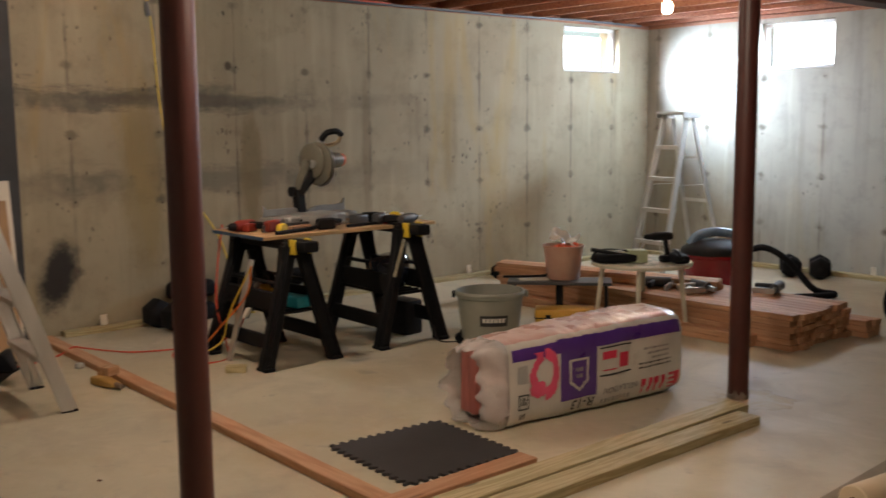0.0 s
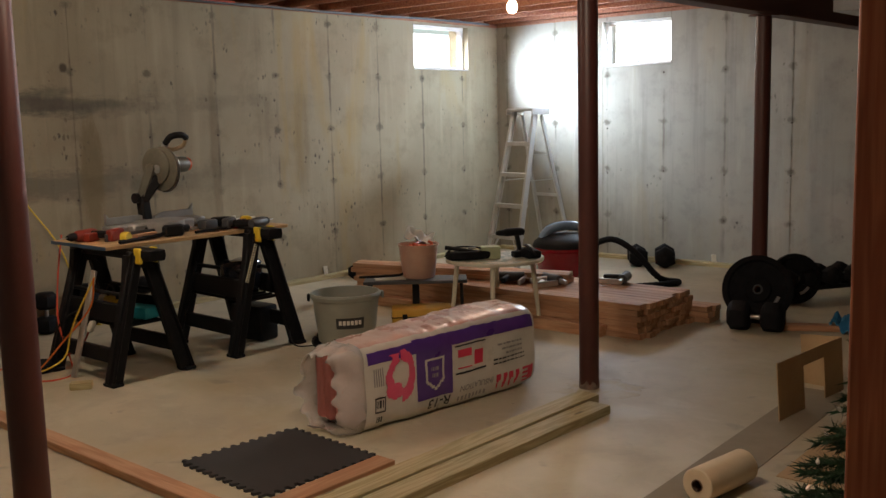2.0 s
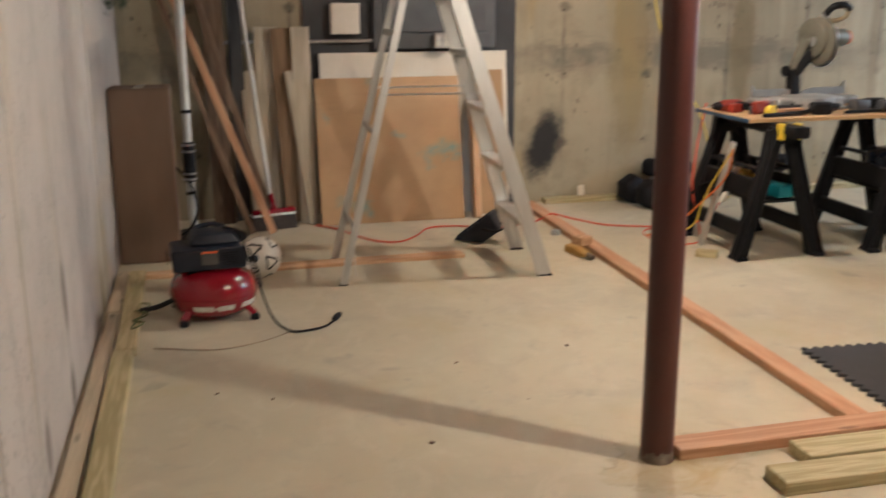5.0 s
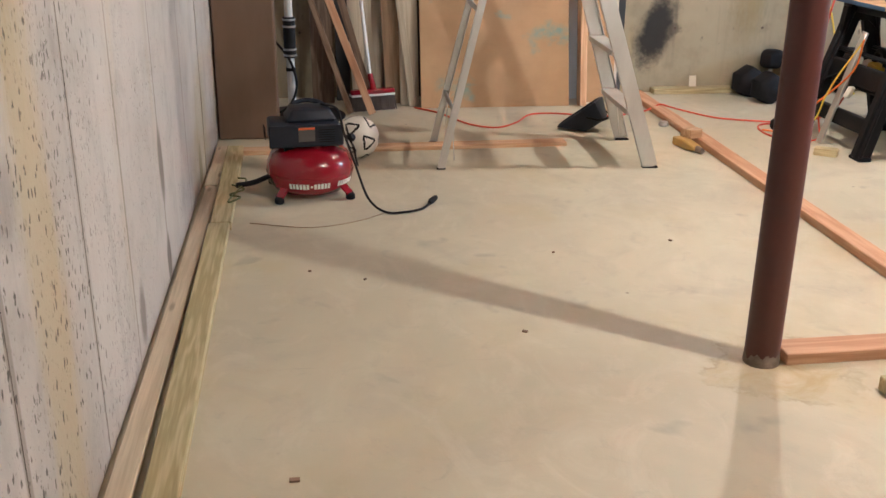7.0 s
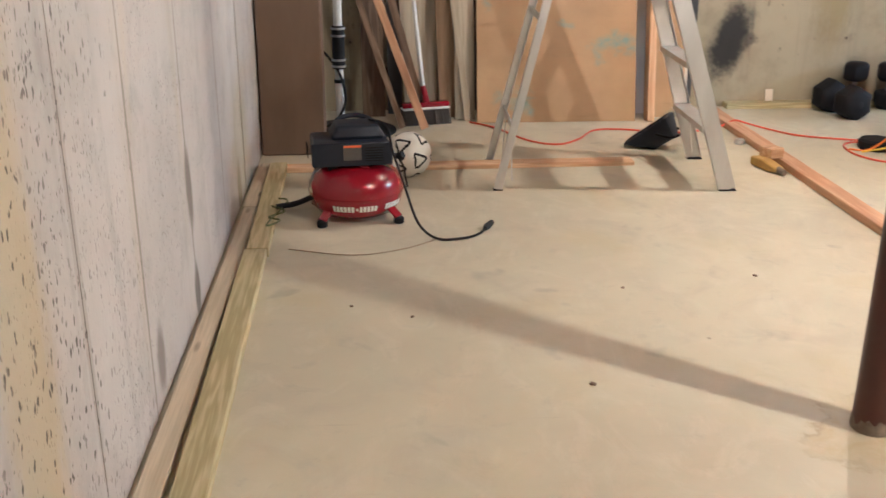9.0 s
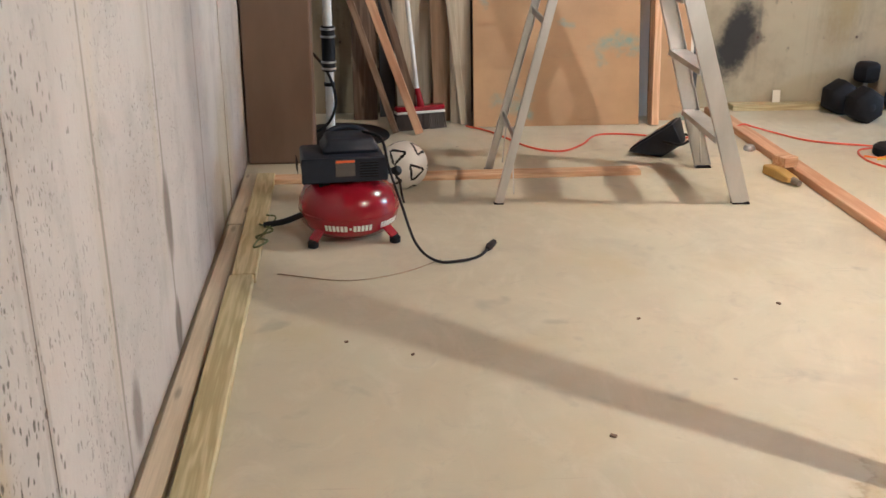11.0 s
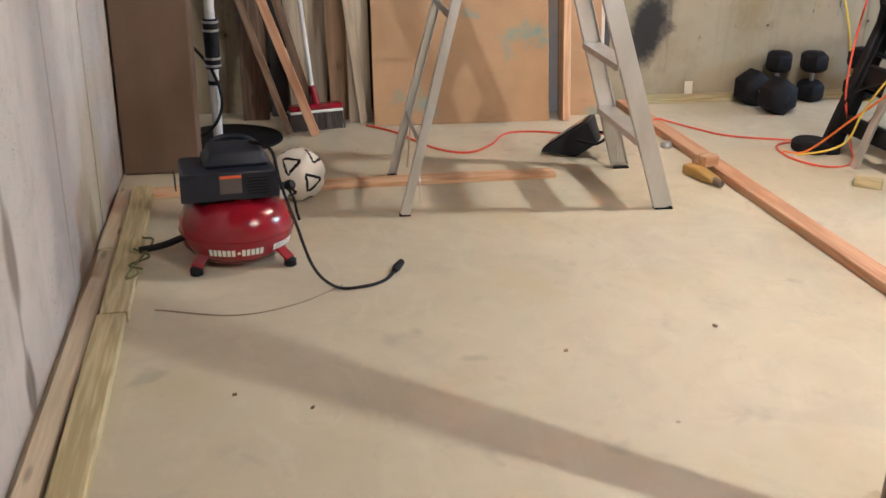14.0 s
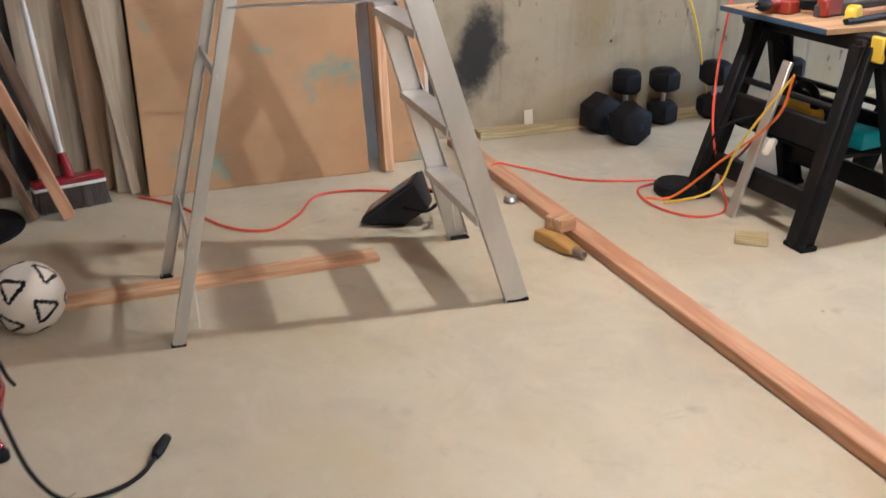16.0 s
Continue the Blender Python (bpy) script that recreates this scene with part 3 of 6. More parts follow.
# ceiling: subfloor and joists, and the rim on top of the walls
ceil = box(X1 - X0 + 0.6, Y1 - Y0 + 0.6, 0.02, ((X0 + X1) / 2, (Y0 + Y1) / 2, TOP + 0.26))
for i in range(25):
    x = 0.62 + 0.4064 * i - 0.22
    if X0 - 0.1 < x < X1 + 0.1:
        box(0.038, Y1 - Y0 + 0.3, 0.235, (x, (Y0 + Y1) / 2, TOP + 0.04 + 0.1175), bm=ceil)
plain("ceiling", ceil, M_JOIST, "open ceiling of reddish wooden floor joists", "ceiling")
rim = bmesh.new()
box(X1 - X0 + 0.5, 0.14, 0.036, ((X0 + X1) / 2, Y1 + 0.09, TOP + 0.018), bm=rim)
box(0.14, Y1 - Y0, 0.036, (X1 + 0.09, (Y0 + Y1) / 2, TOP + 0.018), bm=rim)
box(0.14, Y1 - Y0, 0.036, (X0 - 0.09, (Y0 + Y1) / 2, TOP + 0.018), bm=rim)
box(X1 - X0 + 0.5, 0.05, 0.24, ((X0 + X1) / 2, Y1 + 0.16, TOP + 0.14), bm=rim)
box(X1 - X0 + 0.5, 0.05, 0.24, ((X0 + X1) / 2, Y0 - 0.16, TOP + 0.14), bm=rim)
box(0.05, Y1 - Y0 + 0.3, 0.24, (X1 + 0.2, (Y0 + Y1) / 2, TOP + 0.14), bm=rim)
box(0.05, Y1 - Y0 + 0.3, 0.24, (X0 - 0.2, (Y0 + Y1) / 2, TOP + 0.14), bm=rim)
plain("trim", rim, M_JOIST, "wooden sill and rim joists on top of the walls", "trim")

# steel beam on its posts
BEAM_Y = 3.172
bm = bmesh.new()
BZ = 2.10
box(X1 - X0, 0.13, 0.014, ((X0 + X1) / 2, BEAM_Y, BZ + 0.007), bm=bm)
box(X1 - X0, 0.13, 0.014, ((X0 + X1) / 2, BEAM_Y, BZ + 0.351), bm=bm)
box(X1 - X0, 0.012, 0.330, ((X0 + X1) / 2, BEAM_Y, BZ + 0.179), bm=bm)
solid("support_beam", bm, M_BEAM, Matrix(), "dark red-brown steel I-beam carrying the joists", "beam", kind="structure", smooth=False)

M_CHIP = surface("bare_patch", (0.13, 0.095, 0.075), (0.30, 0.25, 0.20), 0.8, 0, 25, 0.5, 0.3)


def steel_post():
    p = thing("steel_post", pose(2.317, BEAM_Y, 0), "round dark red painted steel post on the concrete floor", "post", "posts under the beam")
    part("shaft", lathe([(0.0525, 0.0), (0.0525, BZ - 0.012)], 32), M_POST, p)
    part("top_plate", box(0.16, 0.13, 0.012, (0, 0, BZ - 0.006), 0.002), M_POST, p)
    ring = lathe([(0.0540, 0.0), (0.0550, 0.008), (0.0545, 0.018), (0.0529, 0.034)], 64, cap=False)
    for v in ring.verts:
        if v.co.z > 0.015:
            v.co.z += 0.035 * noise.noise(v.co * 34) + 0.014 * noise.noise(v.co * 90)
    part("base_ring", ring, M_CHIP, p, "chipped and scraped bare base")
    return p


post = steel_post()
copy_thing(post, pose(5.391, BEAM_Y, 0, 0, 0, 70))
copy_thing(post, pose(7.59, BEAM_Y, 0, 0, 0, 160))

# ---- timber on the floor ----
def board(length, m, material, label, group="", w=0.089, t=0.038, name="board"):
    return solid(name, box(length, w, t, (length / 2, 0, t / 2), 0.003), material, m, label, "board", group, smooth=False)


PL = "sole plates on the floor"
board(1.48, pose(2.38, 3.186, 0, 0, 0, 0.8), M_PINE, "reddish pine plank laid flat on the concrete", PL, w=0.105, name="sole_plate")
board(2.43, pose(2.75, 3.047, 0, 0, 0, -0.2), M_TREATED, "greenish treated timber plate laid flat on concrete", PL, w=0.122, t=0.045, name="sole_plate")
board(2.47, pose(2.58, 2.906, 0, 0, 0, -0.3), M_TREATED, "greenish treated timber beside the other plate", PL, w=0.122, t=0.045, name="sole_plate")
board(3.80, pose(3.108, 3.245, 0, 0, 0, 89.3), M_PINE, "long reddish pine plank running to the wall", PL, name="sole_plate")
board(1.25, pose(0.588, 4.545, 0, 0, 0, 91.0), M_TREATED, "greenish treated timber plate beside the wall", PL, w=0.085, name="sole_plate")
board(4.18, pose(0.632, 0.36, 0, 0, 0, 90.7), M_TREATED, "greenish treated timber plate beside the wall", PL, w=0.085, name="sole_plate")
board(5.52, pose(0.502, -0.4, 0, 0, 0, 90), M_FURRING, "narrow dusty furring strip at the wall's foot", PL, w=0.065, t=0.02, name="sole_plate")
board(0.72, pose(0.496, 5.125, 0, 0, 0, 90), M_FURRING, "narrow dusty furring offcut at the wall's foot", PL, w=0.065, t=0.022, name="sole_plate")
board(6.1, pose(3.30, 7.112, 0, 0, 0, 0), M_TREATED, "greenish treated timber plate along the wall", PL, name="sole_plate")
board(4.4, pose(9.60, 2.6, 0, 0, 0, 90), M_TREATED, "greenish treated timber plate along the wall", PL, name="sole_plate")
board(1.80, pose(0.56, 5.768, 0, 0, 0, 1.2), M_PINE_PALE, "pale pine plank lying behind the ladder", t=0.024, name="loose_plank")

# ---- leaning sheets and boards at the north wall ----
def leaning(name, w, h, t, x, y0, y1, material, label, category, z=0.0, lean_x=0.0):
    """A sheet that stands on the floor at y0 and touches the wall at y1 on top."""
    tilt = -math.degrees(math.asin(min(0.9, (y1 - y0) / h)))
    return solid(name, box(h, t, w, (h / 2, 0, 0), 0.002), material, pose(x, y0, z, 0, lean_x, 0) @ pose(0, 0, 0, tilt) @ pose(0, 0, 0, 0, -90, 0), label, category, smooth=False)


leaning("backing_board", 1.46, 2.25, 0.018, 2.35, Y1 - 0.012, Y1 - 0.012, M_DARKBOARD, "dark painted plywood backing board on the wall", "board")
leaning("foam_sheet", 1.29, 1.095, 0.02, 2.36, 6.99, 7.12, M_PAPER, "white faced sheet leaning behind the hardboard", "sheet")
leaning("hardboard_sheet", 0.965, 0.955, 0.012, 2.145, 6.775, 6.98, M_HARDBOARD, "brown hardboard sheet with faint green paint marks", "sheet")
leaning("hardboard_sheet", 0.25, 0.98, 0.012, 2.83, 6.87, 7.04, M_HARDBOARD, "narrow brown hardboard offcut leaning on the wall", "sheet")
leaning("stud_offcut", 0.042, 0.80, 0.089, 2.712, 6.77, 6.90, M_PINE_PALE, "pale pine stud standing against the sheets", "board")
carton = thing("tall_carton", pose(0.622, 6.215, 0, -1.0), "tall closed brown cardboard carton in the corner", "carton")
part("body", box(0.325, 0.30, 0.965, (0, 0, 0.4825), 0.006), M_CARD, carton, smooth=False)
part("flap", box(0.158, 0.296, 0.004, (-0.081, 0, 0.9675), 0.001), M_CARD, carton, smooth=False)
part("flap", box(0.158, 0.296, 0.004, (0.081, 0, 0.9675), 0.001), M_CARD, carton, smooth=False)
part("tape", box(0.05, 0.302, 0.002, (0, 0, 0.971), 0), M_GREYWOOD, carton, "strip of dull packing tape", smooth=False)

# ---- floor mat ----
def foam_tile():
    bm = bmesh.new()
    n, s, tooth = 12, 0.60, 0.012
    pts = []
    for side in range(4):
        for i in range(n):
            for k, d in ((0.1, -tooth), (0.45, -tooth), (0.55, tooth), (0.9, tooth)):
                u = -s / 2 + s * (i + k) / n
                x, y = u, -s / 2 - d
                for _ in range(side):
                    x, y = -y, x
                pts.append((x, y))
    vs = [bm.verts.new((x, y, 0)) for x, y in pts]
    f = bm.faces.new(vs)
    ext = bmesh.ops.extrude_face_region(bm, geom=[f])
    bmesh.ops.translate(bm, vec=(0, 0, 0.013), verts=[v for v in ext["geom"] if isinstance(v, bmesh.types.BMVert)])
    return solid("foam_mat", bm, M_MAT, pose(3.622, 3.619, 0.0, 0, 0, -3.2), "dark grey interlocking foam floor tile on concrete", "mat", smooth=False)


foam_tile()

# ---- step ladders ----
def channel(p, q, w, lip, t, side):
    """A C-shaped rail from p to q: web w wide, lips turned towards side (a sign along y)."""
    p, q = Vector(p), Vector(q)
    x = (q - p).normalized()
    y = Vector((0, 1, 0))
    y = (y - x * y.dot(x)).normalized()
    z = x.cross(y)
    out = [(-w / 2, 0), (w / 2, 0), (w / 2, lip), (w / 2 - t, lip), (w / 2 - t, t), (-w / 2 + t, t), (-w / 2 + t, lip), (-w / 2, lip)]
    b = bmesh.new()
    ends = [[b.verts.new(e + z * a + y * (c * side)) for a, c in out] for e in (p, q)]
    for i in range(8):
        b.faces.new((ends[0][i], ends[0][(i + 1) % 8], ends[1][(i + 1) % 8], ends[1][i]))
    b.faces.new(ends[0][::-1])
    b.faces.new(ends[1])
    return b


def step_ladder(m, height, spread, foot_w, top_w, label, steps, rail=(0.028, 0.075), lean=0.0):
    """Front (step) frame on +x, rear frame on -x, seen along y."""
    lad = thing("step_ladder", m, label, "ladder")
    rw, rd = rail
    fx, rx = spread * 0.5, -spread * 0.5
    tf, tr = 0.06 + lean, -0.036 + lean
    for s in (-1, 1):
        ft, tp = Vector((fx, s * foot_w / 2, 0.006)), Vector((tf, s * top_w / 2, height))
        bm = channel(ft, tp, rd, rw, 0.003, -s)
        part("rail", bm, M_ALU, lad)
        part("foot", box(rd + 0.004, rw + 0.004, 0.008, (fx, s * (foot_w / 2 - rw / 2), 0.004), 0.002), M_RUBBER, lad, "black rubber foot")
        bt, bp = Vector((rx, s * foot_w * 0.46, 0.006)), Vector((tr, s * top_w * 0.46, height - 0.04))
        part("rear_leg", channel(bt, bp, 0.036, 0.022, 0.003, -s), M_ALU, lad)
        part("foot", box(0.044, 0.026, 0.008, (rx, s * (foot_w * 0.46 - 0.012), 0.004), 0.002), M_RUBBER, lad, "black rubber foot")
        part("spreader", bar((fx + (tf - fx) * 0.55, s * foot_w * 0.37, height * 0.55), (rx + (tr - rx) * 0.55, s * foot_w * 0.35, height * 0.55), 0.006, 0.02, hint=(0, 1, 0)), M_STEEL, lad)
    for i in range(steps):
        k = (i + 1) / (steps + 1)
        w = foot_w + (top_w - foot_w) * k
        x = fx + (tf - fx) * k
        z = height * k
        ribs = [(x - 0.040 + 0.01 * r, z + (0.004 if r % 2 else 0.0015)) for r in range(9)]
        st = prism([(x - 0.043, z - 0.024), (x - 0.038, z - 0.024), (x - 0.038, z - 0.004), (x + 0.038, z - 0.004), (x + 0.038, z - 0.034), (x + 0.043, z - 0.034), (x + 0.043, z + 0.002), *ribs[::-1], (x - 0.043, z + 0.002)], w - 0.012)
        part("step", st, M_ALU, lad)
    for k in (0.16, 0.44, 0.72):
        w = (foot_w + (top_w - foot_w) * k) * 0.92
        x = rx + (tr - rx) * k
        part("rear_bar", bar((x, -w / 2, height * k), (x, w / 2, height * k), 0.008, 0.032, 0.002), M_ALU, lad)
    for k, s in ((0.16, -1), (0.16, 1)):
        w = (foot_w + (top_w - foot_w) * k) * 0.92
        x = rx + (tr - rx) * k
        part("brace", bar((x, s * w / 2, height * 0.02 + 0.01), (x, s * w * 0.22, height * k), 0.004, 0.018), M_ALU, lad)
        part("brace", bar((fx * 0.98, s * foot_w * 0.49, 0.03), (fx - (fx - tf) / (steps + 1), s * foot_w * 0.2, height / (steps + 1) - 0.01), 0.004, 0.018), M_ALU, lad)
    cap = box(0.24, top_w + 0.05, 0.028, (0.02 + lean, 0, height + 0.012), 0.006)
    box(0.25, 0.014, 0.06, (0.02 + lean, top_w / 2 + 0.02, height - 0.005), 0.004, bm=cap)
    box(0.25, 0.014, 0.06, (0.02 + lean, -top_w / 2 - 0.02, height - 0.005), 0.004, bm=cap)
    part("top_cap", cap, M_BLACK if height > 1.6 else M_ALU, lad, "black plastic top cap" if height > 1.6 else "")
    return lad


step_ladder(pose(2.157, 5.612, 0, 0, 0, -2.5), 1.76, 1.07, 0.60, 0.36, "tall aluminium step ladder standing open on concrete", 5, lean=-0.085)
step_ladder(pose(8.95, 6.13, 0, 0, 0, 173), 1.50, 0.84, 0.44, 0.30, "shorter aluminium step ladder standing in the corner", 4, (0.026, 0.06))

# ---- saw horses and the work top ----
def saw_horse(m):
    h = thing("saw_horse", m, "black plastic folding saw horse with yellow clips", "saw horse", "saw horses under the work top")
    top = prism([(-0.045, 0.66), (0.045, 0.66), (0.055, 0.685), (0.05, 0.72), (-0.05, 0.72), (-0.055, 0.685)], 0.86, bevel=0.004, m=pose(0, 0.28, 0))
    part("beam", top, M_BLACK, h)
    for sy, y in ((-1, 0.03), (1, 0.60)):
        for sx in (-1, 1):
            leg = bmesh.new()
            bar((sx * 0.035, y, 0.70), (sx * 0.245, y + sy * 0.035, 0.0), 0.092, 0.05, 0.008, bm=leg, hint=(0, 1, 0))
            for r in (-0.033, 0.033):
                bar((sx * 0.06, y + r, 0.69), (sx * 0.268, y + r + sy * 0.035, 0.02), 0.012, 0.03, 0.003, bm=leg, hint=(0, 1, 0))
            part("leg", leg, M_BLACK, h)
            part("foot", box(0.075, 0.105, 0.02, (sx * 0.245, y + sy * 0.035, 0.010), 0.005), M_RUBBER, h)
        part("gusset", prism([(-0.10, 0.69), (-0.125, 0.50), (-0.085, 0.58), (-0.04, 0.615), (0.04, 0.615), (0.085, 0.58), (0.125, 0.50), (0.10, 0.69)], 0.05, m=pose(0, y, 0)), M_BLACK, h)
    for sx in (-1, 1):
        side = bmesh.new()
        for z, d in ((0.15, 0.085), (0.37, 0.11), (0.47, 0.02)):
            x = sx * (0.035 + 0.21 * (0.70 - z) / 0.70)
            box(0.03, 0.60, d, (x, 0.315, z), 0.006, bm=side)
        part("side_rail", side, M_BLACK, h)
        part("clip", box(0.022, 0.06, 0.085, (sx * 0.052, -0.03, 0.685), 0.005), M_YELLOW, h, "yellow plastic clip")
    shelf = box(0.26, 0.56, 0.014, (0, 0.315, 0.30), 0.003)
    for k in range(7):
        box(0.25, 0.02, 0.012, (0, 0.09 + 0.075 * k, 0.31), bm=shelf)
    part("tray", shelf, M_BLACK, h, "ribbed black tray")
    return h


TALL = Matrix.Diagonal((1, 1, 1.051, 1))
horse = saw_horse(pose(4.088, 5.345, 0, 0, 0, 1) @ TALL)
copy_thing(horse, pose(4.932, 5.325, 0, 0, 0, -2) @ TALL)

M_TAPE = surface("scale_print", (0.70, 0.66, 0.50), (0.78, 0.74, 0.58), 0.5)
rule = thing("folding_rule", Matrix(), "pale measuring rule hanging on the saw horse", "rule")
part("strip", bar((4.857, 5.290, 0.699), (4.756, 5.270, 0.470), 0.022, 0.003, hint=(0, 1, 0)), M_TAPE, rule, smooth=False)
for i in range(15):
    k = (i + 0.5) / 15
    part("mark", box(0.014, 0.005, 0.008, (4.857 + -0.101 * k, 5.290 + -0.020 * k, 0.699 + -0.229 * k)), M_BLACK, rule, smooth=False)
M_PLY = wood("plywood_top", (0.50, 0.32, 0.16), (0.62, 0.43, 0.24), ring=5, knots=0.2)
M_BLUE_EDGE = surface("blue_edge_paint", (0.03, 0.075, 0.15), (0.05, 0.11, 0.20), 0.5)
TT = 0.782
top = thing("trestle_table", pose(4.575, 5.735, 0.757, 0, 0, 0.5), "plywood sheet laid across two saw horses", "table")
part("sheet", box(1.345, 0.605, 0.022, (0, 0, 0.012), 0.002), M_PLY, top, smooth=False)
part("edge_band", box(0.005, 0.605, 0.020, (-0.676, 0, 0.012), 0.001), M_BLUE_EDGE, top, "blue painted edge")

# ---- mitre saw ----
M_CAST = surface("cast_aluminium", (0.34, 0.34, 0.33), (0.44, 0.44, 0.43), 0.45, 0.5, 12, 0.3)
M_GUARD = surface("saw_guard", (0.10, 0.097, 0.075), (0.16, 0.15, 0.115), 0.5, 0.0, 9, 0.3)
M_ORANGE_P = surface("orange_plastic", (0.72, 0.10, 0.03), (0.80, 0.16, 0.05), 0.4)
saw = thing("mitre_saw", pose(4.475, 5.80, TT, 0, 0, 7) @ Matrix.Scale(0.93, 4), "mitre saw with raised head, grey and black", "saw")
body = lathe([(0.17, 0.012), (0.175, 0.03), (0.17, 0.085), (0.15, 0.095)], 32, pose(0, -0.03, 0))
part("turntable", body, M_CAST, saw)
base = box(0.52, 0.20, 0.075, (0, 0.0, 0.045), 0.012)
box(0.10, 0.16, 0.05, (-0.33, 0.0, 0.055), 0.01, bm=base)
box(0.10, 0.16, 0.05, (0.33, 0.0, 0.055), 0.01, bm=base)
for sx in (-1, 1):
    for sy in (-1, 1):
        box(0.06, 0.05, 0.02, (sx * 0.23, sy * 0.1, 0.01), 0.004, bm=base)
part("base", base, M_CAST, saw)
part("miter_arm", box(0.07, 0.2, 0.03, (-0.02, -0.23, 0.05), 0.008), M_BLACK, saw)
for sx in (-1, 1):
    f = prism([(0.03, 0.085), (0.37, 0.085), (0.37, 0.17), (0.34, 0.13), (0.10, 0.13), (0.03, 0.11)] if sx > 0 else [(-0.37, 0.085), (-0.03, 0.085), (-0.03, 0.11), (-0.10, 0.13), (-0.34, 0.13), (-0.37, 0.16)], 0.018, m=pose(0, 0.05, 0), bevel=0.002)
    part("fence", f, M_CAST, saw)
pivot = bmesh.new()
bar((-0.03, 0.06, 0.07), (-0.05, 0.06, 0.25), 0.08, 0.07, 0.015, bm=pivot)
bar((-0.05, 0.06, 0.22), (0.05, -0.0, 0.38), 0.075, 0.07, 0.012, bm=pivot)
part("pivot_arm", pivot, M_BLACK, saw)
part("pivot_knob", lathe([(0.0, 0), (0.035, 0.004), (0.035, 0.03), (0.0, 0.034)], 20, pose(-0.085, 0.06, 0.24, 0, -90, 0)), M_BLACK, saw)
C = (0.06, -0.03, 0.43)
part("upper_guard", lathe([(0.01, -0.016), (0.112, -0.014), (0.124, -0.006), (0.124, 0.008), (0.112, 0.014), (0.01, 0.016)], 40, pose(C[0] - 0.028, C[1] + 0.03, C[2] + 0.02, 0, 90, 4)), M_GUARD, saw, "dusty grey upper guard")
gear = bmesh.new()
bar((-0.06, 0.06, 0.24), (0.0, 0.01, 0.46), 0.06, 0.06, 0.014, bm=gear)
part("gear_arm", gear, M_GUARD, saw)
part("blade_guard", lathe([(0.01, -0.016), (0.138, -0.014), (0.151, -0.007), (0.152, 0.008), (0.142, 0.014), (0.01, 0.016)], 44, pose(*C, 0, 90, 0)), M_GUARD, saw)
part("blade", lathe([(0.0, -0.0012), (0.150, -0.0012), (0.150, 0.0012), (0.0, 0.0012)], 56, pose(C[0] + 0.022, C[1], C[2] - 0.012, 0, 90, 0)), M_STEEL, saw, "bright steel blade")
part("hub", lathe([(0.0, 0), (0.03, 0.0), (0.026, 0.012), (0.0, 0.014)], 24, pose(C[0] - 0.05, C[1], C[2], 0, 90, 0)), M_CAST, saw)
part("motor", lathe([(0.048, 0.0), (0.055, 0.02), (0.055, 0.14), (0.046, 0.16)], 28, pose(C[0] + 0.065, C[1], C[2] + 0.02, 0, 90, 8)), M_GUARD, saw)
part("steel_collar", lathe([(0.07, 0.0), (0.085, 0.004), (0.085, 0.032), (0.07, 0.036)], 28, pose(C[0] + 0.042, C[1] - 0.003, C[2] + 0.02, 0, 90, 8)), M_STEEL, saw, "bright steel collar")
part("motor_cap", lathe([(0.046, 0.0), (0.046, 0.02), (0.03, 0.034)], 28, pose(C[0] + 0.222, C[1] + 0.022, C[2] + 0.02, 0, 90, 8)), M_ORANGE_P, saw, "orange end cap")
part("neck", tube([(0.08, -0.03, 0.55), (0.085, -0.05, 0.61)], 0.022, 10), M_CAST, saw)
part("grip", tube(spline([(0.08, -0.05, 0.60), (0.09, -0.10, 0.645), (0.16, -0.12, 0.655), (0.22, -0.10, 0.635)], 6), 0.022, 10), M_BLACK, saw, "black rubber grip")
part("grip_loop", tube(spline([(0.22, -0.10, 0.635), (0.225, -0.06, 0.58), (0.15, -0.03, 0.555), (0.09, -0.03, 0.57)], 6), 0.014, 10), surface("tan_plastic", (0.40, 0.30, 0.18), (0.48, 0.37, 0.23), 0.5), saw, "tan plastic loop")

# ---- tools on the work top ----
def tape_measure(m, colour, label):
    t = thing("tape_measure", m, label, "tape measure", "small tools on the work top")
    part("case", prism([(-0.04, 0), (0.04, 0), (0.04, 0.04), (0.02, 0.062), (-0.025, 0.062), (-0.04, 0.045)], 0.042, bevel=0.006), colour, t)
    part("bumper", box(0.084, 0.046, 0.014, (0, 0, 0.008), 0.004), M_BLACK, t, "black rubber base")
    return t


tape_measure(pose(4.080, 5.500, TT, 0, 0, 30), M_YELLOW, "yellow and black tape measure on plywood")
tape_measure(pose(5.060, 5.640, TT, 0, 0, -20), M_YELLOW, "yellow and black tape measure on plywood")


def hand_drill(m, colour, label, name="cordless_drill"):
    d = thing(name, m, label, "drill")
    part("body", tube([(-0.09, 0, 0.205), (-0.06, 0, 0.21), (0.06, 0, 0.21), (0.09, 0, 0.208)], [0.026, 0.034, 0.034, 0.026], 14), colour, d)
    part("chuck", lathe([(0.024, 0.0), (0.024, 0.03), (0.012, 0.06)], 16, pose(0.09, 0, 0.208, 0, 90, 0)), M_BLACK, d)
    part("bit", tube([(0.15, 0, 0.208), (0.215, 0, 0.208)], 0.003, 6), M_STEEL, d, "steel drill bit")
    part("grip", bar((-0.03, 0, 0.19), (-0.055, 0, 0.06), 0.034, 0.045, 0.01, hint=(0, 1, 0)), M_BLACK, d)
    part("battery", box(0.12, 0.07, 0.05, (-0.05, 0, 0.028), 0.01), colour, d)
    return d


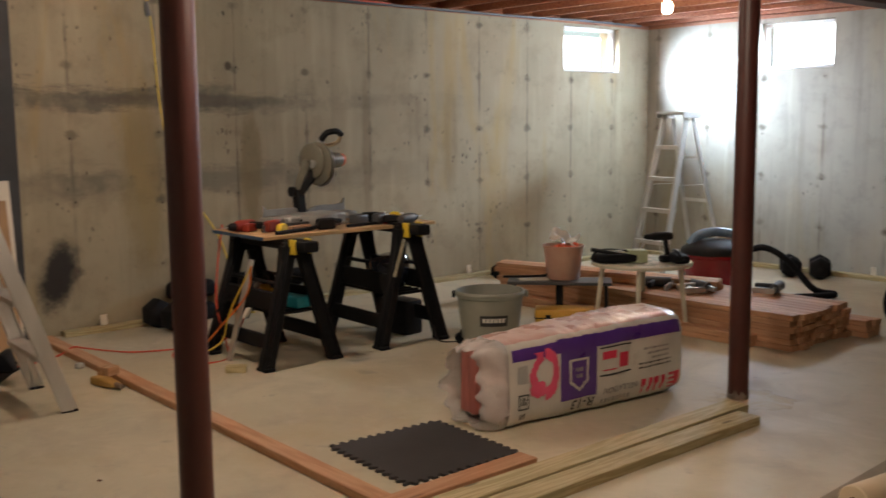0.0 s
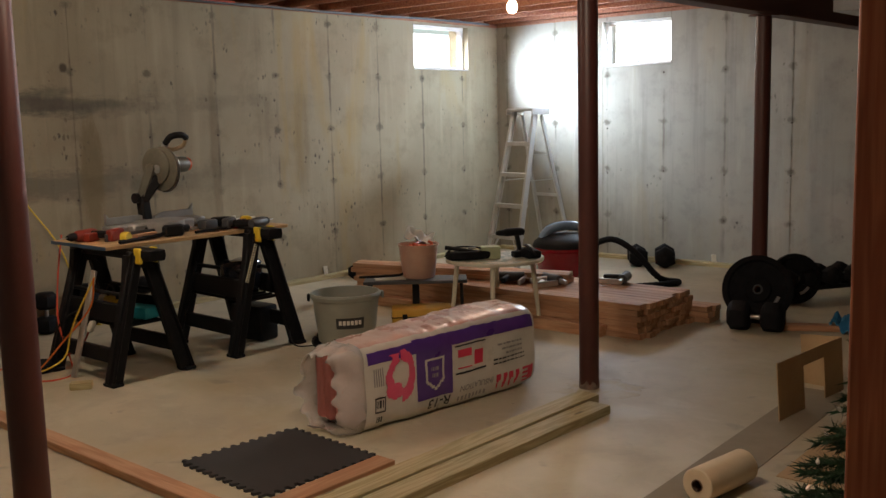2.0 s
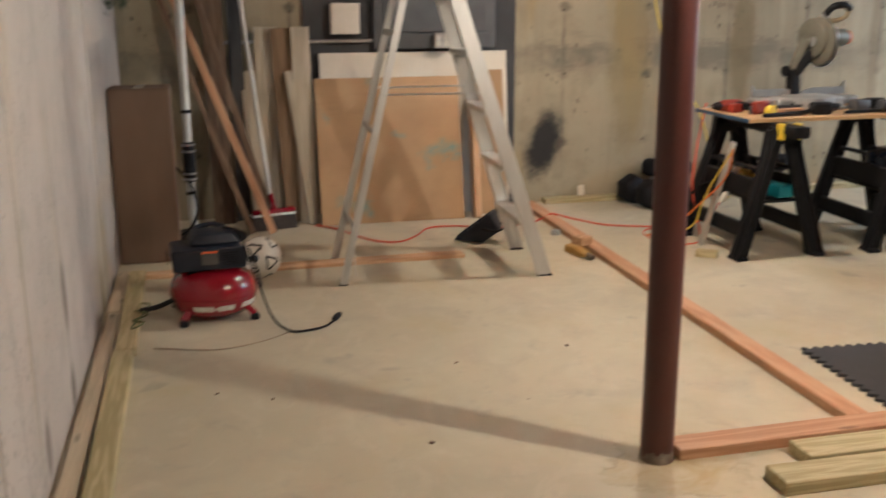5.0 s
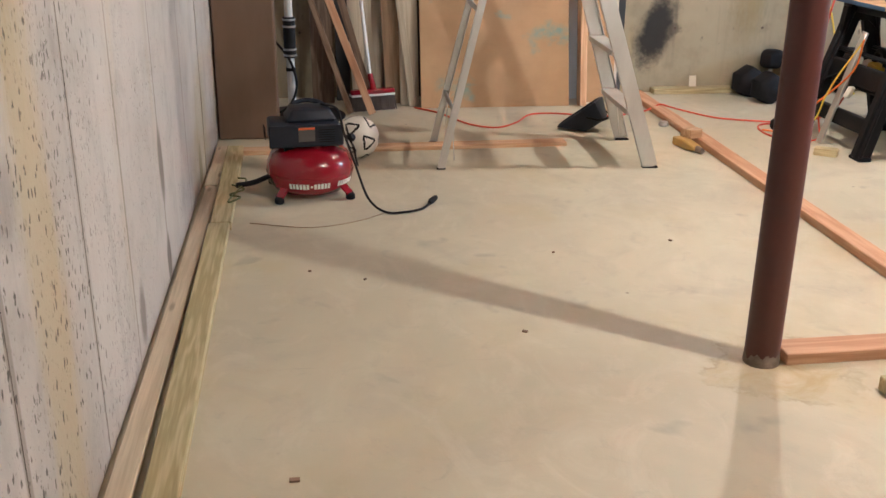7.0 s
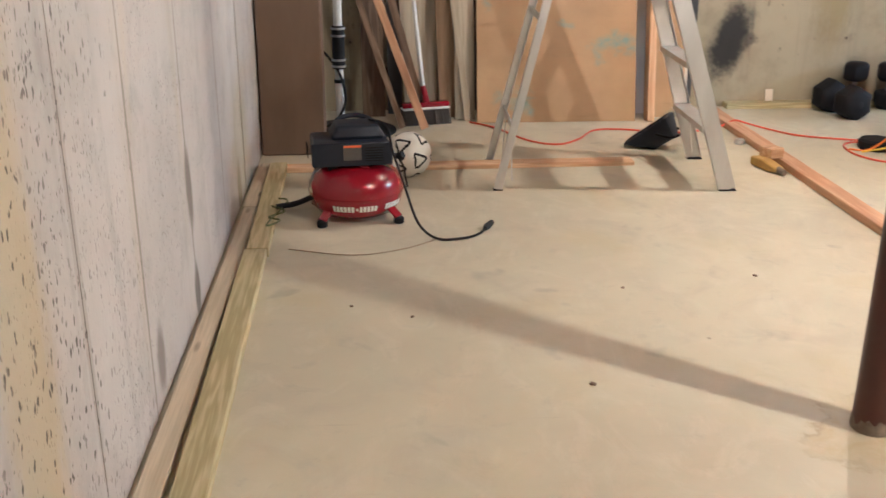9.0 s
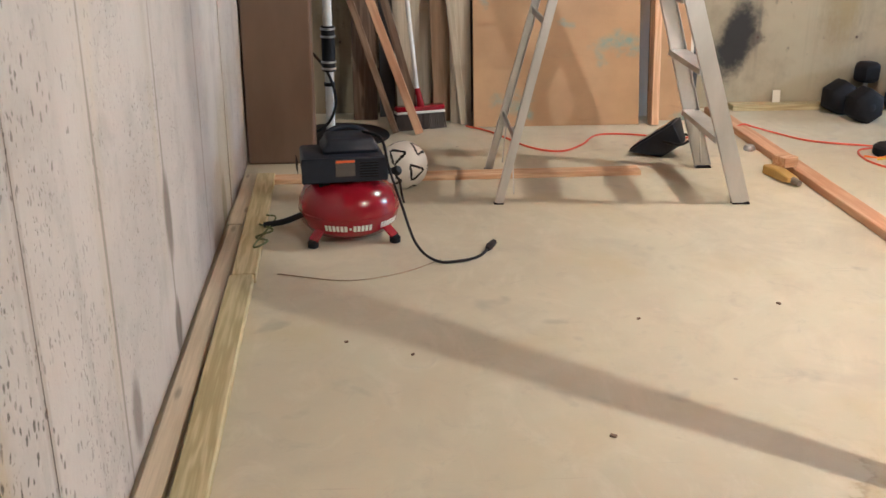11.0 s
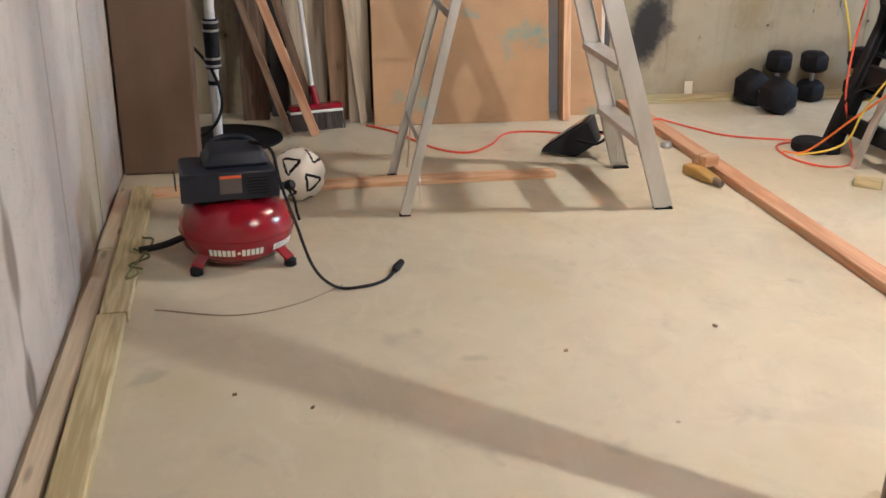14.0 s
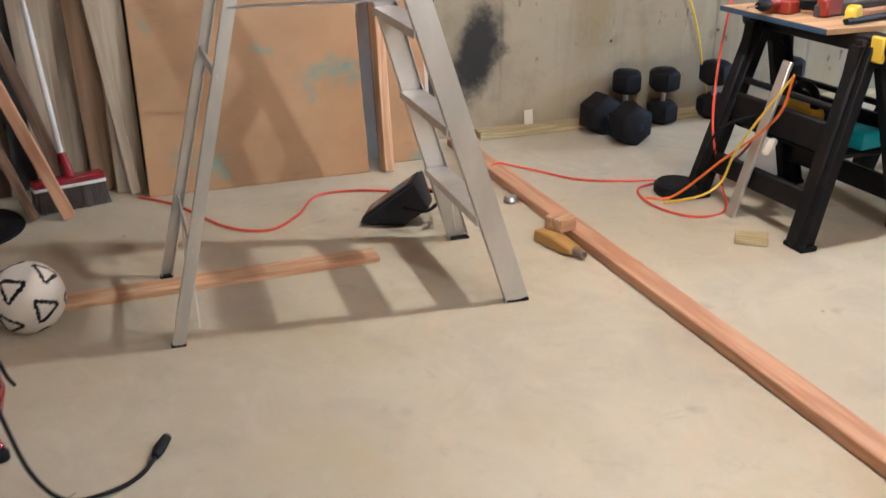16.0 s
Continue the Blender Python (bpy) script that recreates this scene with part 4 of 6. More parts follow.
M_REDTOOL = surface("red_tool_plastic", (0.22, 0.022, 0.014), (0.29, 0.036, 0.02), 0.4)
M_TOOLGREY = surface("tool_grey", (0.05, 0.05, 0.055), (0.08, 0.08, 0.085), 0.5)
box_red = solid("parts_box", box(0.09, 0.07, 0.05, (0, 0, 0.025), 0.006), M_REDTOOL, pose(4.000, 5.760, TT, 0, 0, 20), "small red plastic parts box on plywood", "box")
solid("wood_block", box(0.17, 0.045, 0.038, (0.0, 0, 0.019), 0.003), M_PINE, pose(4.230, 5.540, TT, 0, 0, 14), "short reddish pine offcut on plywood", "block", smooth=False)
solid("wood_block", box(0.16, 0.05, 0.038, (0.0, 0, 0.019), 0.003), M_PINE_PALE, pose(4.840, 5.780, TT, 0, 0, 5), "pale pine offcut beside the saw", "block", smooth=False)
hand_drill(pose(4.890, 5.600, TT + 0.036, 90, 0, 25), M_TOOLGREY, "dark cordless drill lying on plywood")
hand_drill(pose(4.360, 5.500, TT + 0.036, 90, 0, 170), M_BLACK, "black cordless driver lying on plywood")
solid("square_tool", prism([(0, 0), (0.20, 0), (0.20, 0.028), (0.03, 0.03), (0.03, 0.05), (0, 0.05)], 0.02, bevel=0.002), M_WHITE, pose(5.080, 5.820, TT, 0, 0, 4), "pale spirit level lying on plywood", "level")
for x, y, r in ((4.84, 5.56, 0.028), (4.90, 5.53, 0.028), (4.96, 5.55, 0.026)):
    solid("wire_spool", lathe([(0.012, 0), (r, 0), (r, 0.006), (r * 0.7, 0.008), (r * 0.7, 0.045), (r, 0.047), (r, 0.053), (0.012, 0.053)], 20), M_RED, pose(x, y, TT), "small red plastic spool on plywood", "spool", "spools on the work top")
solid("clamp_bar", bar((-0.16, 0, 0.012), (0.16, 0, 0.012), 0.02, 0.018, 0.002), M_BLACK, pose(4.710, 5.510, TT, 0, 0, 8), "black bar clamp lying on plywood", "clamp")

solid("spirit_level", bar((-0.30, 0, 0.022), (0.30, 0, 0.022), 0.024, 0.044, 0.002), M_TOOLGREY, pose(4.33, 5.66, TT, 0, 0, 4), "long dark spirit level lying on plywood", "level", smooth=False)
solid("pry_bar", tube(spline([(-0.19, 0, 0.012), (0.0, 0.004, 0.012), (0.13, 0.0, 0.016), (0.17, -0.01, 0.04)], 5), 0.012, 8), M_BLACK, pose(4.20, 5.50, TT, 0, 0, 12), "black pry bar lying on plywood", "pry bar")
hand_drill(pose(4.06, 5.60, TT + 0.036, 90, 0, 200), M_REDTOOL, "red and black impact driver lying on plywood", "impact_driver")
solid("tool_battery", box(0.12, 0.075, 0.06, (0, 0, 0.03), 0.012, 2), M_TOOLGREY, pose(4.78, 5.68, TT, 0, 0, 12), "dark grey tool battery on plywood", "battery")
solid("tool_battery", box(0.12, 0.075, 0.06, (0, 0, 0.03), 0.012, 2), M_BLACK, pose(4.93, 5.74, TT, 0, 0, -8), "black tool battery on plywood", "battery")

# ---- bag of insulation ----
M_BAG = surface("bag_film", (0.60, 0.58, 0.53), (0.70, 0.67, 0.62), 0.3, 0, 5, 0.2, 0.2, 26, Coat_Weight=0.3)
M_BAGTOP = surface("clear_film_over_pink", (0.50, 0.25, 0.21), (0.66, 0.46, 0.41), 0.28, 0, 6, 0.1, 0.8, 34, Coat_Weight=0.4, Coat_Roughness=0.2)
M_BATT = surface("pink_batt", (0.60, 0.22, 0.20), (0.72, 0.32, 0.29), 0.95, 0, 14, 0.3, 0.6, 60, (0.4, 3, 0.4))
M_PURPLE = surface("purple_print", (0.075, 0.025, 0.20), (0.10, 0.04, 0.26), 0.3, 0, 6, 0.05, 0.05, Coat_Weight=0.4)
M_PINKPRINT = surface("pink_print", (0.72, 0.07, 0.17), (0.80, 0.12, 0.24), 0.3, 0, 8, 0.05, 0.05, Coat_Weight=0.4)
M_REDPRINT = surface("red_print", (0.66, 0.03, 0.08), (0.74, 0.05, 0.11), 0.3, 0, 8, 0.05, 0.05)
M_INK = surface("black_ink", (0.02, 0.02, 0.022), (0.035, 0.035, 0.04), 0.35, 0, 8, 0.05, 0.05)
M_GREYINK = surface("grey_ink", (0.25, 0.24, 0.24), (0.32, 0.31, 0.31), 0.35, 0, 8, 0.05, 0.05)
BL, BW, BH = 1.17, 0.37, 0.42


def skin(u, s, off=0.0):
    """A point on the bag: u along it in metres, s round it in metres from the bottom of the front side."""
    per = 2 * (BW + BH)
    s = s % per
    if s < BH:
        y, z, ny, nz = -BW / 2, s, -1, 0
    elif s < BH + BW:
        y, z, ny, nz = -BW / 2 + (s - BH), BH, 0, 1
    elif s < 2 * BH + BW:
        y, z, ny, nz = BW / 2, BH - (s - BH - BW), 1, 0
    else:
        y, z, ny, nz = BW / 2 - (s - 2 * BH - BW), 0, 0, -1
    c = Vector((0, y, z - BH / 2))
    q = ((abs(c.y) / (BW / 2)) ** 5 + (abs(c.z) / (BH / 2)) ** 5) ** (1 / 5)
    c = Vector((0, c.y / q, c.z / q))
    belly = 1.0 + 0.035 * math.sin(math.pi * min(1, max(0, u / BL)))
    tuck = 1.0 - 0.04 * max(0, (u - 0.9 * BL) / (0.1 * BL)) ** 2
    rip = 0.008 * noise.noise(Vector((u * 9, c.y * 7, c.z * 7))) + 0.004 * noise.noise(Vector((u * 26, c.y * 20, c.z * 20)))
    out = Vector((0, c.y, c.z)).normalized()
    c = c * belly * tuck + out * (rip + off)
    if c.z < -BH / 2 + 0.004 + off:
        c.z = -BH / 2 + 0.004 - off * 0.5
    # the closed end stands higher, above all at the back, and the top is puckered along its edges
    up = max(0.0, c.z / BH + 0.5)
    c.z += up ** 2 * (0.05 * (c.y / BW + 0.5) * (u / BL - 0.55) + 0.014 * u / BL)
    c.z += up ** 6 * 0.0022 * math.sin(u * 82 + 3 * noise.noise(Vector((u * 4, c.y * 6, 0)))) * min(1.0, abs(c.y + 0.02) / 0.1)
    return Vector((u, c.y, c.z + BH / 2))


def patch(u0, u1, s0, s1, off, nu=None, ns=None, shape=None):
    """A print on the bag's skin."""
    b = bmesh.new()
    nu, ns = nu or max(2, int((u1 - u0) / 0.02)), ns or max(2, int((s1 - s0) / 0.02))
    g = [[b.verts.new(skin(u0 + (u1 - u0) * i / nu, s0 + (s1 - s0) * j / ns, off)) for j in range(ns + 1)] for i in range(nu + 1)]
    for i in range(nu):
        for j in range(ns):
            uc, sc = (i + 0.5) / nu, (j + 0.5) / ns
            if shape is None or shape(uc, sc):
                b.faces.new((g[i][j], g[i + 1][j], g[i + 1][j + 1], g[i][j + 1]))
    loose = [v for v in b.verts if not v.link_faces]
    bmesh.ops.delete(b, geom=loose, context="VERTS")
    return b


def lettering(text, size):
    """Flat letters as (vertices, faces), from the built-in font."""
    cu = bpy.data.curves.new("letters", "FONT")
    cu.body, cu.size, cu.resolution_u = text, size, 3
    cu.offset, cu.shear = size * 0.018, 0.18
    ob = bpy.data.objects.new("letters", cu)
    scene.collection.objects.link(ob)
    bpy.context.view_layer.update()
    me = bpy.data.meshes.new_from_object(ob.evaluated_get(bpy.context.evaluated_depsgraph_get()))
    vs, fs = [v.co.copy() for v in me.vertices], [list(p.vertices) for p in me.polygons]
    bpy.data.objects.remove(ob)
    bpy.data.curves.remove(cu)
    bpy.data.meshes.remove(me)
    return vs, fs


def bag_text(text, size, u, s, off):
    """Letters turned upside down on the bag's front, ending at u."""
    vs, fs = lettering(text, size)
    b = bmesh.new()
    made = [b.verts.new(skin(u - v.x, s - v.y, off)) for v in vs]
    for f in fs:
        try:
            b.faces.new([made[i] for i in f])
        except ValueError:
            pass
    return b


bag = thing("insulation_bag", pose(4.122, 3.751, 0.0, 0, 0, -6.5), "plastic-wrapped bag of pink insulation, purple print, torn end", "insulation bag")
film = bmesh.new()
PER = 2 * (BW + BH)
NU, NS = 60, 88
grid = []
for i in range(NU + 1):
    u = BL * i / NU
    row = []
    for j in range(NS):
        row.append(film.verts.new(skin(u, PER * j / NS)))
    grid.append(row)
for i in range(NU):
    for j in range(NS):
        f = film.faces.new((grid[i][j], grid[i + 1][j], grid[i + 1][(j + 1) % NS], grid[i][(j + 1) % NS]))
        s = PER * (j + 0.5) / NS
        f.material_index = 1 if BH + 0.02 < s < BH + BW else 0
film.faces.new(grid[-1])
part("film", film, [M_BAG, M_BAGTOP], bag, "glossy printed plastic film")
# torn, crumpled film round the open end
torn = bmesh.new()
rows = []
for k in range(7):
    row = []
    for j in range(NS):
        s = PER * j / NS
        p = skin(0.004, s, 0.002 + 0.006 * k / 6)
        th = 2 * math.pi * j / NS
        r = noise.noise(Vector((2.2 * math.cos(th), 2.2 * math.sin(th), 3.0 + 0.15 * k)))
        r2 = noise.noise(Vector((7 * math.cos(th), 7 * math.sin(th), 9.0 + 0.5 * k)))
        mid = Vector((0, 0, BH / 2))
        d = (p - mid)
        d.x = 0
        pull = 1.0 + 0.06 * math.sin(k / 6 * 3.0) - 0.20 * (k / 6) ** 2 + k / 6 * 0.20 * r + 0.10 * r2 * (k > 0)
        q = mid + d * pull
        q.y *= 1.0 - 0.42 * (k / 6) * max(0.0, q.z / BH - 0.25)
        q.x = -0.024 * k * (1 + 0.45 * r) + 0.026 * r2 * (k > 0)
        q.z = max(0.004, q.z)
        row.append(torn.verts.new(q))
    rows.append(row)
for a, b in zip(rows, rows[1:]):
    for j in range(NS):
        torn.faces.new((a[j], a[(j + 1) % NS], b[(j + 1) % NS], b[j]))
M_TORN = surface("thin_clear_film", (0.74, 0.71, 0.68), (0.84, 0.81, 0.78), 0.2, 0, 9, 0.1, 1.0, 40, Alpha=0.46)
crumple = part("torn_film", torn, M_TORN, bag, "torn crumpled clear film at the open end")
sol = crumple.modifiers.new("thickness", "SOLIDIFY")
sol.thickness = 0.0015
for k in range(5):
    y = -0.122 + 0.061 * k
    tall = BH - (0.05, 0.03, 0.03, 0.06, 0.14)[4 - k]
    b = box(1.12, 0.06, tall - 0.03, (0.515 + random.uniform(-0.025, 0.015), y, 0.015 + tall / 2), 0.02, 3)
    for v in b.verts:
        v.co += 0.008 * noise.noise_vector(v.co * 14 + Vector((k, 0, 0)))
    part("batt", b, M_BATT, bag, "pink glass wool batt")


def pink_swirl(u, s):
    """A broad ragged arc beside a squiggle."""
    rag = 0.06 * noise.noise(Vector((u * 9, s * 11, 1.0)))
    ring = math.hypot((u - 0.52) / 0.46, (s - 0.52) / 0.50) + rag
    arc = 0.55 < ring < 1.0 and u > 0.52
    wave = abs(u - 0.24 - 0.13 * math.sin(s * 9.0)) + rag < 0.13 and 0.12 < s < 0.95
    blot = math.hypot((u - 0.30) / 0.28, (s - 0.26) / 0.16) + 3 * rag < 1.0
    return arc or wave or blot


prints = [
    ("purple_band", patch(0.29, 1.155, 0.325, 0.405, 0.003), M_PURPLE),
    ("purple_band", patch(0.02, 0.30, 0.325, 0.392, 0.0026), M_PURPLE),
    ("purple_block", patch(0.31, 0.545, 0.096, 0.33, 0.0035), M_PURPLE),
    ("white_shield", patch(0.365, 0.49, 0.135, 0.285, 0.005, 14, 16, lambda u, s: s > 0.28 + 0.0 or abs(u - 0.5) < 0.5 - (0.28 - s) * 1.6), M_BAG),
    ("shield_mark", patch(0.378, 0.477, 0.150, 0.275, 0.0062, 14, 16, lambda u, s: s > 0.28 or abs(u - 0.5) < 0.5 - (0.28 - s) * 1.6), M_PURPLE),
    ("pink_mark", patch(0.115, 0.305, 0.11, 0.365, 0.0045, 34, 40, lambda u, s: pink_swirl(u, s)), M_PINKPRINT),
    ("rule", patch(0.565, 0.785, 0.308, 0.316, 0.003), M_INK),
    ("rule", patch(0.565, 0.785, 0.176, 0.184, 0.003), M_INK),
    ("red_box", patch(0.585, 0.68, 0.255, 0.292, 0.003), M_REDPRINT),
    ("red_box", patch(0.70, 0.765, 0.205, 0.275, 0.003), M_REDPRINT),
    ("red_box", patch(0.585, 0.68, 0.20, 0.206, 0.003), M_REDPRINT),
    ("red_flag", patch(1.06, 1.15, 0.03, 0.125, 0.003, 14, 14, lambda u, s: int(s * 7) % 2 == 0 or u > 0.5), M_REDPRINT),
]
for i in range(3):
    prints.append(("small_print", patch(0.87 + 0.03 * i, 1.07, 0.265 - 0.024 * i, 0.275 - 0.024 * i, 0.003, 24, 1, lambda u, s: math.sin(u * 57) > -0.55), M_GREYINK))
for i in range(2):
    prints.append(("small_print", patch(0.84, 1.08, 0.195 - 0.02 * i, 0.203 - 0.02 * i, 0.003, 30, 1, lambda u, s: math.sin(u * 71) > -0.6), M_INK))
# brand lettering as slanted bars
for i in range(4):
    prints.append(("brand_mark", patch(0.86 + 0.047 * i, 0.896 + 0.047 * i, 0.035, 0.12, 0.003, 5, 9, lambda u, s, i=i: abs(u - 0.2 - 0.2 * s) < 0.2 or (i % 2 == 0 and s > 0.6) or (i % 2 == 1 and abs(u - s) < 0.25)), M_REDPRINT))
prints.append(("brand_mark", patch(0.58, 0.78, 0.028, 0.062, 0.003, 30, 3, lambda u, s: math.sin(u * 47) > -0.5), M_GREYINK))
for i in range(5):
    prints.append(("bar_mark", patch(0.05 + 0.012 * i, 0.057 + 0.012 * i, 0.215, 0.30, 0.003), M_GREYINK))
prints.append(("size_mark", patch(0.05, 0.115, 0.09, 0.165, 0.003, 10, 10, lambda u, s: u < 0.14 or u > 0.86 or s < 0.12 or s > 0.88 or int(u * 9) % 2 == 0 and 0.25 < s < 0.8), M_INK))
prints.append(("size_mark", patch(0.06, 0.10, 0.03, 0.07, 0.003, 8, 8, lambda u, s: int(u * 8) % 3 != 1), M_INK))
for i in range(2):
    prints.append(("shield_print", patch(0.40 + 0.006 * i, 0.455 - 0.006 * i, 0.225 - 0.03 * i, 0.243 - 0.03 * i, 0.0075, 12, 2, lambda u, s: math.sin(u * 31) > -0.6), M_GREYINK))
for name, bm, material in prints:
    part(name, bm, material, bag)
part("lettering", bag_text("R-13", 0.080, 0.535, 0.088, 0.005), M_INK, bag, "black upside-down letters R-13")
part("lettering", bag_text("INSULATION", 0.042, 0.84, 0.118, 0.004), M_GREYINK, bag, "grey upside-down word INSULATION")

# ---- vacuum drum ----
drum = thing("vacuum_drum", pose(5.262, 4.92, 0), "open grey plastic vacuum drum on casters", "vacuum drum")
prof = [(0.02, 0.05), (0.165, 0.05), (0.18, 0.065), (0.212, 0.33), (0.222, 0.335), (0.228, 0.36), (0.222, 0.372), (0.210, 0.372), (0.205, 0.355), (0.172, 0.08), (0.02, 0.075)]
part("drum", lathe(prof, 48, cap=False), M_GREYDRUM, drum)
for a in (-150, -60, 30, 120):
    c = part("caster", lathe([(0.01, -0.02), (0.035, -0.02), (0.04, 0), (0.035, 0.02), (0.01, 0.02)], 20, pose(0, 0, 0.04, 90)), M_RUBBER, drum, at=pose(0.2 * math.cos(radians(a)), 0.2 * math.sin(radians(a)), 0, 0, 0, a + 40))
    part("caster_arm", box(0.07, 0.05, 0.03, (0.165 * math.cos(radians(a)), 0.165 * math.sin(radians(a)), 0.085), 0.008, m=Matrix()), M_BLACK, drum)
for a in (140, -40):
    part("latch", box(0.05, 0.02, 0.045, (0, 0.235, 0.345), 0.006), M_BLACK if a > 0 else M_GREYDRUM, drum, at=pose(0, 0, 0, 0, 0, a - 90))
FRONT = -126


def on_drum(a0, a1, z0, z1, r):
    b = bmesh.new()
    n = 8
    lo = [b.verts.new(((r(z0)) * math.cos(radians(a0 + (a1 - a0) * i / n)), r(z0) * math.sin(radians(a0 + (a1 - a0) * i / n)), z0)) for i in range(n + 1)]
    hi = [b.verts.new(((r(z1)) * math.cos(radians(a0 + (a1 - a0) * i / n)), r(z1) * math.sin(radians(a0 + (a1 - a0) * i / n)), z1)) for i in range(n + 1)]
    for i in range(n):
        b.faces.new((lo[i], lo[i + 1], hi[i + 1], hi[i]))
    return b


rad = lambda z, k=0.0: 0.18 + (z - 0.065) / 0.265 * 0.032 + k
part("badge", on_drum(FRONT - 26, FRONT + 26, 0.165, 0.235, lambda z: rad(z, 0.002)), M_INK, drum, "black badge with pale bars")
for i in range(6):
    a = FRONT - 21 + 7.2 * i
    part("badge_bar", on_drum(a, a + 5.4, 0.190, 0.218, lambda z: rad(z, 0.0035)), M_WHITE, drum)

# ---- round side table and what lies on it ----
M_CREAM = surface("cream_plastic", (0.62, 0.58, 0.46), (0.70, 0.66, 0.54), 0.45, 0, 6, 0.2)
M_PRINTED = Nodes("printed_top")
v = M_PRINTED.coords((1, 1, 1))
chk = M_PRINTED.noise(v, 16, 2)
M_PRINTED.bump(chk, 0.03)
M_PRINTED = M_PRINTED.done(M_PRINTED.mix(M_PRINTED.ramp(chk, 0.47, 0.53), (0.30, 0.34, 0.26), (0.62, 0.58, 0.46)), 0.4)
stool = thing("round_table", pose(6.330, 4.540, 0), "small round pale plastic table with a patterned top", "table")
part("top", lathe([(0.0, 0.468), (0.31, 0.468), (0.335, 0.470), (0.338, 0.480), (0.325, 0.488), (0.0, 0.486)], 48), M_PRINTED, stool)
part("rim", lathe([(0.325, 0.466), (0.340, 0.468), (0.343, 0.484), (0.338, 0.492), (0.328, 0.491), (0.326, 0.488)], 48, cap=False), M_CREAM, stool)
for a in (15, 105, 195, 285):
    ca, sa = math.cos(radians(a + 20)), math.sin(radians(a + 20))
    part("leg", tube([(0.26 * ca, 0.26 * sa, 0.460), (0.29 * ca, 0.29 * sa, 0.2), (0.31 * ca, 0.31 * sa, 0.0)], [0.018, 0.016, 0.014], 14), M_CREAM, stool)
ST = 0.488
hand_drill(pose(6.390, 4.420, ST, 0, 0, 150) @ Matrix.Scale(0.85, 4), M_BLACK, "cordless drill standing on its battery")
M_PALEGREEN = surface("pale_green_box", (0.42, 0.46, 0.28), (0.50, 0.54, 0.34), 0.6)
solid("paper_box", box(0.13, 0.10, 0.085, (0, 0, 0.0425), 0.004), M_PALEGREEN, pose(6.280, 4.540, ST, 0, 0, -40), "pale green cardboard screw box on the table", "box")


def tool_bag(m, label, s=1.0):
    t = thing("tool_pouch", m, label, "tool pouch")
    b = box(0.30 * s, 0.15 * s, 0.06, (0, 0, 0.03), 0.02, 3)
    for v in b.verts:
        v.co += 0.012 * noise.noise_vector(v.co * 9)
        v.co.z = max(0.002, v.co.z)
    part("pouch", b, M_RUBBER, t)
    part("strap", tube(spline([(-0.16 * s, 0, 0.03), (-0.1 * s, 0.03, 0.08), (0.02, 0.02, 0.085), (0.12 * s, -0.03, 0.065), (0.17 * s, -0.05, 0.02)], 6), 0.014, 8, flat=0.4), M_BLACK, t)
    part("buckle", box(0.05, 0.035, 0.012, (0.03, -0.01, 0.078), 0.004), M_STEEL, t, "steel buckle")
    return t


tool_bag(pose(6.160, 4.640, ST, 0, 0, -30), "black fabric tool pouch on the round table")
tool_bag(pose(6.460, 4.340, ST, 0, 0, 60), "black battery charger and cable on the table", 0.7)
solid("hammer", tube([(-0.14, 0, 0.05), (0.1, 0.02, 0.09)], [0.012, 0.015], 8), M_BLACK, pose(6.110, 4.670, ST, 0, 0, 130), "black hammer handle lying on the pouch", "hammer")

# ---- black bench, tub and yellow case ----
bench = thing("black_bench", pose(6.160, 5.135, 0, 0, 0, -49), "low black metal bench in front of the lumber", "bench")
part("top", box(0.74, 0.26, 0.022, (0, 0, 0.30), 0.004), M_TOOLGREY, bench)
for sx in (-1, 1):
    for sy in (-1, 1):
        part("leg", tube([(sx * 0.33, sy * 0.10, 0.29), (sx * 0.335, sy * 0.105, 0)], 0.011, 8), M_BLACK, bench)
part("post", box(0.05, 0.05, 0.29, (0.0, 0.0, 0.145), 0.004), M_BLACK, bench)
M_CLEAR = surface("cloudy_tub", (0.55, 0.30, 0.22), (0.62, 0.40, 0.30), 0.3, 0, 7, 0.15, 0.05)
tub = thing("plastic_tub", pose(6.220, 5.155, 0.312), "cloudy plastic tub full of orange sundries", "tub")
part("wall", lathe([(0.01, 0.0), (0.11, 0.0), (0.118, 0.01), (0.142, 0.23), (0.15, 0.232), (0.15, 0.245), (0.138, 0.245), (0.134, 0.23), (0.112, 0.02), (0.01, 0.015)], 36, cap=False), M_CLEAR, tub)
fill = bmesh.new()
for i in range(26):
    a, r = random.uniform(0, 6.28), random.uniform(0, 0.11)
    box(random.uniform(0.03, 0.08), 0.02, 0.02, (0, 0, 0), 0.004, bm=fill, m=pose(r * math.cos(a), r * math.sin(a), 0.20 + random.uniform(0, 0.05), random.uniform(-40, 40), random.uniform(-40, 40), random.uniform(0, 180)))
lathe([(0.0, 0.19), (0.125, 0.19), (0.127, 0.20), (0.0, 0.21)], 24, bm=fill)
part("contents", fill, M_ORANGE_P, tub, "orange plastic clips")
film = bmesh.new()
bmesh.ops.create_grid(film, x_segments=12, y_segments=12, size=0.10)
for v in film.verts:
    v.co.z = 0.07 * noise.noise(v.co * 16) + 0.03
part("film_scrap", film, M_BAG, tub, "crumpled clear film", at=pose(0.10, 0.09, 0.26, 20, -15, 30))
solid("paper_sheet", box(0.22, 0.12, 0.006, (0, 0, 0.003), 0.001), M_PAPER, pose(6.030, 5.265, 0.312, 0, 0, -40), "white paper sheet lying on the bench", "paper")
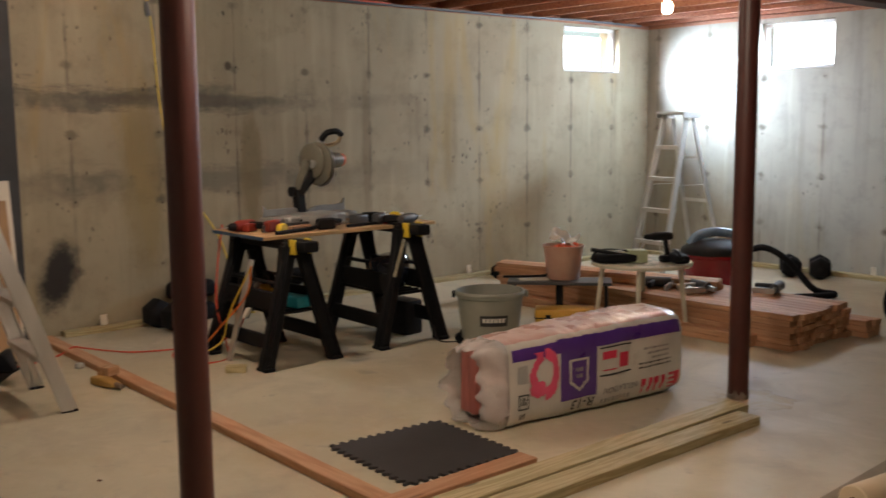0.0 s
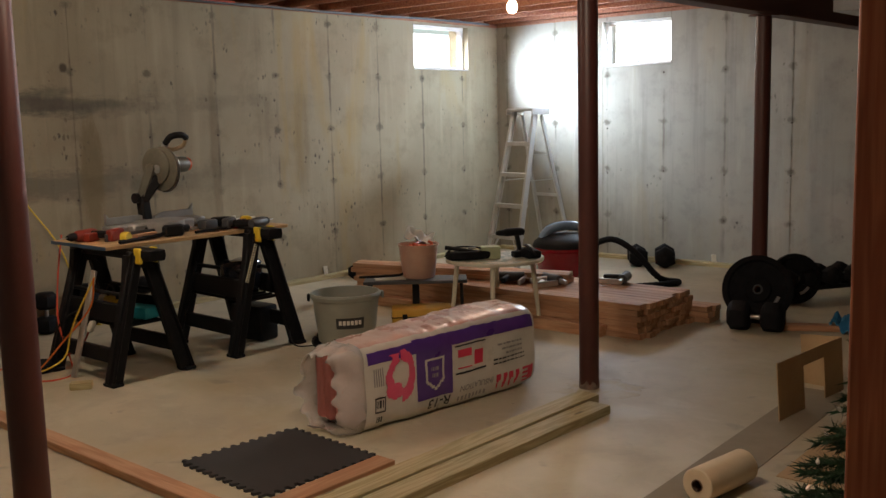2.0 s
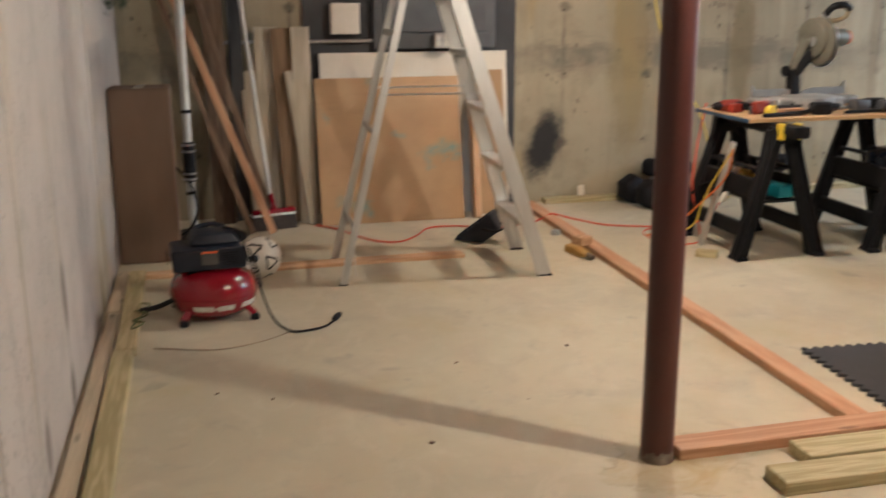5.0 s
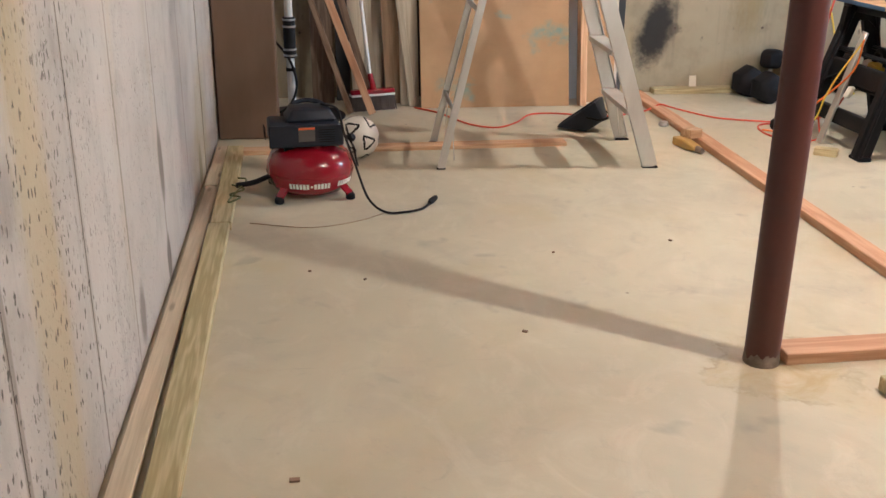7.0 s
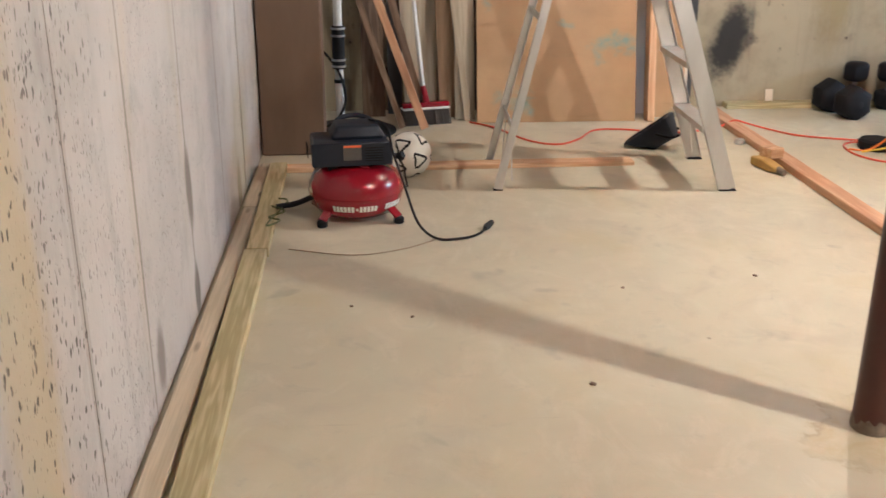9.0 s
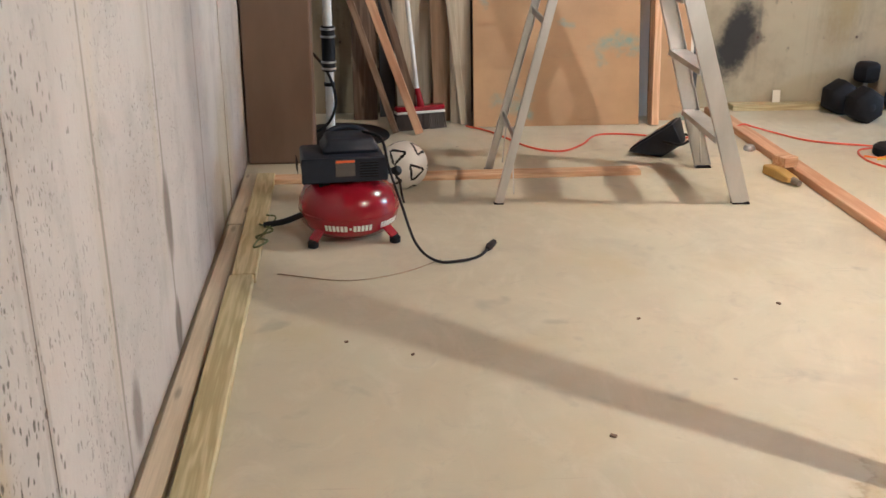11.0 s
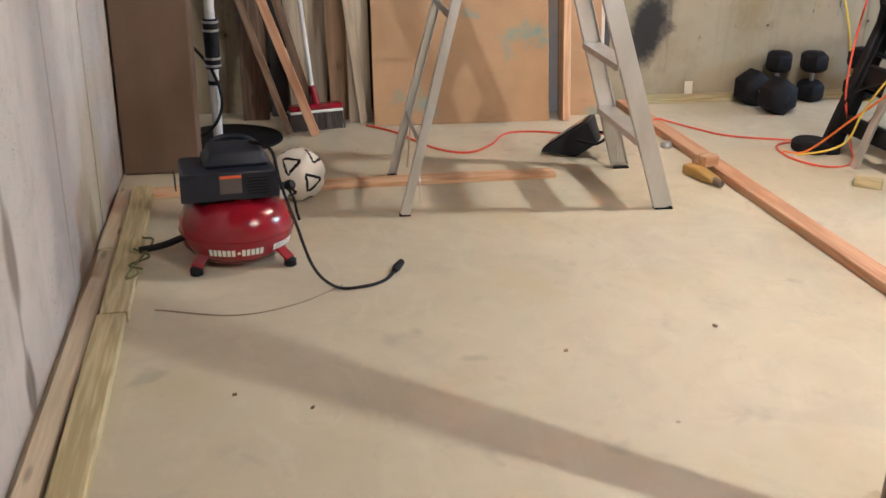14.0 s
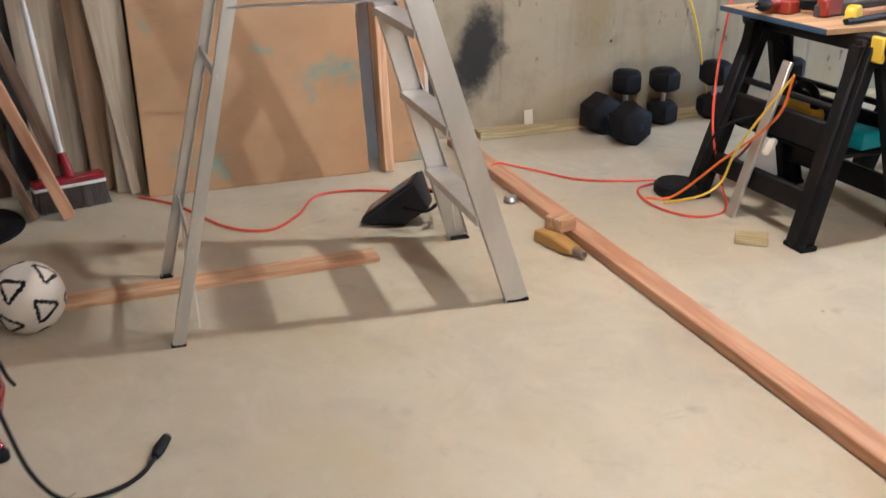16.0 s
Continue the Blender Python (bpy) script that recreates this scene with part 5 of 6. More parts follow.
solid("pry_bar", tube(spline([(-0.16, 0, 0.012), (0.0, 0.0, 0.014), (0.14, 0.01, 0.02), (0.18, 0.02, 0.05)], 5), 0.009, 8), M_BLACK, pose(6.000, 5.325, 0.316, 0, 0, -45), "black pry bar lying on the bench", "pry bar")
case = thing("yellow_case", pose(6.020, 4.955, 0, 0, 0, -46), "yellow plastic tool case on the floor", "tool case")
part("shell", box(0.42, 0.20, 0.15, (0, 0, 0.075), 0.018, 2), surface("case_yellow", (0.62, 0.33, 0.03), (0.70, 0.40, 0.05), 0.45), case)
part("seam", box(0.424, 0.204, 0.008, (0, 0, 0.09), 0.002), M_BLACK, case)
for sx in (-1, 1):
    part("latch", box(0.035, 0.014, 0.05, (sx * 0.12, -0.104, 0.09), 0.004), M_BLACK, case)

# ---- stack of lumber ----
pile = solid("lumber_board", box(2.62, 0.086, 0.037, (0, 0, 0.0185), 0.003), M_PINE, pose(6.555, 4.81, 0, 0, 0, 90), "reddish pine framing stud in a stack", "lumber", "stacked lumber", smooth=False)


def stacked(x, y, layer, turn=0.0):
    copy_thing(pile, pose(x + random.uniform(-0.002, 0.002), y + random.uniform(-0.025, 0.025), 0.0385 * layer, 0, 0, 90 + turn + random.uniform(-0.15, 0.15)))


for layer in range(6):
    for col in range(8):
        if layer or col:
            stacked(6.555 + 0.0895 * col, 4.81, layer)
for layer in range(2):
    stacked(6.462, 5.055, layer, 0.3)
for layer in range(3):
    for col in range(2):
        stacked(7.272 + 0.088 * col, 4.68, layer)
short = solid("lumber_board", box(1.85, 0.086, 0.037, (0, 0, 0.0185), 0.003), M_PINE, pose(6.72, 5.24, 0.231, 0, 0, 103.5), "shorter reddish pine stud lying askew on the stack", "lumber", "stacked lumber", smooth=False)
for layer, dx, dy in ((6, 0.09, 0.02), (7, 0.0, -0.02), (7, 0.09, 0.03)):
    copy_thing(short, pose(6.72 + dx, 5.24 + dy, 0.0385 * layer, 0, 0, 103.2))
LT = 0.2315
hose = spline([(8.14, 4.87, 0.36), (8.17, 4.70, 0.40), (8.23, 4.53, 0.30), (8.35, 4.37, 0.08), (8.49, 4.26, 0.032), (8.31, 4.31, 0.032), (8.01, 4.49, 0.032), (7.79, 4.63, 0.032)], 14)
vac = thing("shop_vacuum", pose(8.06, 5.11, 0), "red and black wet-dry vacuum behind the lumber", "vacuum")
part("tank", lathe([(0.01, 0.04), (0.24, 0.04), (0.255, 0.06), (0.275, 0.30), (0.285, 0.31), (0.285, 0.33), (0.01, 0.33)], 40), M_RED, vac, "red plastic tank")
part("lid", lathe([(0.285, 0.33), (0.288, 0.34), (0.275, 0.375), (0.23, 0.41), (0.15, 0.44), (0.0, 0.45)], 40), M_BLACK, vac)
# bluish highlight of the black lid, put into the handle's colour
M_BLUE_SHEEN = surface("painted_blue_sheen", (0.16, 0.24, 0.36), (0.22, 0.32, 0.46), 0.25)
part("handle", tube(spline([(-0.16, 0.14, 0.40), (-0.11, 0.09, 0.48), (0.0, 0, 0.51), (0.12, -0.10, 0.48), (0.17, -0.15, 0.40)], 8), 0.04, 12), M_BLUE_SHEEN, vac, "carrying handle coloured like a bluish highlight on black")
for a in (45, 135, 225, 315):
    part("caster", lathe([(0.005, -0.015), (0.03, -0.015), (0.03, 0.015), (0.005, 0.015)], 16, pose(0.2 * math.cos(radians(a)), 0.2 * math.sin(radians(a)), 0.03, 90)), M_RUBBER, vac)
rings = tube(hose, [0.025 + 0.003 * (i % 2) for i in range(len(hose))], 12)
solid("vacuum_hose", rings, M_RUBBER, Matrix(), "black ribbed vacuum hose lying over the lumber", "hose")


def nail_gun(m, label, grip):
    gun = thing("nail_gun", m, label, "nail gun", "tools on the lumber")
    part("body", tube([(0, 0, 0.045), (0.20, 0, 0.045)], 0.036, 14), M_TOOLGREY, gun)
    part("grip", bar((0.12, 0, 0.045), (0.14, 0.16, 0.04), 0.035, 0.04, 0.008), grip, gun)
    part("magazine", bar((0.0, 0.02, 0.03), (0.02, 0.20, 0.03), 0.02, 0.04, 0.003), M_STEEL, gun)
    part("nose", bar((-0.08, 0, 0.04), (0.0, 0, 0.045), 0.025, 0.03, 0.003), M_STEEL, gun)
    return gun


nail_gun(pose(7.067, 3.964, LT, 0, 0, 20), "black nail gun lying on the lumber", M_BLACK)
nail_gun(pose(6.818, 4.643, LT, 0, 0, 120), "grey nail gun lying on the lumber", M_BLACK)
nail_gun(pose(6.809, 4.323, LT, 0, 0, 70), "white and silver nailer lying on the lumber", M_WHITE)
solid("caulk_tube", tube([(-0.14, 0, 0.025), (0.11, 0, 0.025), (0.13, 0, 0.025), (0.19, 0, 0.025)], [0.024, 0.024, 0.012, 0.004], 16), M_WHITE, pose(6.813, 4.483, LT, 0, 0, 35), "white caulk tube lying on the lumber", "tube")

# ---- compressor ----
comp = thing("air_compressor", pose(0.958, 5.065, 0, 0, 0, 7) @ Matrix.Scale(0.90, 4), "red pancake air compressor with a dark motor cover", "compressor")
tank = [(0.0, 0.012), (0.10, 0.013), (0.178, 0.030), (0.212, 0.070), (0.222, 0.120), (0.218, 0.170), (0.194, 0.220), (0.148, 0.250), (0.07, 0.264), (0.0, 0.266)]
part("tank", lathe(tank, 56), M_RED, comp, "glossy red round tank")
part("weld_band", lathe([(0.218, 0.116), (0.2240, 0.119), (0.2240, 0.127), (0.218, 0.130)], 56, cap=False), M_RED, comp)
for a in (-135, -45, 45, 135):
    ca, sa = math.cos(radians(a)), math.sin(radians(a))
    leg = part("leg", bar((0.18 * ca, 0.18 * sa, 0.085), (0.252 * ca, 0.252 * sa, 0.030), 0.05, 0.012, 0.003), M_RED, comp)
    part("rubber_foot", lathe([(0.018, 0), (0.024, 0.004), (0.024, 0.026), (0.016, 0.034)], 18, pose(0.252 * ca, 0.252 * sa, 0)), M_RUBBER, leg, "black rubber foot")
M_NAVY = surface("dark_blue_plastic", (0.010, 0.013, 0.022), (0.018, 0.022, 0.034), 0.5, 0, 14, 0.2, 0.1, Specular_IOR_Level=0.35)
part("motor_cover", box(0.35, 0.25, 0.108, (-0.025, 0.0, 0.325), 0.014, 2), M_NAVY, comp, "dusty dark blue plastic motor cover")
hood = box(0.25, 0.20, 0.07, (0.01, 0.03, 0.405), 0.022, 3)
for v in hood.verts:
    if v.co.z > 0.41:
        v.co.x = 0.01 + (v.co.x - 0.01) * 0.84
        v.co.y = 0.03 + (v.co.y - 0.03) * 0.88
part("hood", hood, M_NAVY, comp)
part("front_panel", box(0.37, 0.018, 0.110, (-0.025, -0.128, 0.325), 0.006), M_NAVY, comp)
for k in range(5):
    part("vent_slot", box(0.004, 0.10, 0.006, (-0.2215, 0.0, 0.300 + 0.012 * k), 0.0), M_BLACK, comp)
for k in range(6):
    part("vent_slot", box(0.08, 0.004, 0.005, (0.075, -0.1375, 0.295 + 0.012 * k), 0.0), M_BLACK, comp)
part("rating_label", box(0.082, 0.003, 0.072, (-0.025, -0.1378, 0.335), 0.0005), surface("worn_label", (0.07, 0.065, 0.06), (0.11, 0.10, 0.09), 0.5), comp, "worn grey rating label")
part("label_stripe", box(0.080, 0.002, 0.010, (-0.025, -0.1397, 0.364), 0.0), M_ORANGE_P, comp)
part("handle", tube(spline([(-0.08, 0.10, 0.37), (-0.07, 0.12, 0.43), (0.01, 0.13, 0.45), (0.09, 0.11, 0.43), (0.12, 0.08, 0.37)], 7), 0.012, 10), M_NAVY, comp)
part("bracket", box(0.05, 0.05, 0.05, (0.03, -0.09, 0.258), 0.008), M_RED, comp)
part("bracket", box(0.05, 0.05, 0.05, (-0.11, -0.07, 0.258), 0.008), M_BLACK, comp)
part("regulator", lathe([(0.012, 0), (0.022, 0.005), (0.022, 0.035), (0.015, 0.045)], 18, pose(0.19, -0.06, 0.28, 60, 0, 40)), M_BLACK, comp)
part("gauge", lathe([(0.0, 0), (0.02, 0), (0.02, 0.012), (0.0, 0.014)], 20, pose(0.17, -0.115, 0.275, 90, 0, 20)), M_STEEL, comp, "small steel gauge")


def on_tank(a0, a1, z0, z1):
    r = lambda z: 0.2235 - 1.3 * (z - 0.120) ** 2 if z >= 0.120 else 0.2235 - 4.4 * (z - 0.120) ** 2
    b = bmesh.new()
    n = 6
    rows = []
    for k in range(4):
        z = z0 + (z1 - z0) * k / 3
        rows.append([b.verts.new((r(z) * math.cos(radians(a0 + (a1 - a0) * i / n)), r(z) * math.sin(radians(a0 + (a1 - a0) * i / n)), z)) for i in range(n + 1)])
    for p, q in zip(rows, rows[1:]):
        for i in range(n):
            b.faces.new((p[i], p[i + 1], q[i + 1], q[i]))
    return b


for i in range(6):
    part("white_mark", on_tank(-125 + 4.6 * i, -121.6 + 4.6 * i, 0.072, 0.100), M_WHITE, comp)
part("white_mark", on_tank(-96.5, -93.6, 0.080, 0.092), M_WHITE, comp)
for i in range(5):
    part("white_mark", on_tank(-92 + 4.6 * i, -88.6 + 4.6 * i, 0.072, 0.100), M_WHITE, comp)
for i in range(7):
    part("white_mark", on_tank(-58 + 4.4 * i, -54.4 + 4.4 * i, 0.072, 0.100), M_WHITE, comp)
cord = spline([(1.02, 5.12, 0.40), (1.09, 5.00, 0.40), (1.115, 4.92, 0.31), (1.16, 4.85, 0.18), (1.21, 4.77, 0.05), (1.28, 4.69, 0.010), (1.375, 4.69, 0.008), (1.445, 4.73, 0.008), (1.49, 4.80, 0.010)], 10)
cable = thing("power_cord", Matrix(), "black power cord trailing from the compressor", "cord")
part("cable", tube(cord, 0.0055, 8), M_BLACK, cable)
part("plug", tube([(1.485, 4.79, 0.013), (1.495, 4.81, 0.015), (1.520, 4.86, 0.015)], [0.010, 0.015, 0.012], 10), M_BLACK, cable, "black moulded plug")
solid("air_hose", tube(spline([(1.09, 5.02, 0.29), (1.13, 5.01, 0.27), (1.16, 5.02, 0.22), (1.17, 5.05, 0.16), (1.18, 5.09, 0.11)], 8), 0.005, 8), M_BLACK, Matrix(), "black rubber air hose hanging at the compressor", "hose")
solid("gun_handle", tube(spline([(0.62, 5.02, 0.05), (0.70, 5.03, 0.06), (0.78, 5.0, 0.10)], 5), 0.012, 8), M_BLACK, Matrix(), "black tool handle resting on the wall plate", "handle")
M_WIRE = surface("thin_wire", (0.30, 0.24, 0.17), (0.36, 0.29, 0.2), 0.6)
solid("thin_wire", tube(spline([(0.70, 4.62, 0.003), (0.95, 4.54, 0.003), (1.15, 4.60, 0.003), (1.30, 4.72, 0.003)], 8), 0.0022, 6), M_WIRE, Matrix(), "thin dusty wire lying on the concrete", "wire")
solid("green_twine", tube(spline([(0.60, 5.05, 0.045), (0.66, 4.96, 0.05), (0.60, 4.90, 0.045), (0.65, 4.84, 0.05), (0.60, 4.80, 0.045), (0.66, 5.10, 0.048), (0.62, 5.16, 0.045)], 8), 0.004, 6), surface("green_twine", (0.10, 0.12, 0.05), (0.14, 0.16, 0.07), 0.8), Matrix(), "tangled green twine on the wall plate", "twine")

# ---- football ----
def football():
    r = 0.110
    b = bmesh.new()
    bmesh.ops.create_icosphere(b, subdivisions=5, radius=r)
    ico = bmesh.new()
    bmesh.ops.create_icosphere(ico, subdivisions=1, radius=1)
    tips = [v.co.normalized() for v in ico.verts]
    ico.free()
    for f in b.faces:
        c = f.calc_center_median().normalized()
        d = min(tips, key=lambda t: (t - c).length)
        ring = math.acos(max(-1, min(1, c.dot(d))))
        e1 = d.cross(Vector((0.3, 0.5, 0.8))).normalized()
        ang = math.atan2((c - d).dot(d.cross(e1)), (c - d).dot(e1))
        side = math.cos(((ang % (2 * math.pi / 3)) - math.pi / 3))
        f.material_index = 1 if 0.165 < ring * side < 0.27 and ring < 0.42 else 0
    return solid("football", b, [surface("ball_white", (0.66, 0.62, 0.54), (0.76, 0.72, 0.64), 0.45, 0, 8, 0.25), M_BLACK], pose(1.207, 5.636, r, 20, 35, 10), "scuffed white football with black pentagon outlines", "ball")


football()

# ---- sump in the corner ----
sump = thing("sump_pit", pose(0.905, 6.62, 0), "dark round sump pit cover with a white pipe", "sump pit")
part("cover", lathe([(0.0, 0.016), (0.25, 0.014), (0.27, 0.008), (0.272, 0.0)], 40), M_BLACK, sump, "black plastic cover")
M_PVC = surface("white_pipe", (0.60, 0.60, 0.58), (0.70, 0.70, 0.68), 0.35)
part("pipe", tube([(-0.05, 0.0, 0.01), (-0.05, 0.0, 1.62)], 0.024, 18), M_PVC, sump)
part("pipe", tube([(-0.05, 0.0, 1.60), (-0.06, 0.30, 2.30)], 0.024, 18), M_PVC, sump)
valve = part("check_valve", tube([(-0.05, 0, 0.36), (-0.05, 0, 0.60)], 0.036, 20), M_BLACK, sump, "black rubber check valve")
for z in (0.375, 0.41, 0.545, 0.585):
    part("clamp", lathe([(0.037, -0.006), (0.040, -0.005), (0.040, 0.005), (0.037, 0.006)], 20, pose(-0.05, 0, z), cap=False), M_STEEL, valve, "steel hose clamp")
part("coupling", tube([(-0.05, 0, 0.775), (-0.05, 0, 0.795)], 0.032, 18), M_BLACK, sump)
part("coupling", tube([(-0.05, 0, 0.28), (-0.05, 0, 0.30)], 0.030, 18), M_BLACK, sump)
part("lead", tube(spline([(-0.30, 0.30, 0.62), (-0.20, 0.15, 0.50), (-0.06, -0.02, 0.36), (-0.02, -0.03, 0.18), (-0.10, -0.05, 0.05), (-0.26, -0.05, 0.03)], 8), 0.008, 8), M_BLACK, sump, "black pump lead")

# ---- boards, poles and broom leaning in the corner ----
def stick(name, p, q, w, d, material, label, category, group=""):
    """A straight timber from foot p to top q, grain along it."""
    p, q = Vector(p), Vector(q)
    x = (q - p).normalized()
    side = Vector((0, 1, 0)).cross(x).normalized()
    m = Matrix((x, side.cross(x) * -1, side)).transposed().to_4x4()
    y = Vector((0, 1, 0))
    y = (y - x * y.dot(x)).normalized()
    m = Matrix((x, y, x.cross(y))).transposed().to_4x4()
    m.translation = p + Vector((0, 0, 0.5 * w * abs(x.x)))
    return solid(name, box((q - p).length, d, w, ((q - p).length / 2, 0, 0), 0.002), material, m, label, category, group, smooth=False)


G = "timber leaning in the corner"
stick("pole", (1.212, 6.65, 0), (0.526, 7.037, 2.05), 0.036, 0.036, M_OLDWOOD, "thin brown timber batten leaning on the wall", "batten", G)
stick("pole", (1.342, 6.613, 0), (0.589, 7.027, 2.05), 0.046, 0.036, M_PINE, "reddish timber batten leaning across another", "batten", G)
stick("pole", (1.36, 6.8, 0), (0.805, 7.08, 1.95), 0.045, 0.036, M_OLDWOOD, "brown timber batten leaning on the wall", "batten", G)
stick("plank", (1.30, 6.97, 0), (1.26, 7.11, 0.98), 0.12, 0.02, M_GREYWOOD, "short pale weathered plank leaning on the wall", "plank", G)
stick("plank", (1.36, 7.00, 0), (1.37, 7.12, 1.26), 0.15, 0.02, M_GREYWOOD, "pale weathered plank leaning on the wall", "plank", G)
stick("plank", (1.53, 6.93, 0), (1.48, 7.08, 1.25), 0.16, 0.02, M_BROWNBOARD, "dark brown board leaning on the wall", "plank", G)
stick("plank", (1.60, 6.88, 0), (1.59, 7.06, 1.26), 0.12, 0.02, M_GREYWOOD, "pale grey plank leaning on the wall", "plank", G)
stick("batten", (1.615, 6.84, 0), (1.50, 7.02, 0.98), 0.042, 0.02, M_GREYWOOD, "pale grey batten leaning on the planks", "batten", G)
stick("plank", (1.05, 6.99, 0), (1.04, 7.10, 1.55), 0.14, 0.02, M_OLDWOOD, "tall dark plank leaning on the wall", "plank", G)
solid("dark_sheet", box(0.09, 0.02, 1.9, (0, 0, 0.95), 0.002), M_DARKBOARD, pose(1.18, 7.06, 0, -2.2), "narrow dark board leaning on the wall", "board", smooth=False)
broom = thing("push_broom", pose(1.352, 6.765, 0, 0, 0, 15), "push broom with a red head and dark bristles", "broom")
part("handle", tube([(0.0, 0.02, 0.14), (-0.05, 0.36, 1.55)], 0.012, 14), M_PVC, broom, "pale metal handle")
part("socket", tube([(0.01, 0.0, 0.12), (0.0, 0.04, 0.22)], [0.022, 0.016], 14), M_RED, broom)
part("head", box(0.29, 0.06, 0.032, (0, 0, 0.118), 0.008), M_RED, broom, "red plastic head")
part("white_band", box(0.288, 0.062, 0.014, (0, 0, 0.098), 0.003), M_WHITE, broom)
M_BRISTLE = surface("dusty_bristles", (0.055, 0.043, 0.037), (0.09, 0.072, 0.062), 0.9)
br = bmesh.new()
for i in range(34):
    for j in range(5):
        x0, y0 = -0.138 + 0.0083 * i, -0.022 + 0.011 * j
        bar((x0, y0, 0.095), (x0 * 1.05 + random.uniform(-.004, .004), y0 * 1.5 - 0.01, 0.002), 0.006, 0.006, bm=br)
tagged(part("bristles", br, M_BRISTLE, broom, "dusty brown bristles", smooth=False), kind="stuff")

# ---- electrical board on the wall ----
panel = thing("breaker_panel", pose(2.50, 7.115, 0), "grey metal breaker panel mounted on the wall", "breaker panel")
part("box", box(0.84, 0.07, 0.98, (0.0, 0, 1.60), 0.008), M_GREYPAINT, panel)
part("door", box(0.70, 0.012, 0.80, (0.0, -0.042, 1.62), 0.004), M_GREYPAINT, panel)
part("paper_label", box(0.11, 0.002, 0.12, (-0.24, -0.05, 1.66), 0), M_PAPER, panel, "white paper label")
part("dial", lathe([(0.0, 0), (0.065, 0), (0.07, 0.012), (0.06, 0.05), (0.0, 0.056)], 28, pose(0.29, -0.045, 1.60, 90)), M_GREYPAINT, panel, "round meter")
part("sticker", box(0.08, 0.002, 0.05, (0.29, -0.0495, 1.72), 0), M_PALEGREEN, panel, "green sticker")
part("lower_cover", box(0.78, 0.010, 0.10, (0.0, -0.041, 1.16), 0.004), M_GREYPAINT, panel)


def wall_box(m, w, h, label, material, plates):
    t = thing("outlet_box", m, label, "outlet box")
    part("box", box(w, 0.05, h, (0, 0, h / 2), 0.004), material, t)
    for k in range(plates):
        x = (k - (plates - 1) / 2) * w / max(1, plates)
        part("socket", box(0.03, 0.006, 0.032, (x, -0.028, h * 0.32), 0.004), M_WHITE, t)
        part("socket", box(0.03, 0.006, 0.032, (x, -0.028, h * 0.70), 0.004), M_WHITE, t)
    return t


wall_box(pose(2.53, 7.03, 1.115), 0.11, 0.10, "small steel outlet box on the panel", M_STEEL, 2)
wall_box(pose(1.895, 7.105, 1.21), 0.19, 0.20, "square white utility box on the dark board", M_PAPER, 0)
conduit = bmesh.new()
tube([(1.05, 7.115, 1.165), (2.08, 7.115, 1.165)], 0.011, 12, bm=conduit)
solid("conduit", conduit, M_STEEL, Matrix(), "thin steel conduit running along the wall", "conduit")
for k, (x, z0) in enumerate(((1.86, 1.43), (1.95, 1.43), (2.62, 2.1))):
    solid("wall_cable", tube(spline([(x, 7.11, z0), (x + 0.02, 7.10, z0 + 0.25), (x - 0.03, 7.11, z0 + 0.6), (x, 7.12, 2.36)][: 4 if z0 < 2 else 2], 8), 0.008, 8), M_BLACK, Matrix(), "black cable clipped to the backing board", "cable", "cables above the panel")

# ---- work lamp, brush and litter on the floor ----
lamp = thing("work_light", pose(2.55, 6.12, 0, 0, 0, -30), "dark halogen work light tipped on its back", "work light")
FACE = pose(0, 0, 0.085, 0, -38, 0)
shell = bmesh.new()
front = [shell.verts.new(FACE @ Vector((x, y, 0.05))) for x, y in ((-0.14, -0.095), (0.14, -0.095), (0.14, 0.095), (-0.14, 0.095))]
rear = [shell.verts.new(FACE @ Vector((x, y, -0.07))) for x, y in ((-0.02, -0.05), (0.11, -0.05), (0.11, 0.05), (-0.02, 0.05))]
shell.faces.new(front)
shell.faces.new(rear[::-1])
for k in range(4):
    shell.faces.new((front[k], rear[k], rear[(k + 1) % 4], front[(k + 1) % 4]))
low = min(v.co.z for v in shell.verts)
bmesh.ops.translate(shell, vec=(0, 0, -low), verts=shell.verts)
bmesh.ops.recalc_face_normals(shell, faces=shell.faces)
bmesh.ops.bevel(shell, geom=shell.edges[:], offset=0.010, segments=2, profile=0.5, affect="EDGES")
part("housing", shell, M_NAVY, lamp)
FACE = pose(0, 0, -low) @ FACE
part("bezel", box(0.25, 0.16, 0.008, (0, 0, 0.052), 0.003, m=FACE), M_BLACK, lamp)
part("glass", box(0.215, 0.125, 0.004, (0, 0, 0.0572), 0.001, m=FACE), surface("dark_glass", (0.012, 0.022, 0.045), (0.02, 0.035, 0.065), 0.08), lamp, "dark glass front")
part("bracket", tube([FACE @ Vector(p) for p in spline([(0.05, -0.10, 0.0), (0.12, -0.11, -0.06), (0.16, 0.0, -0.07), (0.12, 0.11, -0.06), (0.05, 0.10, 0.0)], 6)], 0.007, 8), M_BLACK, lamp)
brush = thing("wood_handled_brush", pose(3.012, 5.642, 0, 0, 0, -78), "worn brush with a yellow-brown wooden handle", "brush")
part("handle", prism([(-0.12, 0.0), (0.02, 0.0), (0.09, 0.012), (0.09, 0.034), (-0.02, 0.05), (-0.12, 0.045)], 0.06, bevel=0.006), surface("ochre_wood", (0.42, 0.25, 0.06), (0.52, 0.32, 0.09), 0.6), brush)
part("neck", tube([(0.085, 0, 0.022), (0.135, 0, 0.02)], [0.018, 0.014], 12), M_CHIP, brush)
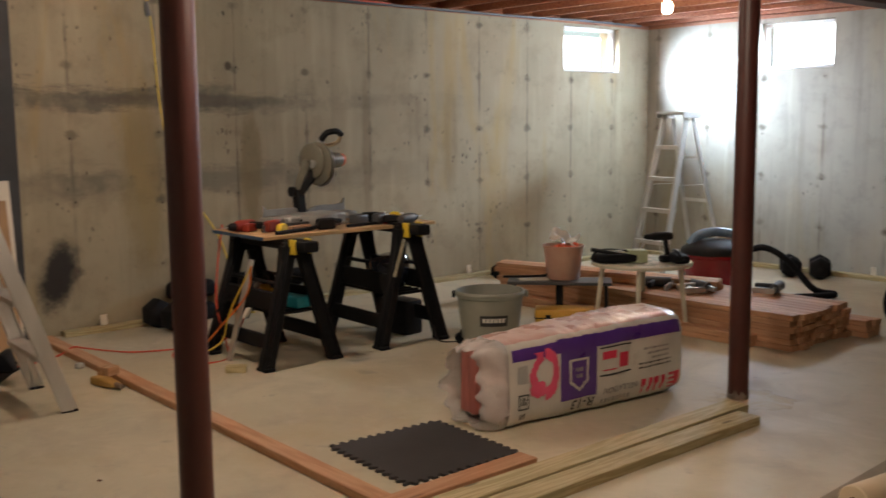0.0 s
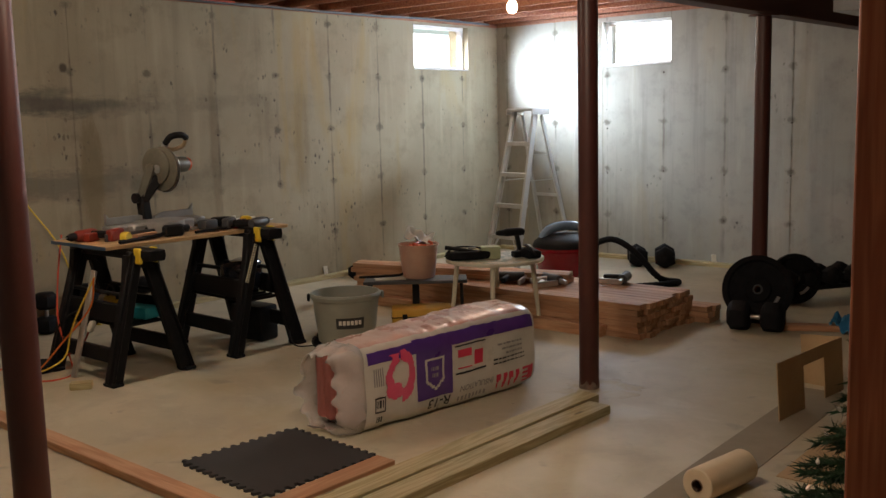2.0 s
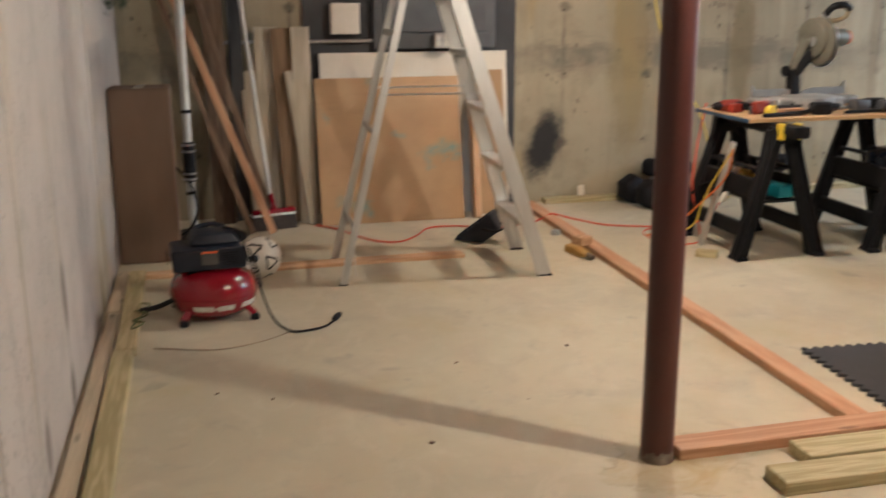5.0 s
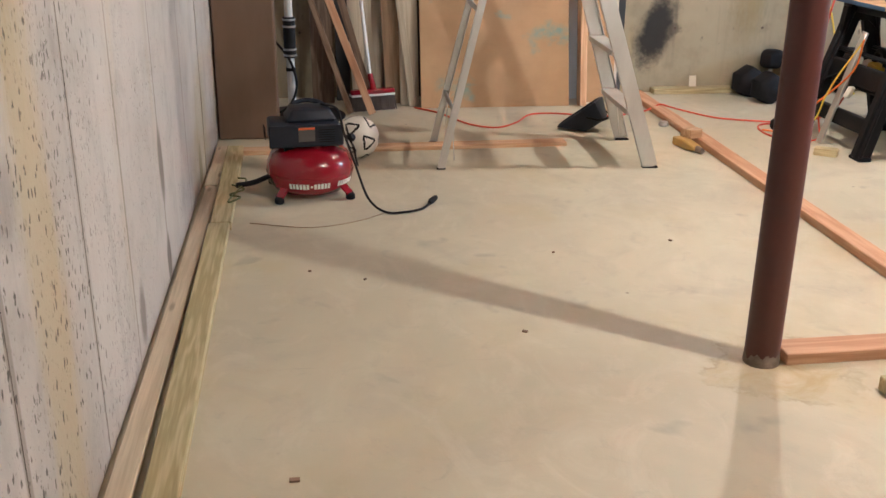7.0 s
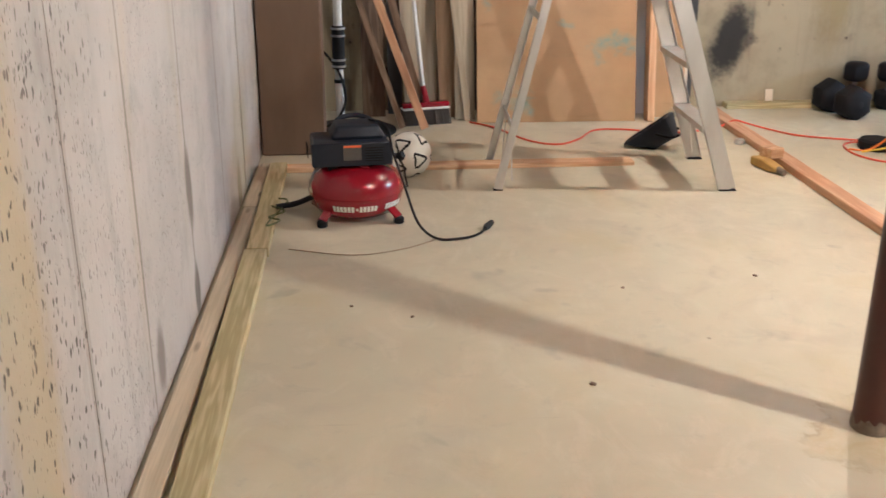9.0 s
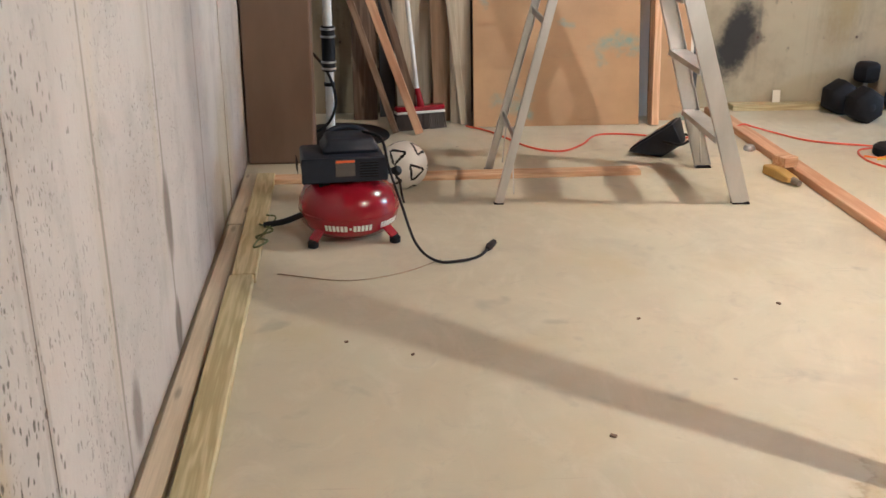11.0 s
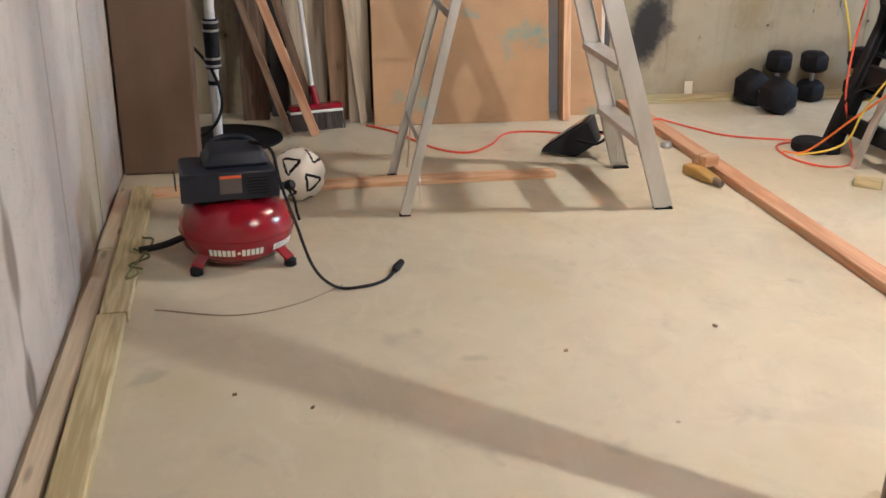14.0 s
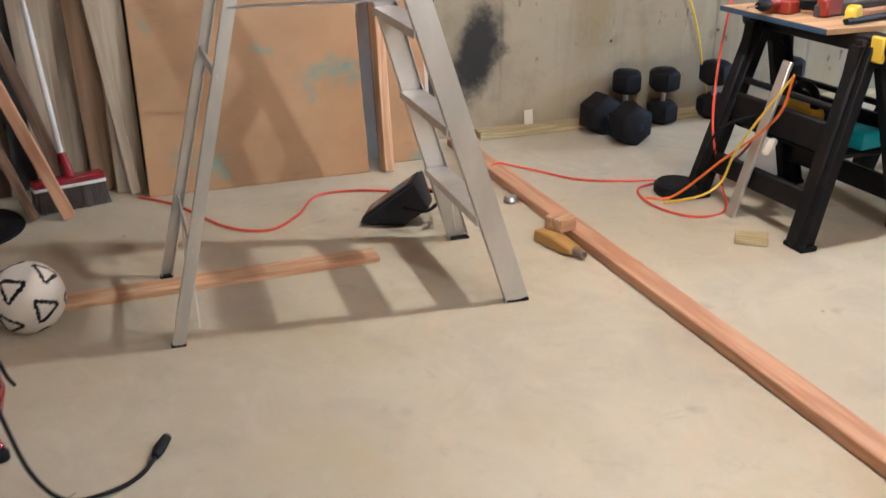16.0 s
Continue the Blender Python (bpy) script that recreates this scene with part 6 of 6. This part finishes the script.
solid("wood_block", box(0.085, 0.085, 0.05, (0, 0, 0.025), 0.003), M_PINE_PALE, pose(3.055, 5.725, 0.046, 0, 0, 20), "pale pine block resting on the brush", "block", smooth=False)
solid("foil_scrap", lathe([(0.0, 0.0), (0.028, 0.0), (0.032, 0.012), (0.024, 0.03), (0.0, 0.028)], 9), M_STEEL, pose(3.057, 6.17, 0), "small bright metal cap on the floor", "cap")
solid("wood_block", box(0.12, 0.06, 0.042, (0, 0, 0.021), 0.004), M_TREATED, pose(3.705, 5.44, 0, 0, 0, -38), "greenish treated timber offcut on concrete", "block", smooth=False)
for x, y, w in ((1.64, 3.452, 0.018), (0.91, 2.69, 0.026), (2.408, 4.234, 0.016), (1.9, 4.15, 0.012), (1.15, 3.95, 0.012), (0.95, 4.05, 0.012)):
    solid("floor_chip", box(w, w * 0.6, 0.006, (0, 0, 0.003), 0.001), M_OLDWOOD, pose(x, y, 0, 0, 0, 200 * x), "tiny dark wood chip on the concrete", "chip", "chips on the floor")
solid("paper_shim", box(0.05, 0.004, 0.075, (0, 0, 0.0375), 0.001), M_PAPER, pose(3.598, 7.135, 0.038, -8), "white paper shim standing on the plate", "paper", "shims on the plates")
solid("paper_shim", box(0.05, 0.004, 0.075, (0, 0, 0.0375), 0.001), M_PAPER, pose(7.10, 7.135, 0.038, -8), "white paper shim standing on the plate", "paper", "shims on the plates")
solid("paper_shim", box(0.05, 0.004, 0.075, (0, 0, 0.0375), 0.001), M_PAPER, pose(9.62, 4.48, 0.038, -8, 0, 90), "white paper shim standing on the plate", "paper", "shims on the plates")

# ---- cords ----
def floor_cord(name, pts, r, material, label):
    return solid(name, tube(spline(pts, 10), r, 8), material, Matrix(), label, "cord", "extension cords")


Z = 0.006
floor_cord("extension_cord", [(1.62, 6.78, Z), (1.75, 6.62, Z), (1.90, 6.30, Z), (2.05, 6.20, Z), (2.19, 6.32, Z), (2.32, 6.52, Z), (2.50, 6.53, Z), (2.75, 6.43, Z), (3.02, 6.52, Z), (3.12, 6.55, 0.03), (3.17, 6.56, 0.045), (3.23, 6.55, 0.03), (3.34, 6.50, Z), (3.45, 6.33, Z), (3.65, 6.23, Z), (3.90, 6.17, Z), (4.05, 6.05, 0.10), (4.02, 5.80, 0.35)], 0.0055, M_REDCORD, "red extension cord snaking over the floor")
floor_cord("extension_cord", [(3.92, 6.16, Z), (3.65, 6.13, Z), (3.58, 5.92, Z), (3.66, 5.74, Z), (3.82, 5.76, Z), (3.88, 5.88, 0.08), (3.86, 5.95, 0.30), (3.93, 6.05, 0.55), (4.0, 6.10, 0.80)], 0.0055, M_REDCORD, "red extension cord looping up to the work top")
floor_cord("extension_cord", [(3.60, 6.00, Z), (3.70, 5.95, 0.02), (3.80, 5.80, 0.20), (3.88, 5.60, 0.42), (3.87, 5.52, 0.60)], 0.0055, M_ORANGE, "orange extension cord under the saw horse")
floor_cord("extension_cord", [(3.62, 5.90, Z + 0.01), (3.72, 5.80, Z + 0.06), (3.80, 5.78, 0.12), (3.82, 5.74, 0.25), (3.83, 5.66, 0.38), (3.88, 5.53, 0.60)], 0.005, M_YELLOWCORD, "yellow cord looped at the saw horse")
floor_cord("extension_cord", [(3.84, 6.02, 0.02), (3.80, 5.92, 0.16), (3.86, 5.88, 0.32), (4.0, 5.7, 0.42)], 0.006, M_BLACK, "black cord at the saw horse")
floor_cord("yellow_lead", [(3.98, 7.06, 2.40), (4.04, 7.10, 2.1), (4.10, 7.12, 1.45), (4.24, 7.10, 1.0), (4.50, 7.08, 0.58), (4.64, 7.05, 0.06), (4.70, 6.95, Z)], 0.006, M_YELLOWCORD, "yellow cord hanging from the joists")
solid("cord_connector", tube([(3.985, 7.055, 2.30), (4.0, 7.06, 2.20)], [0.014, 0.018], 10), M_GREYPAINT, Matrix(), "grey plug connector on the yellow cord", "connector")
solid("charger_puck", lathe([(0.0, 0.0), (0.085, 0.0), (0.095, 0.012), (0.095, 0.045), (0.08, 0.058), (0.0, 0.06)], 32), M_RUBBER, pose(3.76, 6.02, 0), "round black cord reel on the floor", "cord reel")
level = bar((3.80, 5.70, 0.004), (3.955, 5.66, 0.62), 0.016, 0.05, 0.003, hint=(0, 1, 0))
solid("metal_straightedge", level, M_ALU, Matrix(), "grey metal straightedge leaning on the saw horse", "straightedge")
solid("work_glove", box(0.06, 0.03, 0.07, (0, 0, 0.0), 0.012, 2), M_PAPER, pose(3.895, 5.63, 0.30, 20, 10, 40), "pale rag hanging on the straightedge", "rag")

# things on the trays of the saw horses
TRAY = 0.334
M_TEAL = surface("teal_plastic", (0.01, 0.16, 0.20), (0.02, 0.22, 0.27), 0.4)
solid("teal_box", box(0.12, 0.20, 0.07, (0, 0, 0.035), 0.012, 2), M_TEAL, pose(4.130, 5.470, TRAY, 0, 0, 10), "teal plastic sander on the tray", "sander")
jig = thing("jigsaw", pose(4.100, 5.710, TRAY, 0, 0, 80), "yellow and black jigsaw on the tray", "jigsaw")
part("body", box(0.22, 0.07, 0.08, (0, 0, 0.06), 0.02, 2), M_YELLOW, jig)
part("handle", tube(spline([(-0.08, 0, 0.09), (-0.06, 0, 0.16), (0.03, 0, 0.17), (0.09, 0, 0.11)], 6), 0.018, 10), M_BLACK, jig)
part("shoe", box(0.16, 0.08, 0.006, (0.02, 0, 0.004), 0.001), M_STEEL, jig)
solid("paper_wad", box(0.11, 0.09, 0.10, (0, 0, 0.05), 0.03, 3), M_WHITE, pose(4.160, 5.890, TRAY, 0, 0, 30), "white paper carton on the tray", "carton")
tool_bag(pose(4.910, 5.630, TRAY, 0, 0, 80), "black plastic bag of tools on the tray")
shiny = box(0.24, 0.20, 0.22, (0, 0, 0.11), 0.05, 3)
for v in shiny.verts:
    v.co += 0.02 * noise.noise_vector(v.co * 12)
    v.co.z = max(0.001, v.co.z)
solid("plastic_sack", shiny, surface("shiny_black_film", (0.010, 0.012, 0.018), (0.018, 0.022, 0.034), 0.12, 0, 8, 0.05, 0.5, 24), pose(4.930, 5.550, TRAY + 0.02, 0, 0, 15), "shiny dark plastic sack on the tray", "sack")
solid("tool_case", box(0.16, 0.30, 0.24, (0, 0, 0.12), 0.02, 2), M_BLACK, pose(5.110, 5.670, 0.0, 0, 0, 5), "black tool case standing under the work top", "tool case")
solid("drum_lead", tube(spline([(5.02, 4.95, 0.06), (4.98, 5.10, 0.05), (5.1, 5.3, 0.10), (5.2, 5.45, 0.18)], 8), 0.005, 6), M_BLACK, Matrix(), "thin black cable beside the drum", "cable")

# ---- dumbbells and weights ----
def dumbbell(m, s, label, group):
    d = thing("dumbbell", m, label, "dumbbell", group)
    for e in (-1, 1):
        r = 0.105 * s
        part("head", lathe([(r * 0.66, -0.074 * s), (r * 0.93, -0.055 * s), (r, -0.038 * s), (r, 0.038 * s), (r * 0.93, 0.055 * s), (r * 0.66, 0.074 * s)], 6, pose(e * 0.108 * s, 0, 0, 0, 90, 0)), M_RUBBER, d)
        part("end_ring", lathe([(0.016 * s, 0), (0.022 * s, 0.004 * s), (0.016 * s, 0.006 * s)], 16, pose(e * 0.180 * s, 0, 0, 0, 90 * e, 0)), M_BLACK, d, "small dark end ring")
    part("grip", tube([(-0.09 * s, 0, 0), (-0.04 * s, 0, 0), (0.04 * s, 0, 0), (0.09 * s, 0, 0)], [0.013 * s, 0.017 * s, 0.017 * s, 0.013 * s], 14), M_STEEL, d, "knurled steel grip")
    return d


R6 = 0.105 * 0.866
GN, GE = "dumbbells along the walls", "dumbbells along the walls"
dumbbell(pose(3.955, 6.88, R6 * 1.05, 0, 0, 100), 1.05, "large black hexagonal rubber dumbbell on the floor", GN)
dumbbell(pose(4.12, 7.06, 0.187 * 0.80, 0, 90, 0), 0.80, "black hexagonal dumbbell standing on end", GN)
dumbbell(pose(4.33, 7.03, 0.187 * 0.80, 0, 90, 10), 0.80, "black hexagonal dumbbell standing on end", GN)
dumbbell(pose(4.65, 7.03, 0.187 * 0.84, 0, 90, 20), 0.84, "black hexagonal dumbbell standing on end", GN)
dumbbell(pose(5.06, 6.95, 0.187 * 0.85, 0, 90, 40), 0.85, "black hexagonal dumbbell standing on end", GN)
dumbbell(pose(7.32, 6.92, R6 * 0.7, 0, 0, 20), 0.70, "black hexagonal dumbbell on the floor behind lumber", GN)
dumbbell(pose(9.34, 5.14, R6 * 0.95, 0, 0, 35), 0.95, "black hexagonal dumbbell at the end wall", GE)
dumbbell(pose(9.42, 4.89, R6 * 1.0, 0, 0, 30), 1.0, "large black hexagonal dumbbell at the end wall", GE)
dumbbell(pose(7.215, 3.03, R6 * 1.0, 0, 0, -76), 1.0, "large black dumbbell with a chrome grip", GE)


def weight_plate(m, r, label):
    p = thing("weight_plate", m, label, "weight plate", "weights by the post")
    part("disc", lathe([(0.026, -0.02), (r * 0.35, -0.022), (r * 0.40, -0.012), (r * 0.80, -0.012), (r * 0.86, -0.024), (r, -0.02), (r, 0.02), (r * 0.86, 0.024), (r * 0.80, 0.012), (r * 0.40, 0.012), (r * 0.35, 0.022), (0.026, 0.02), (0.026, -0.02)], 56, cap=False), M_RUBBER, p)
    part("bushing", lathe([(0.024, -0.024), (0.034, -0.024), (0.034, 0.024), (0.024, 0.024), (0.024, -0.024)], 24, cap=False), M_TOOLGREY, p, "dark steel centre bushing")
    for k in range(4):
        a = 25 + 13 * k
        mark = box(0.022, 0.032, 0.003, (0, 0, 0), 0.0005, m=pose(0, 0, 0, 0, 0, a) @ pose(r * 0.62, 0, 0.0145))
        part("raised_mark", mark, M_GREYINK, p)
    return p


weight_plate(pose(7.44, 3.118, 0.235) @ pose(0, 0, 0, 0, 0, -150) @ pose(0, 0, 0, 0, 80, 0), 0.235, "big black weight plate leaning upright")
weight_plate(pose(8.25, 3.175, 0.19) @ pose(0, 0, 0, 0, 0, -140) @ pose(0, 0, 0, 0, 86, 0), 0.19, "black weight plate standing on edge")
rack = thing("dumbbell_rack", pose(8.52, 3.022, 0, 0, 0, -32), "low black rack holding a row of dumbbells", "rack")
for sx in (-1, 1):
    part("leg", bar((sx * 0.45, -0.08, 0), (sx * 0.45, -0.02, 0.12), 0.04, 0.04, 0.004), M_BLACK, rack)
    part("leg", bar((sx * 0.45, 0.14, 0), (sx * 0.45, 0.08, 0.12), 0.04, 0.04, 0.004), M_BLACK, rack)
part("rail", box(1.0, 0.04, 0.03, (0, -0.03, 0.11), 0.004), M_BLACK, rack)
part("rail", box(1.0, 0.04, 0.03, (0, 0.10, 0.11), 0.004), M_BLACK, rack)
for k in range(5):
    w = Matrix.Translation((8.52, 3.022, 0)) @ pose(0, 0, 0, 0, 0, -32)
    dumbbell(w @ pose(-0.40 + 0.2 * k, 0.035, 0.125 + R6 * 0.75, 0, 0, 90), 0.75, "black hexagonal dumbbell on the low rack", "dumbbells on the rack")
tyre = lathe([(0.16, -0.05), (0.24, -0.06), (0.26, 0.0), (0.24, 0.06), (0.16, 0.05), (0.16, -0.05)], 40, pose(0, 0, 0.06), cap=False)
solid("rubber_ring", tyre, M_RUBBER, pose(9.23, 2.82, 0), "black rubber ring weight on the floor", "weight")
board(1.3, pose(7.32, 2.93, 0, 0, 0, -62), M_PINE, "reddish pine plank lying by the weights", name="loose_plank")
M_BLUECLOTH = surface("blue_cloth", (0.02, 0.16, 0.34), (0.05, 0.26, 0.46), 0.85, 0, 12, 0.2, 0.3)
cloth = bmesh.new()
bmesh.ops.create_grid(cloth, x_segments=30, y_segments=24, size=0.5)
for v in cloth.verts:
    a = v.co.copy()
    v.co.x, v.co.y = a.x * 0.46, a.y * 0.34
    edge = 1 - max(abs(a.x), abs(a.y)) * 1.9
    v.co.z = max(0.004, 0.05 + 0.10 * noise.noise(a * 5) + 0.05 * noise.noise(a * 13) + 0.05 * edge)
cl = solid("crumpled_towel", cloth, M_BLUECLOTH, pose(7.62, 2.43, 0.0, 0, 0, -30), "crumpled blue and white towel on the floor", "towel")
so = cl.modifiers.new("thickness", "SOLIDIFY")
so.thickness = 0.006

# ---- paper roll, cardboard and tree ----
roll = thing("paper_roll", pose(4.288, 1.993, 0.0, 0, 0, -8), "roll of cream paper lying on concrete", "paper roll")
part("paper", lathe([(0.024, 0.0), (0.062, 0.0), (0.066, 0.004), (0.066, 0.31), (0.062, 0.314), (0.024, 0.314), (0.024, 0.0)], 40, pose(0, 0, 0.066, 0, 90, 0), cap=False), surface("cream_paper", (0.66, 0.55, 0.38), (0.74, 0.63, 0.46), 0.7, 0, 6, 0.1, 0.05), roll)
part("core", lathe([(0.021, -0.003), (0.024, -0.003), (0.024, 0.317), (0.021, 0.317), (0.021, -0.003)], 28, pose(0, 0, 0.066, 0, 90, 0), cap=False), M_CARD, roll, "brown cardboard core")
flap = bmesh.new()
for x0, x1, z0, z1 in ((0, 0.27, 0, 0.28), (0.27, 0.50, 0.215, 0.28), (0.50, 0.72, 0, 0.28)):
    box(x1 - x0, 0.005, z1 - z0, ((x0 + x1) / 2, 0, (z0 + z1) / 2), bm=flap)
card = thing("cut_cardboard", pose(5.41, 2.133, 0, -4, 0, -4), "brown cardboard sheet with a cut-out standing upright", "cardboard")
part("sheet", flap, M_CARD_PALE, card, smooth=False)
part("return_flap", box(0.005, 0.22, 0.28, (0.72, 0.11, 0.14)), M_CARD_PALE, card, smooth=False)
# thin dark strip laid down as a painted band of shade on the floor
solid("floor_paper", box(2.4, 0.24, 0.003, (1.2, 0, 0.0015), 0.001), surface("floor_shade_tone", (0.25, 0.215, 0.155), (0.31, 0.27, 0.20), 0.75, 0, 4, 0.3), pose(3.65, 2.028, 0, 0, 0, 2.5), "thin dark strip standing for a band of shade on concrete", "paper", smooth=False)
solid("flat_cardboard", box(1.5, 0.55, 0.005, (0.75, 0, 0.0025), 0.001), M_CARD_PALE, pose(4.73, 1.59, 0, 0, 0, 2), "flattened cardboard sheet on the floor", "cardboard", smooth=False)

tree = thing("artificial_tree", pose(4.31, 1.21, 0), "small dark green artificial christmas tree with unlit lights", "tree")
part("trunk", tube([(0, 0, 0.05), (0, 0, 1.05)], [0.018, 0.008], 10), M_OLDWOOD, tree)
for a in (0, 90, 180, 270):
    part("stand_leg", bar((0, 0, 0.07), (0.2 * math.cos(radians(a)), 0.2 * math.sin(radians(a)), 0.01), 0.025, 0.012, 0.002), M_BLACK, tree)
M_NEEDLE = surface("green_needles", (0.014, 0.045, 0.02), (0.03, 0.08, 0.035), 0.6, 0, 12, 0.2, spread=0.2)
crown = bmesh.new()
for i in range(300):
    z = 0.10 + 0.96 * (i / 300)
    reach = 0.36 * (1.12 - z) + 0.03
    a = i * 2.39996 + random.uniform(-0.2, 0.2)
    ln = reach * random.uniform(0.75, 1.15)
    tip = Vector((ln * math.cos(a), ln * math.sin(a), z - 0.05 + 0.1 * random.random()))
    root = Vector((0, 0, z + 0.04))
    bar(root, tip, 0.006, 0.006, bm=crown)
    for k in range(28):
        p = root.lerp(tip, 0.15 + 0.85 * k / 27)
        for s in range(6):
            d = Vector((random.uniform(-1, 1), random.uniform(-1, 1), random.uniform(-0.7, 1))).normalized() * random.uniform(0.03, 0.05)
            q = p + d + (tip - root).normalized() * 0.02
            n = d.cross(tip - root).normalized() * 0.005
            vs = [crown.verts.new(c) for c in (p - n, p + n, q)]
            crown.faces.new(vs)
tagged(part("crown", crown, M_NEEDLE, tree, smooth=False), kind="stuff")
for i in range(26):
    z = 0.18 + 0.8 * i / 26
    a = i * 2.1
    r = (0.36 * (1.12 - z) + 0.03) * 1.02
    part("fairy_light", lathe([(0.0, 0), (0.006, 0.004), (0.007, 0.014), (0.0, 0.028)], 8), M_BAG, tree, at=pose(r * math.cos(a), r * math.sin(a), z, 40, 30, 20 * i))

stud = thing("framing_stud", pose(2.85, 0.932, 0, 0, 0, 19), "tall red-stained timber stud standing floor to ceiling", "stud")
part("stud", box(2.455, 0.09, 0.038, (1.23, 0, 0), 0.003), M_STUD, stud, at=pose(0, 0, 0.002, 0, -90, 0), smooth=False)
part("stud", box(2.455, 0.09, 0.038, (1.23, 0, 0), 0.003), M_STUD, stud, at=pose(0.04, -0.0, 0.002, 0, -90, 0), smooth=False)
part("stud", box(2.455, 0.09, 0.038, (1.23, 0, 0), 0.003), M_STUD, stud, at=pose(0.02, -0.0915, 0.002, 0, -90, 0), smooth=False)

# ---- lamps and fittings on the ceiling ----
M_GLOW = Nodes("lit_bulb")
M_GLOW.put(M_GLOW.bsdf.inputs["Emission Color"], (1.0, 0.80, 0.52, 1))
M_GLOW.put(M_GLOW.bsdf.inputs["Emission Strength"], 18.0)
M_GLOW = M_GLOW.done((0.9, 0.85, 0.75), 0.3)
# the fourth fixture only houses the added fill light, out of view
for bx, by, bz, watts in BULBS:
    f = thing("ceiling_bulb", pose(bx, by, bz), "bare lit light bulb in a white keyless socket", "light bulb", "bulbs under the joists")
    part("socket", lathe([(0.02, 0.055), (0.03, 0.06), (0.055, 0.11), (0.055, 0.12), (0.0, 0.12)], 24), M_WHITE, f)
    glass = part("bulb", lathe([(0.0, -0.06), (0.026, -0.053), (0.041, -0.028), (0.044, 0.0), (0.034, 0.028), (0.018, 0.048), (0.015, 0.06)], 24), M_GLOW, f, "glowing frosted bulb")
    glass.visible_shadow = False
    part("box", lathe([(0.0, 0.12), (0.06, 0.12), (0.06, max(0.15, TOP + 0.245 - bz)), (0.0, max(0.15, TOP + 0.245 - bz))], 8), M_STEEL, f)
solid("smoke_alarm", lathe([(0.0, -0.05), (0.10, -0.045), (0.13, -0.01), (0.13, 0.0), (0.0, 0.0)], 32), M_BLACK, pose(8.30, 4.63, TOP + 0.04), "round dark ceiling fitting under the joists", "ceiling fitting")
duct = box(0.9, 0.35, 0.338, (0, 0, 0.169), 0.004)
solid("duct_run", duct, M_STEEL, pose(8.5, 2.70, 2.12), "grey sheet metal duct hung beside the beam", "duct", smooth=False)
solid("sill_pipe", tube(spline([(4.6, 7.08, 2.435), (6.0, 7.09, 2.43), (7.6, 7.09, 2.43), (8.5, 7.06, 2.44), (9.5, 7.05, 2.435)], 8), 0.012, 8), M_GREYPAINT, Matrix(), "thin grey pipe along the top of the wall", "pipe")
solid("joist_wire", tube(spline([(5.2, 6.0, 2.45), (5.4, 6.5, 2.40), (5.55, 6.9, 2.42), (6.1, 7.0, 2.43)], 8), 0.006, 6), M_REDCORD, Matrix(), "orange wire stapled under the joists", "wire")
garland = thing("garland", pose(0.50, 6.55, 1.42), "short sprig of green artificial garland hung in the corner", "garland")
gb = bmesh.new()
for i in range(260):
    p = Vector((0.06 * math.sin(i * 0.7), -0.1 + 0.0008 * i, 0.05 * math.sin(i * 0.31) + 0.0006 * i))
    d = Vector((random.uniform(0, 1), random.uniform(-1, 1), random.uniform(-1, 0.6))).normalized() * random.uniform(0.04, 0.08)
    n = d.cross(Vector((0, 0.3, 1))).normalized() * 0.006
    gb.faces.new([gb.verts.new(c) for c in (p - n, p + n, p + d)])
tagged(part("needles", gb, M_NEEDLE, garland, smooth=False), kind="stuff")
part("wire", tube([(0, -0.1, 0), (0, 0.1, 0.15), (-0.04, 0.12, 0.25)], 0.004, 6), M_BLACK, garland)

# bright ground and sky outside the windows, far enough not to shade them
M_OUT = Nodes("bright_outdoors")
M_OUT.put(M_OUT.bsdf.inputs["Emission Color"], (0.93, 0.97, 1.0, 1))
M_OUT.put(M_OUT.bsdf.inputs["Emission Strength"], 5.0)
M_OUT = M_OUT.done((0.8, 0.8, 0.8), 0.9)
back = box(16, 0.02, 3.6, (14, 11.2, 1.0))
plain("backdrop_north", back, M_OUT, "overexposed daylight beyond the window", "backdrop")
plain("backdrop_east", box(0.02, 14, 3.6, (13.8, 4, 1.0)), M_OUT, "overexposed daylight beyond the window", "backdrop")

# ---- form ties cast into the walls ----
tie_mesh = finish(lathe([(0.0, -0.003), (0.006, -0.003), (0.009, 0.0), (0.008, 0.003), (0.0, 0.004)], 8), "form_tie", surface("rusty_tie", (0.06, 0.045, 0.035), (0.11, 0.08, 0.06), 0.8))
for base, spots in ((wall_north, [(x, Y1 - 0.003, z) for x in seams_n for z in (0.43, 0.90, 1.37, 1.87)]), (wall_east, [(X1 - 0.003, y, z) for y in seams_e for z in (0.42, 0.86, 1.32, 1.84)])):
    for x, y, z in spots:
        if X0 < x and y < Y1 and random.random() < 0.72:
            o = new("form_tie", tie_mesh)
            o.parent = base
            o.matrix_basis = pose(x + random.uniform(-0.012, 0.012) * (base == wall_north), y, z + random.uniform(-0.02, 0.02), 90 if base == wall_north else 0, 0 if base == wall_north else 90, 0)
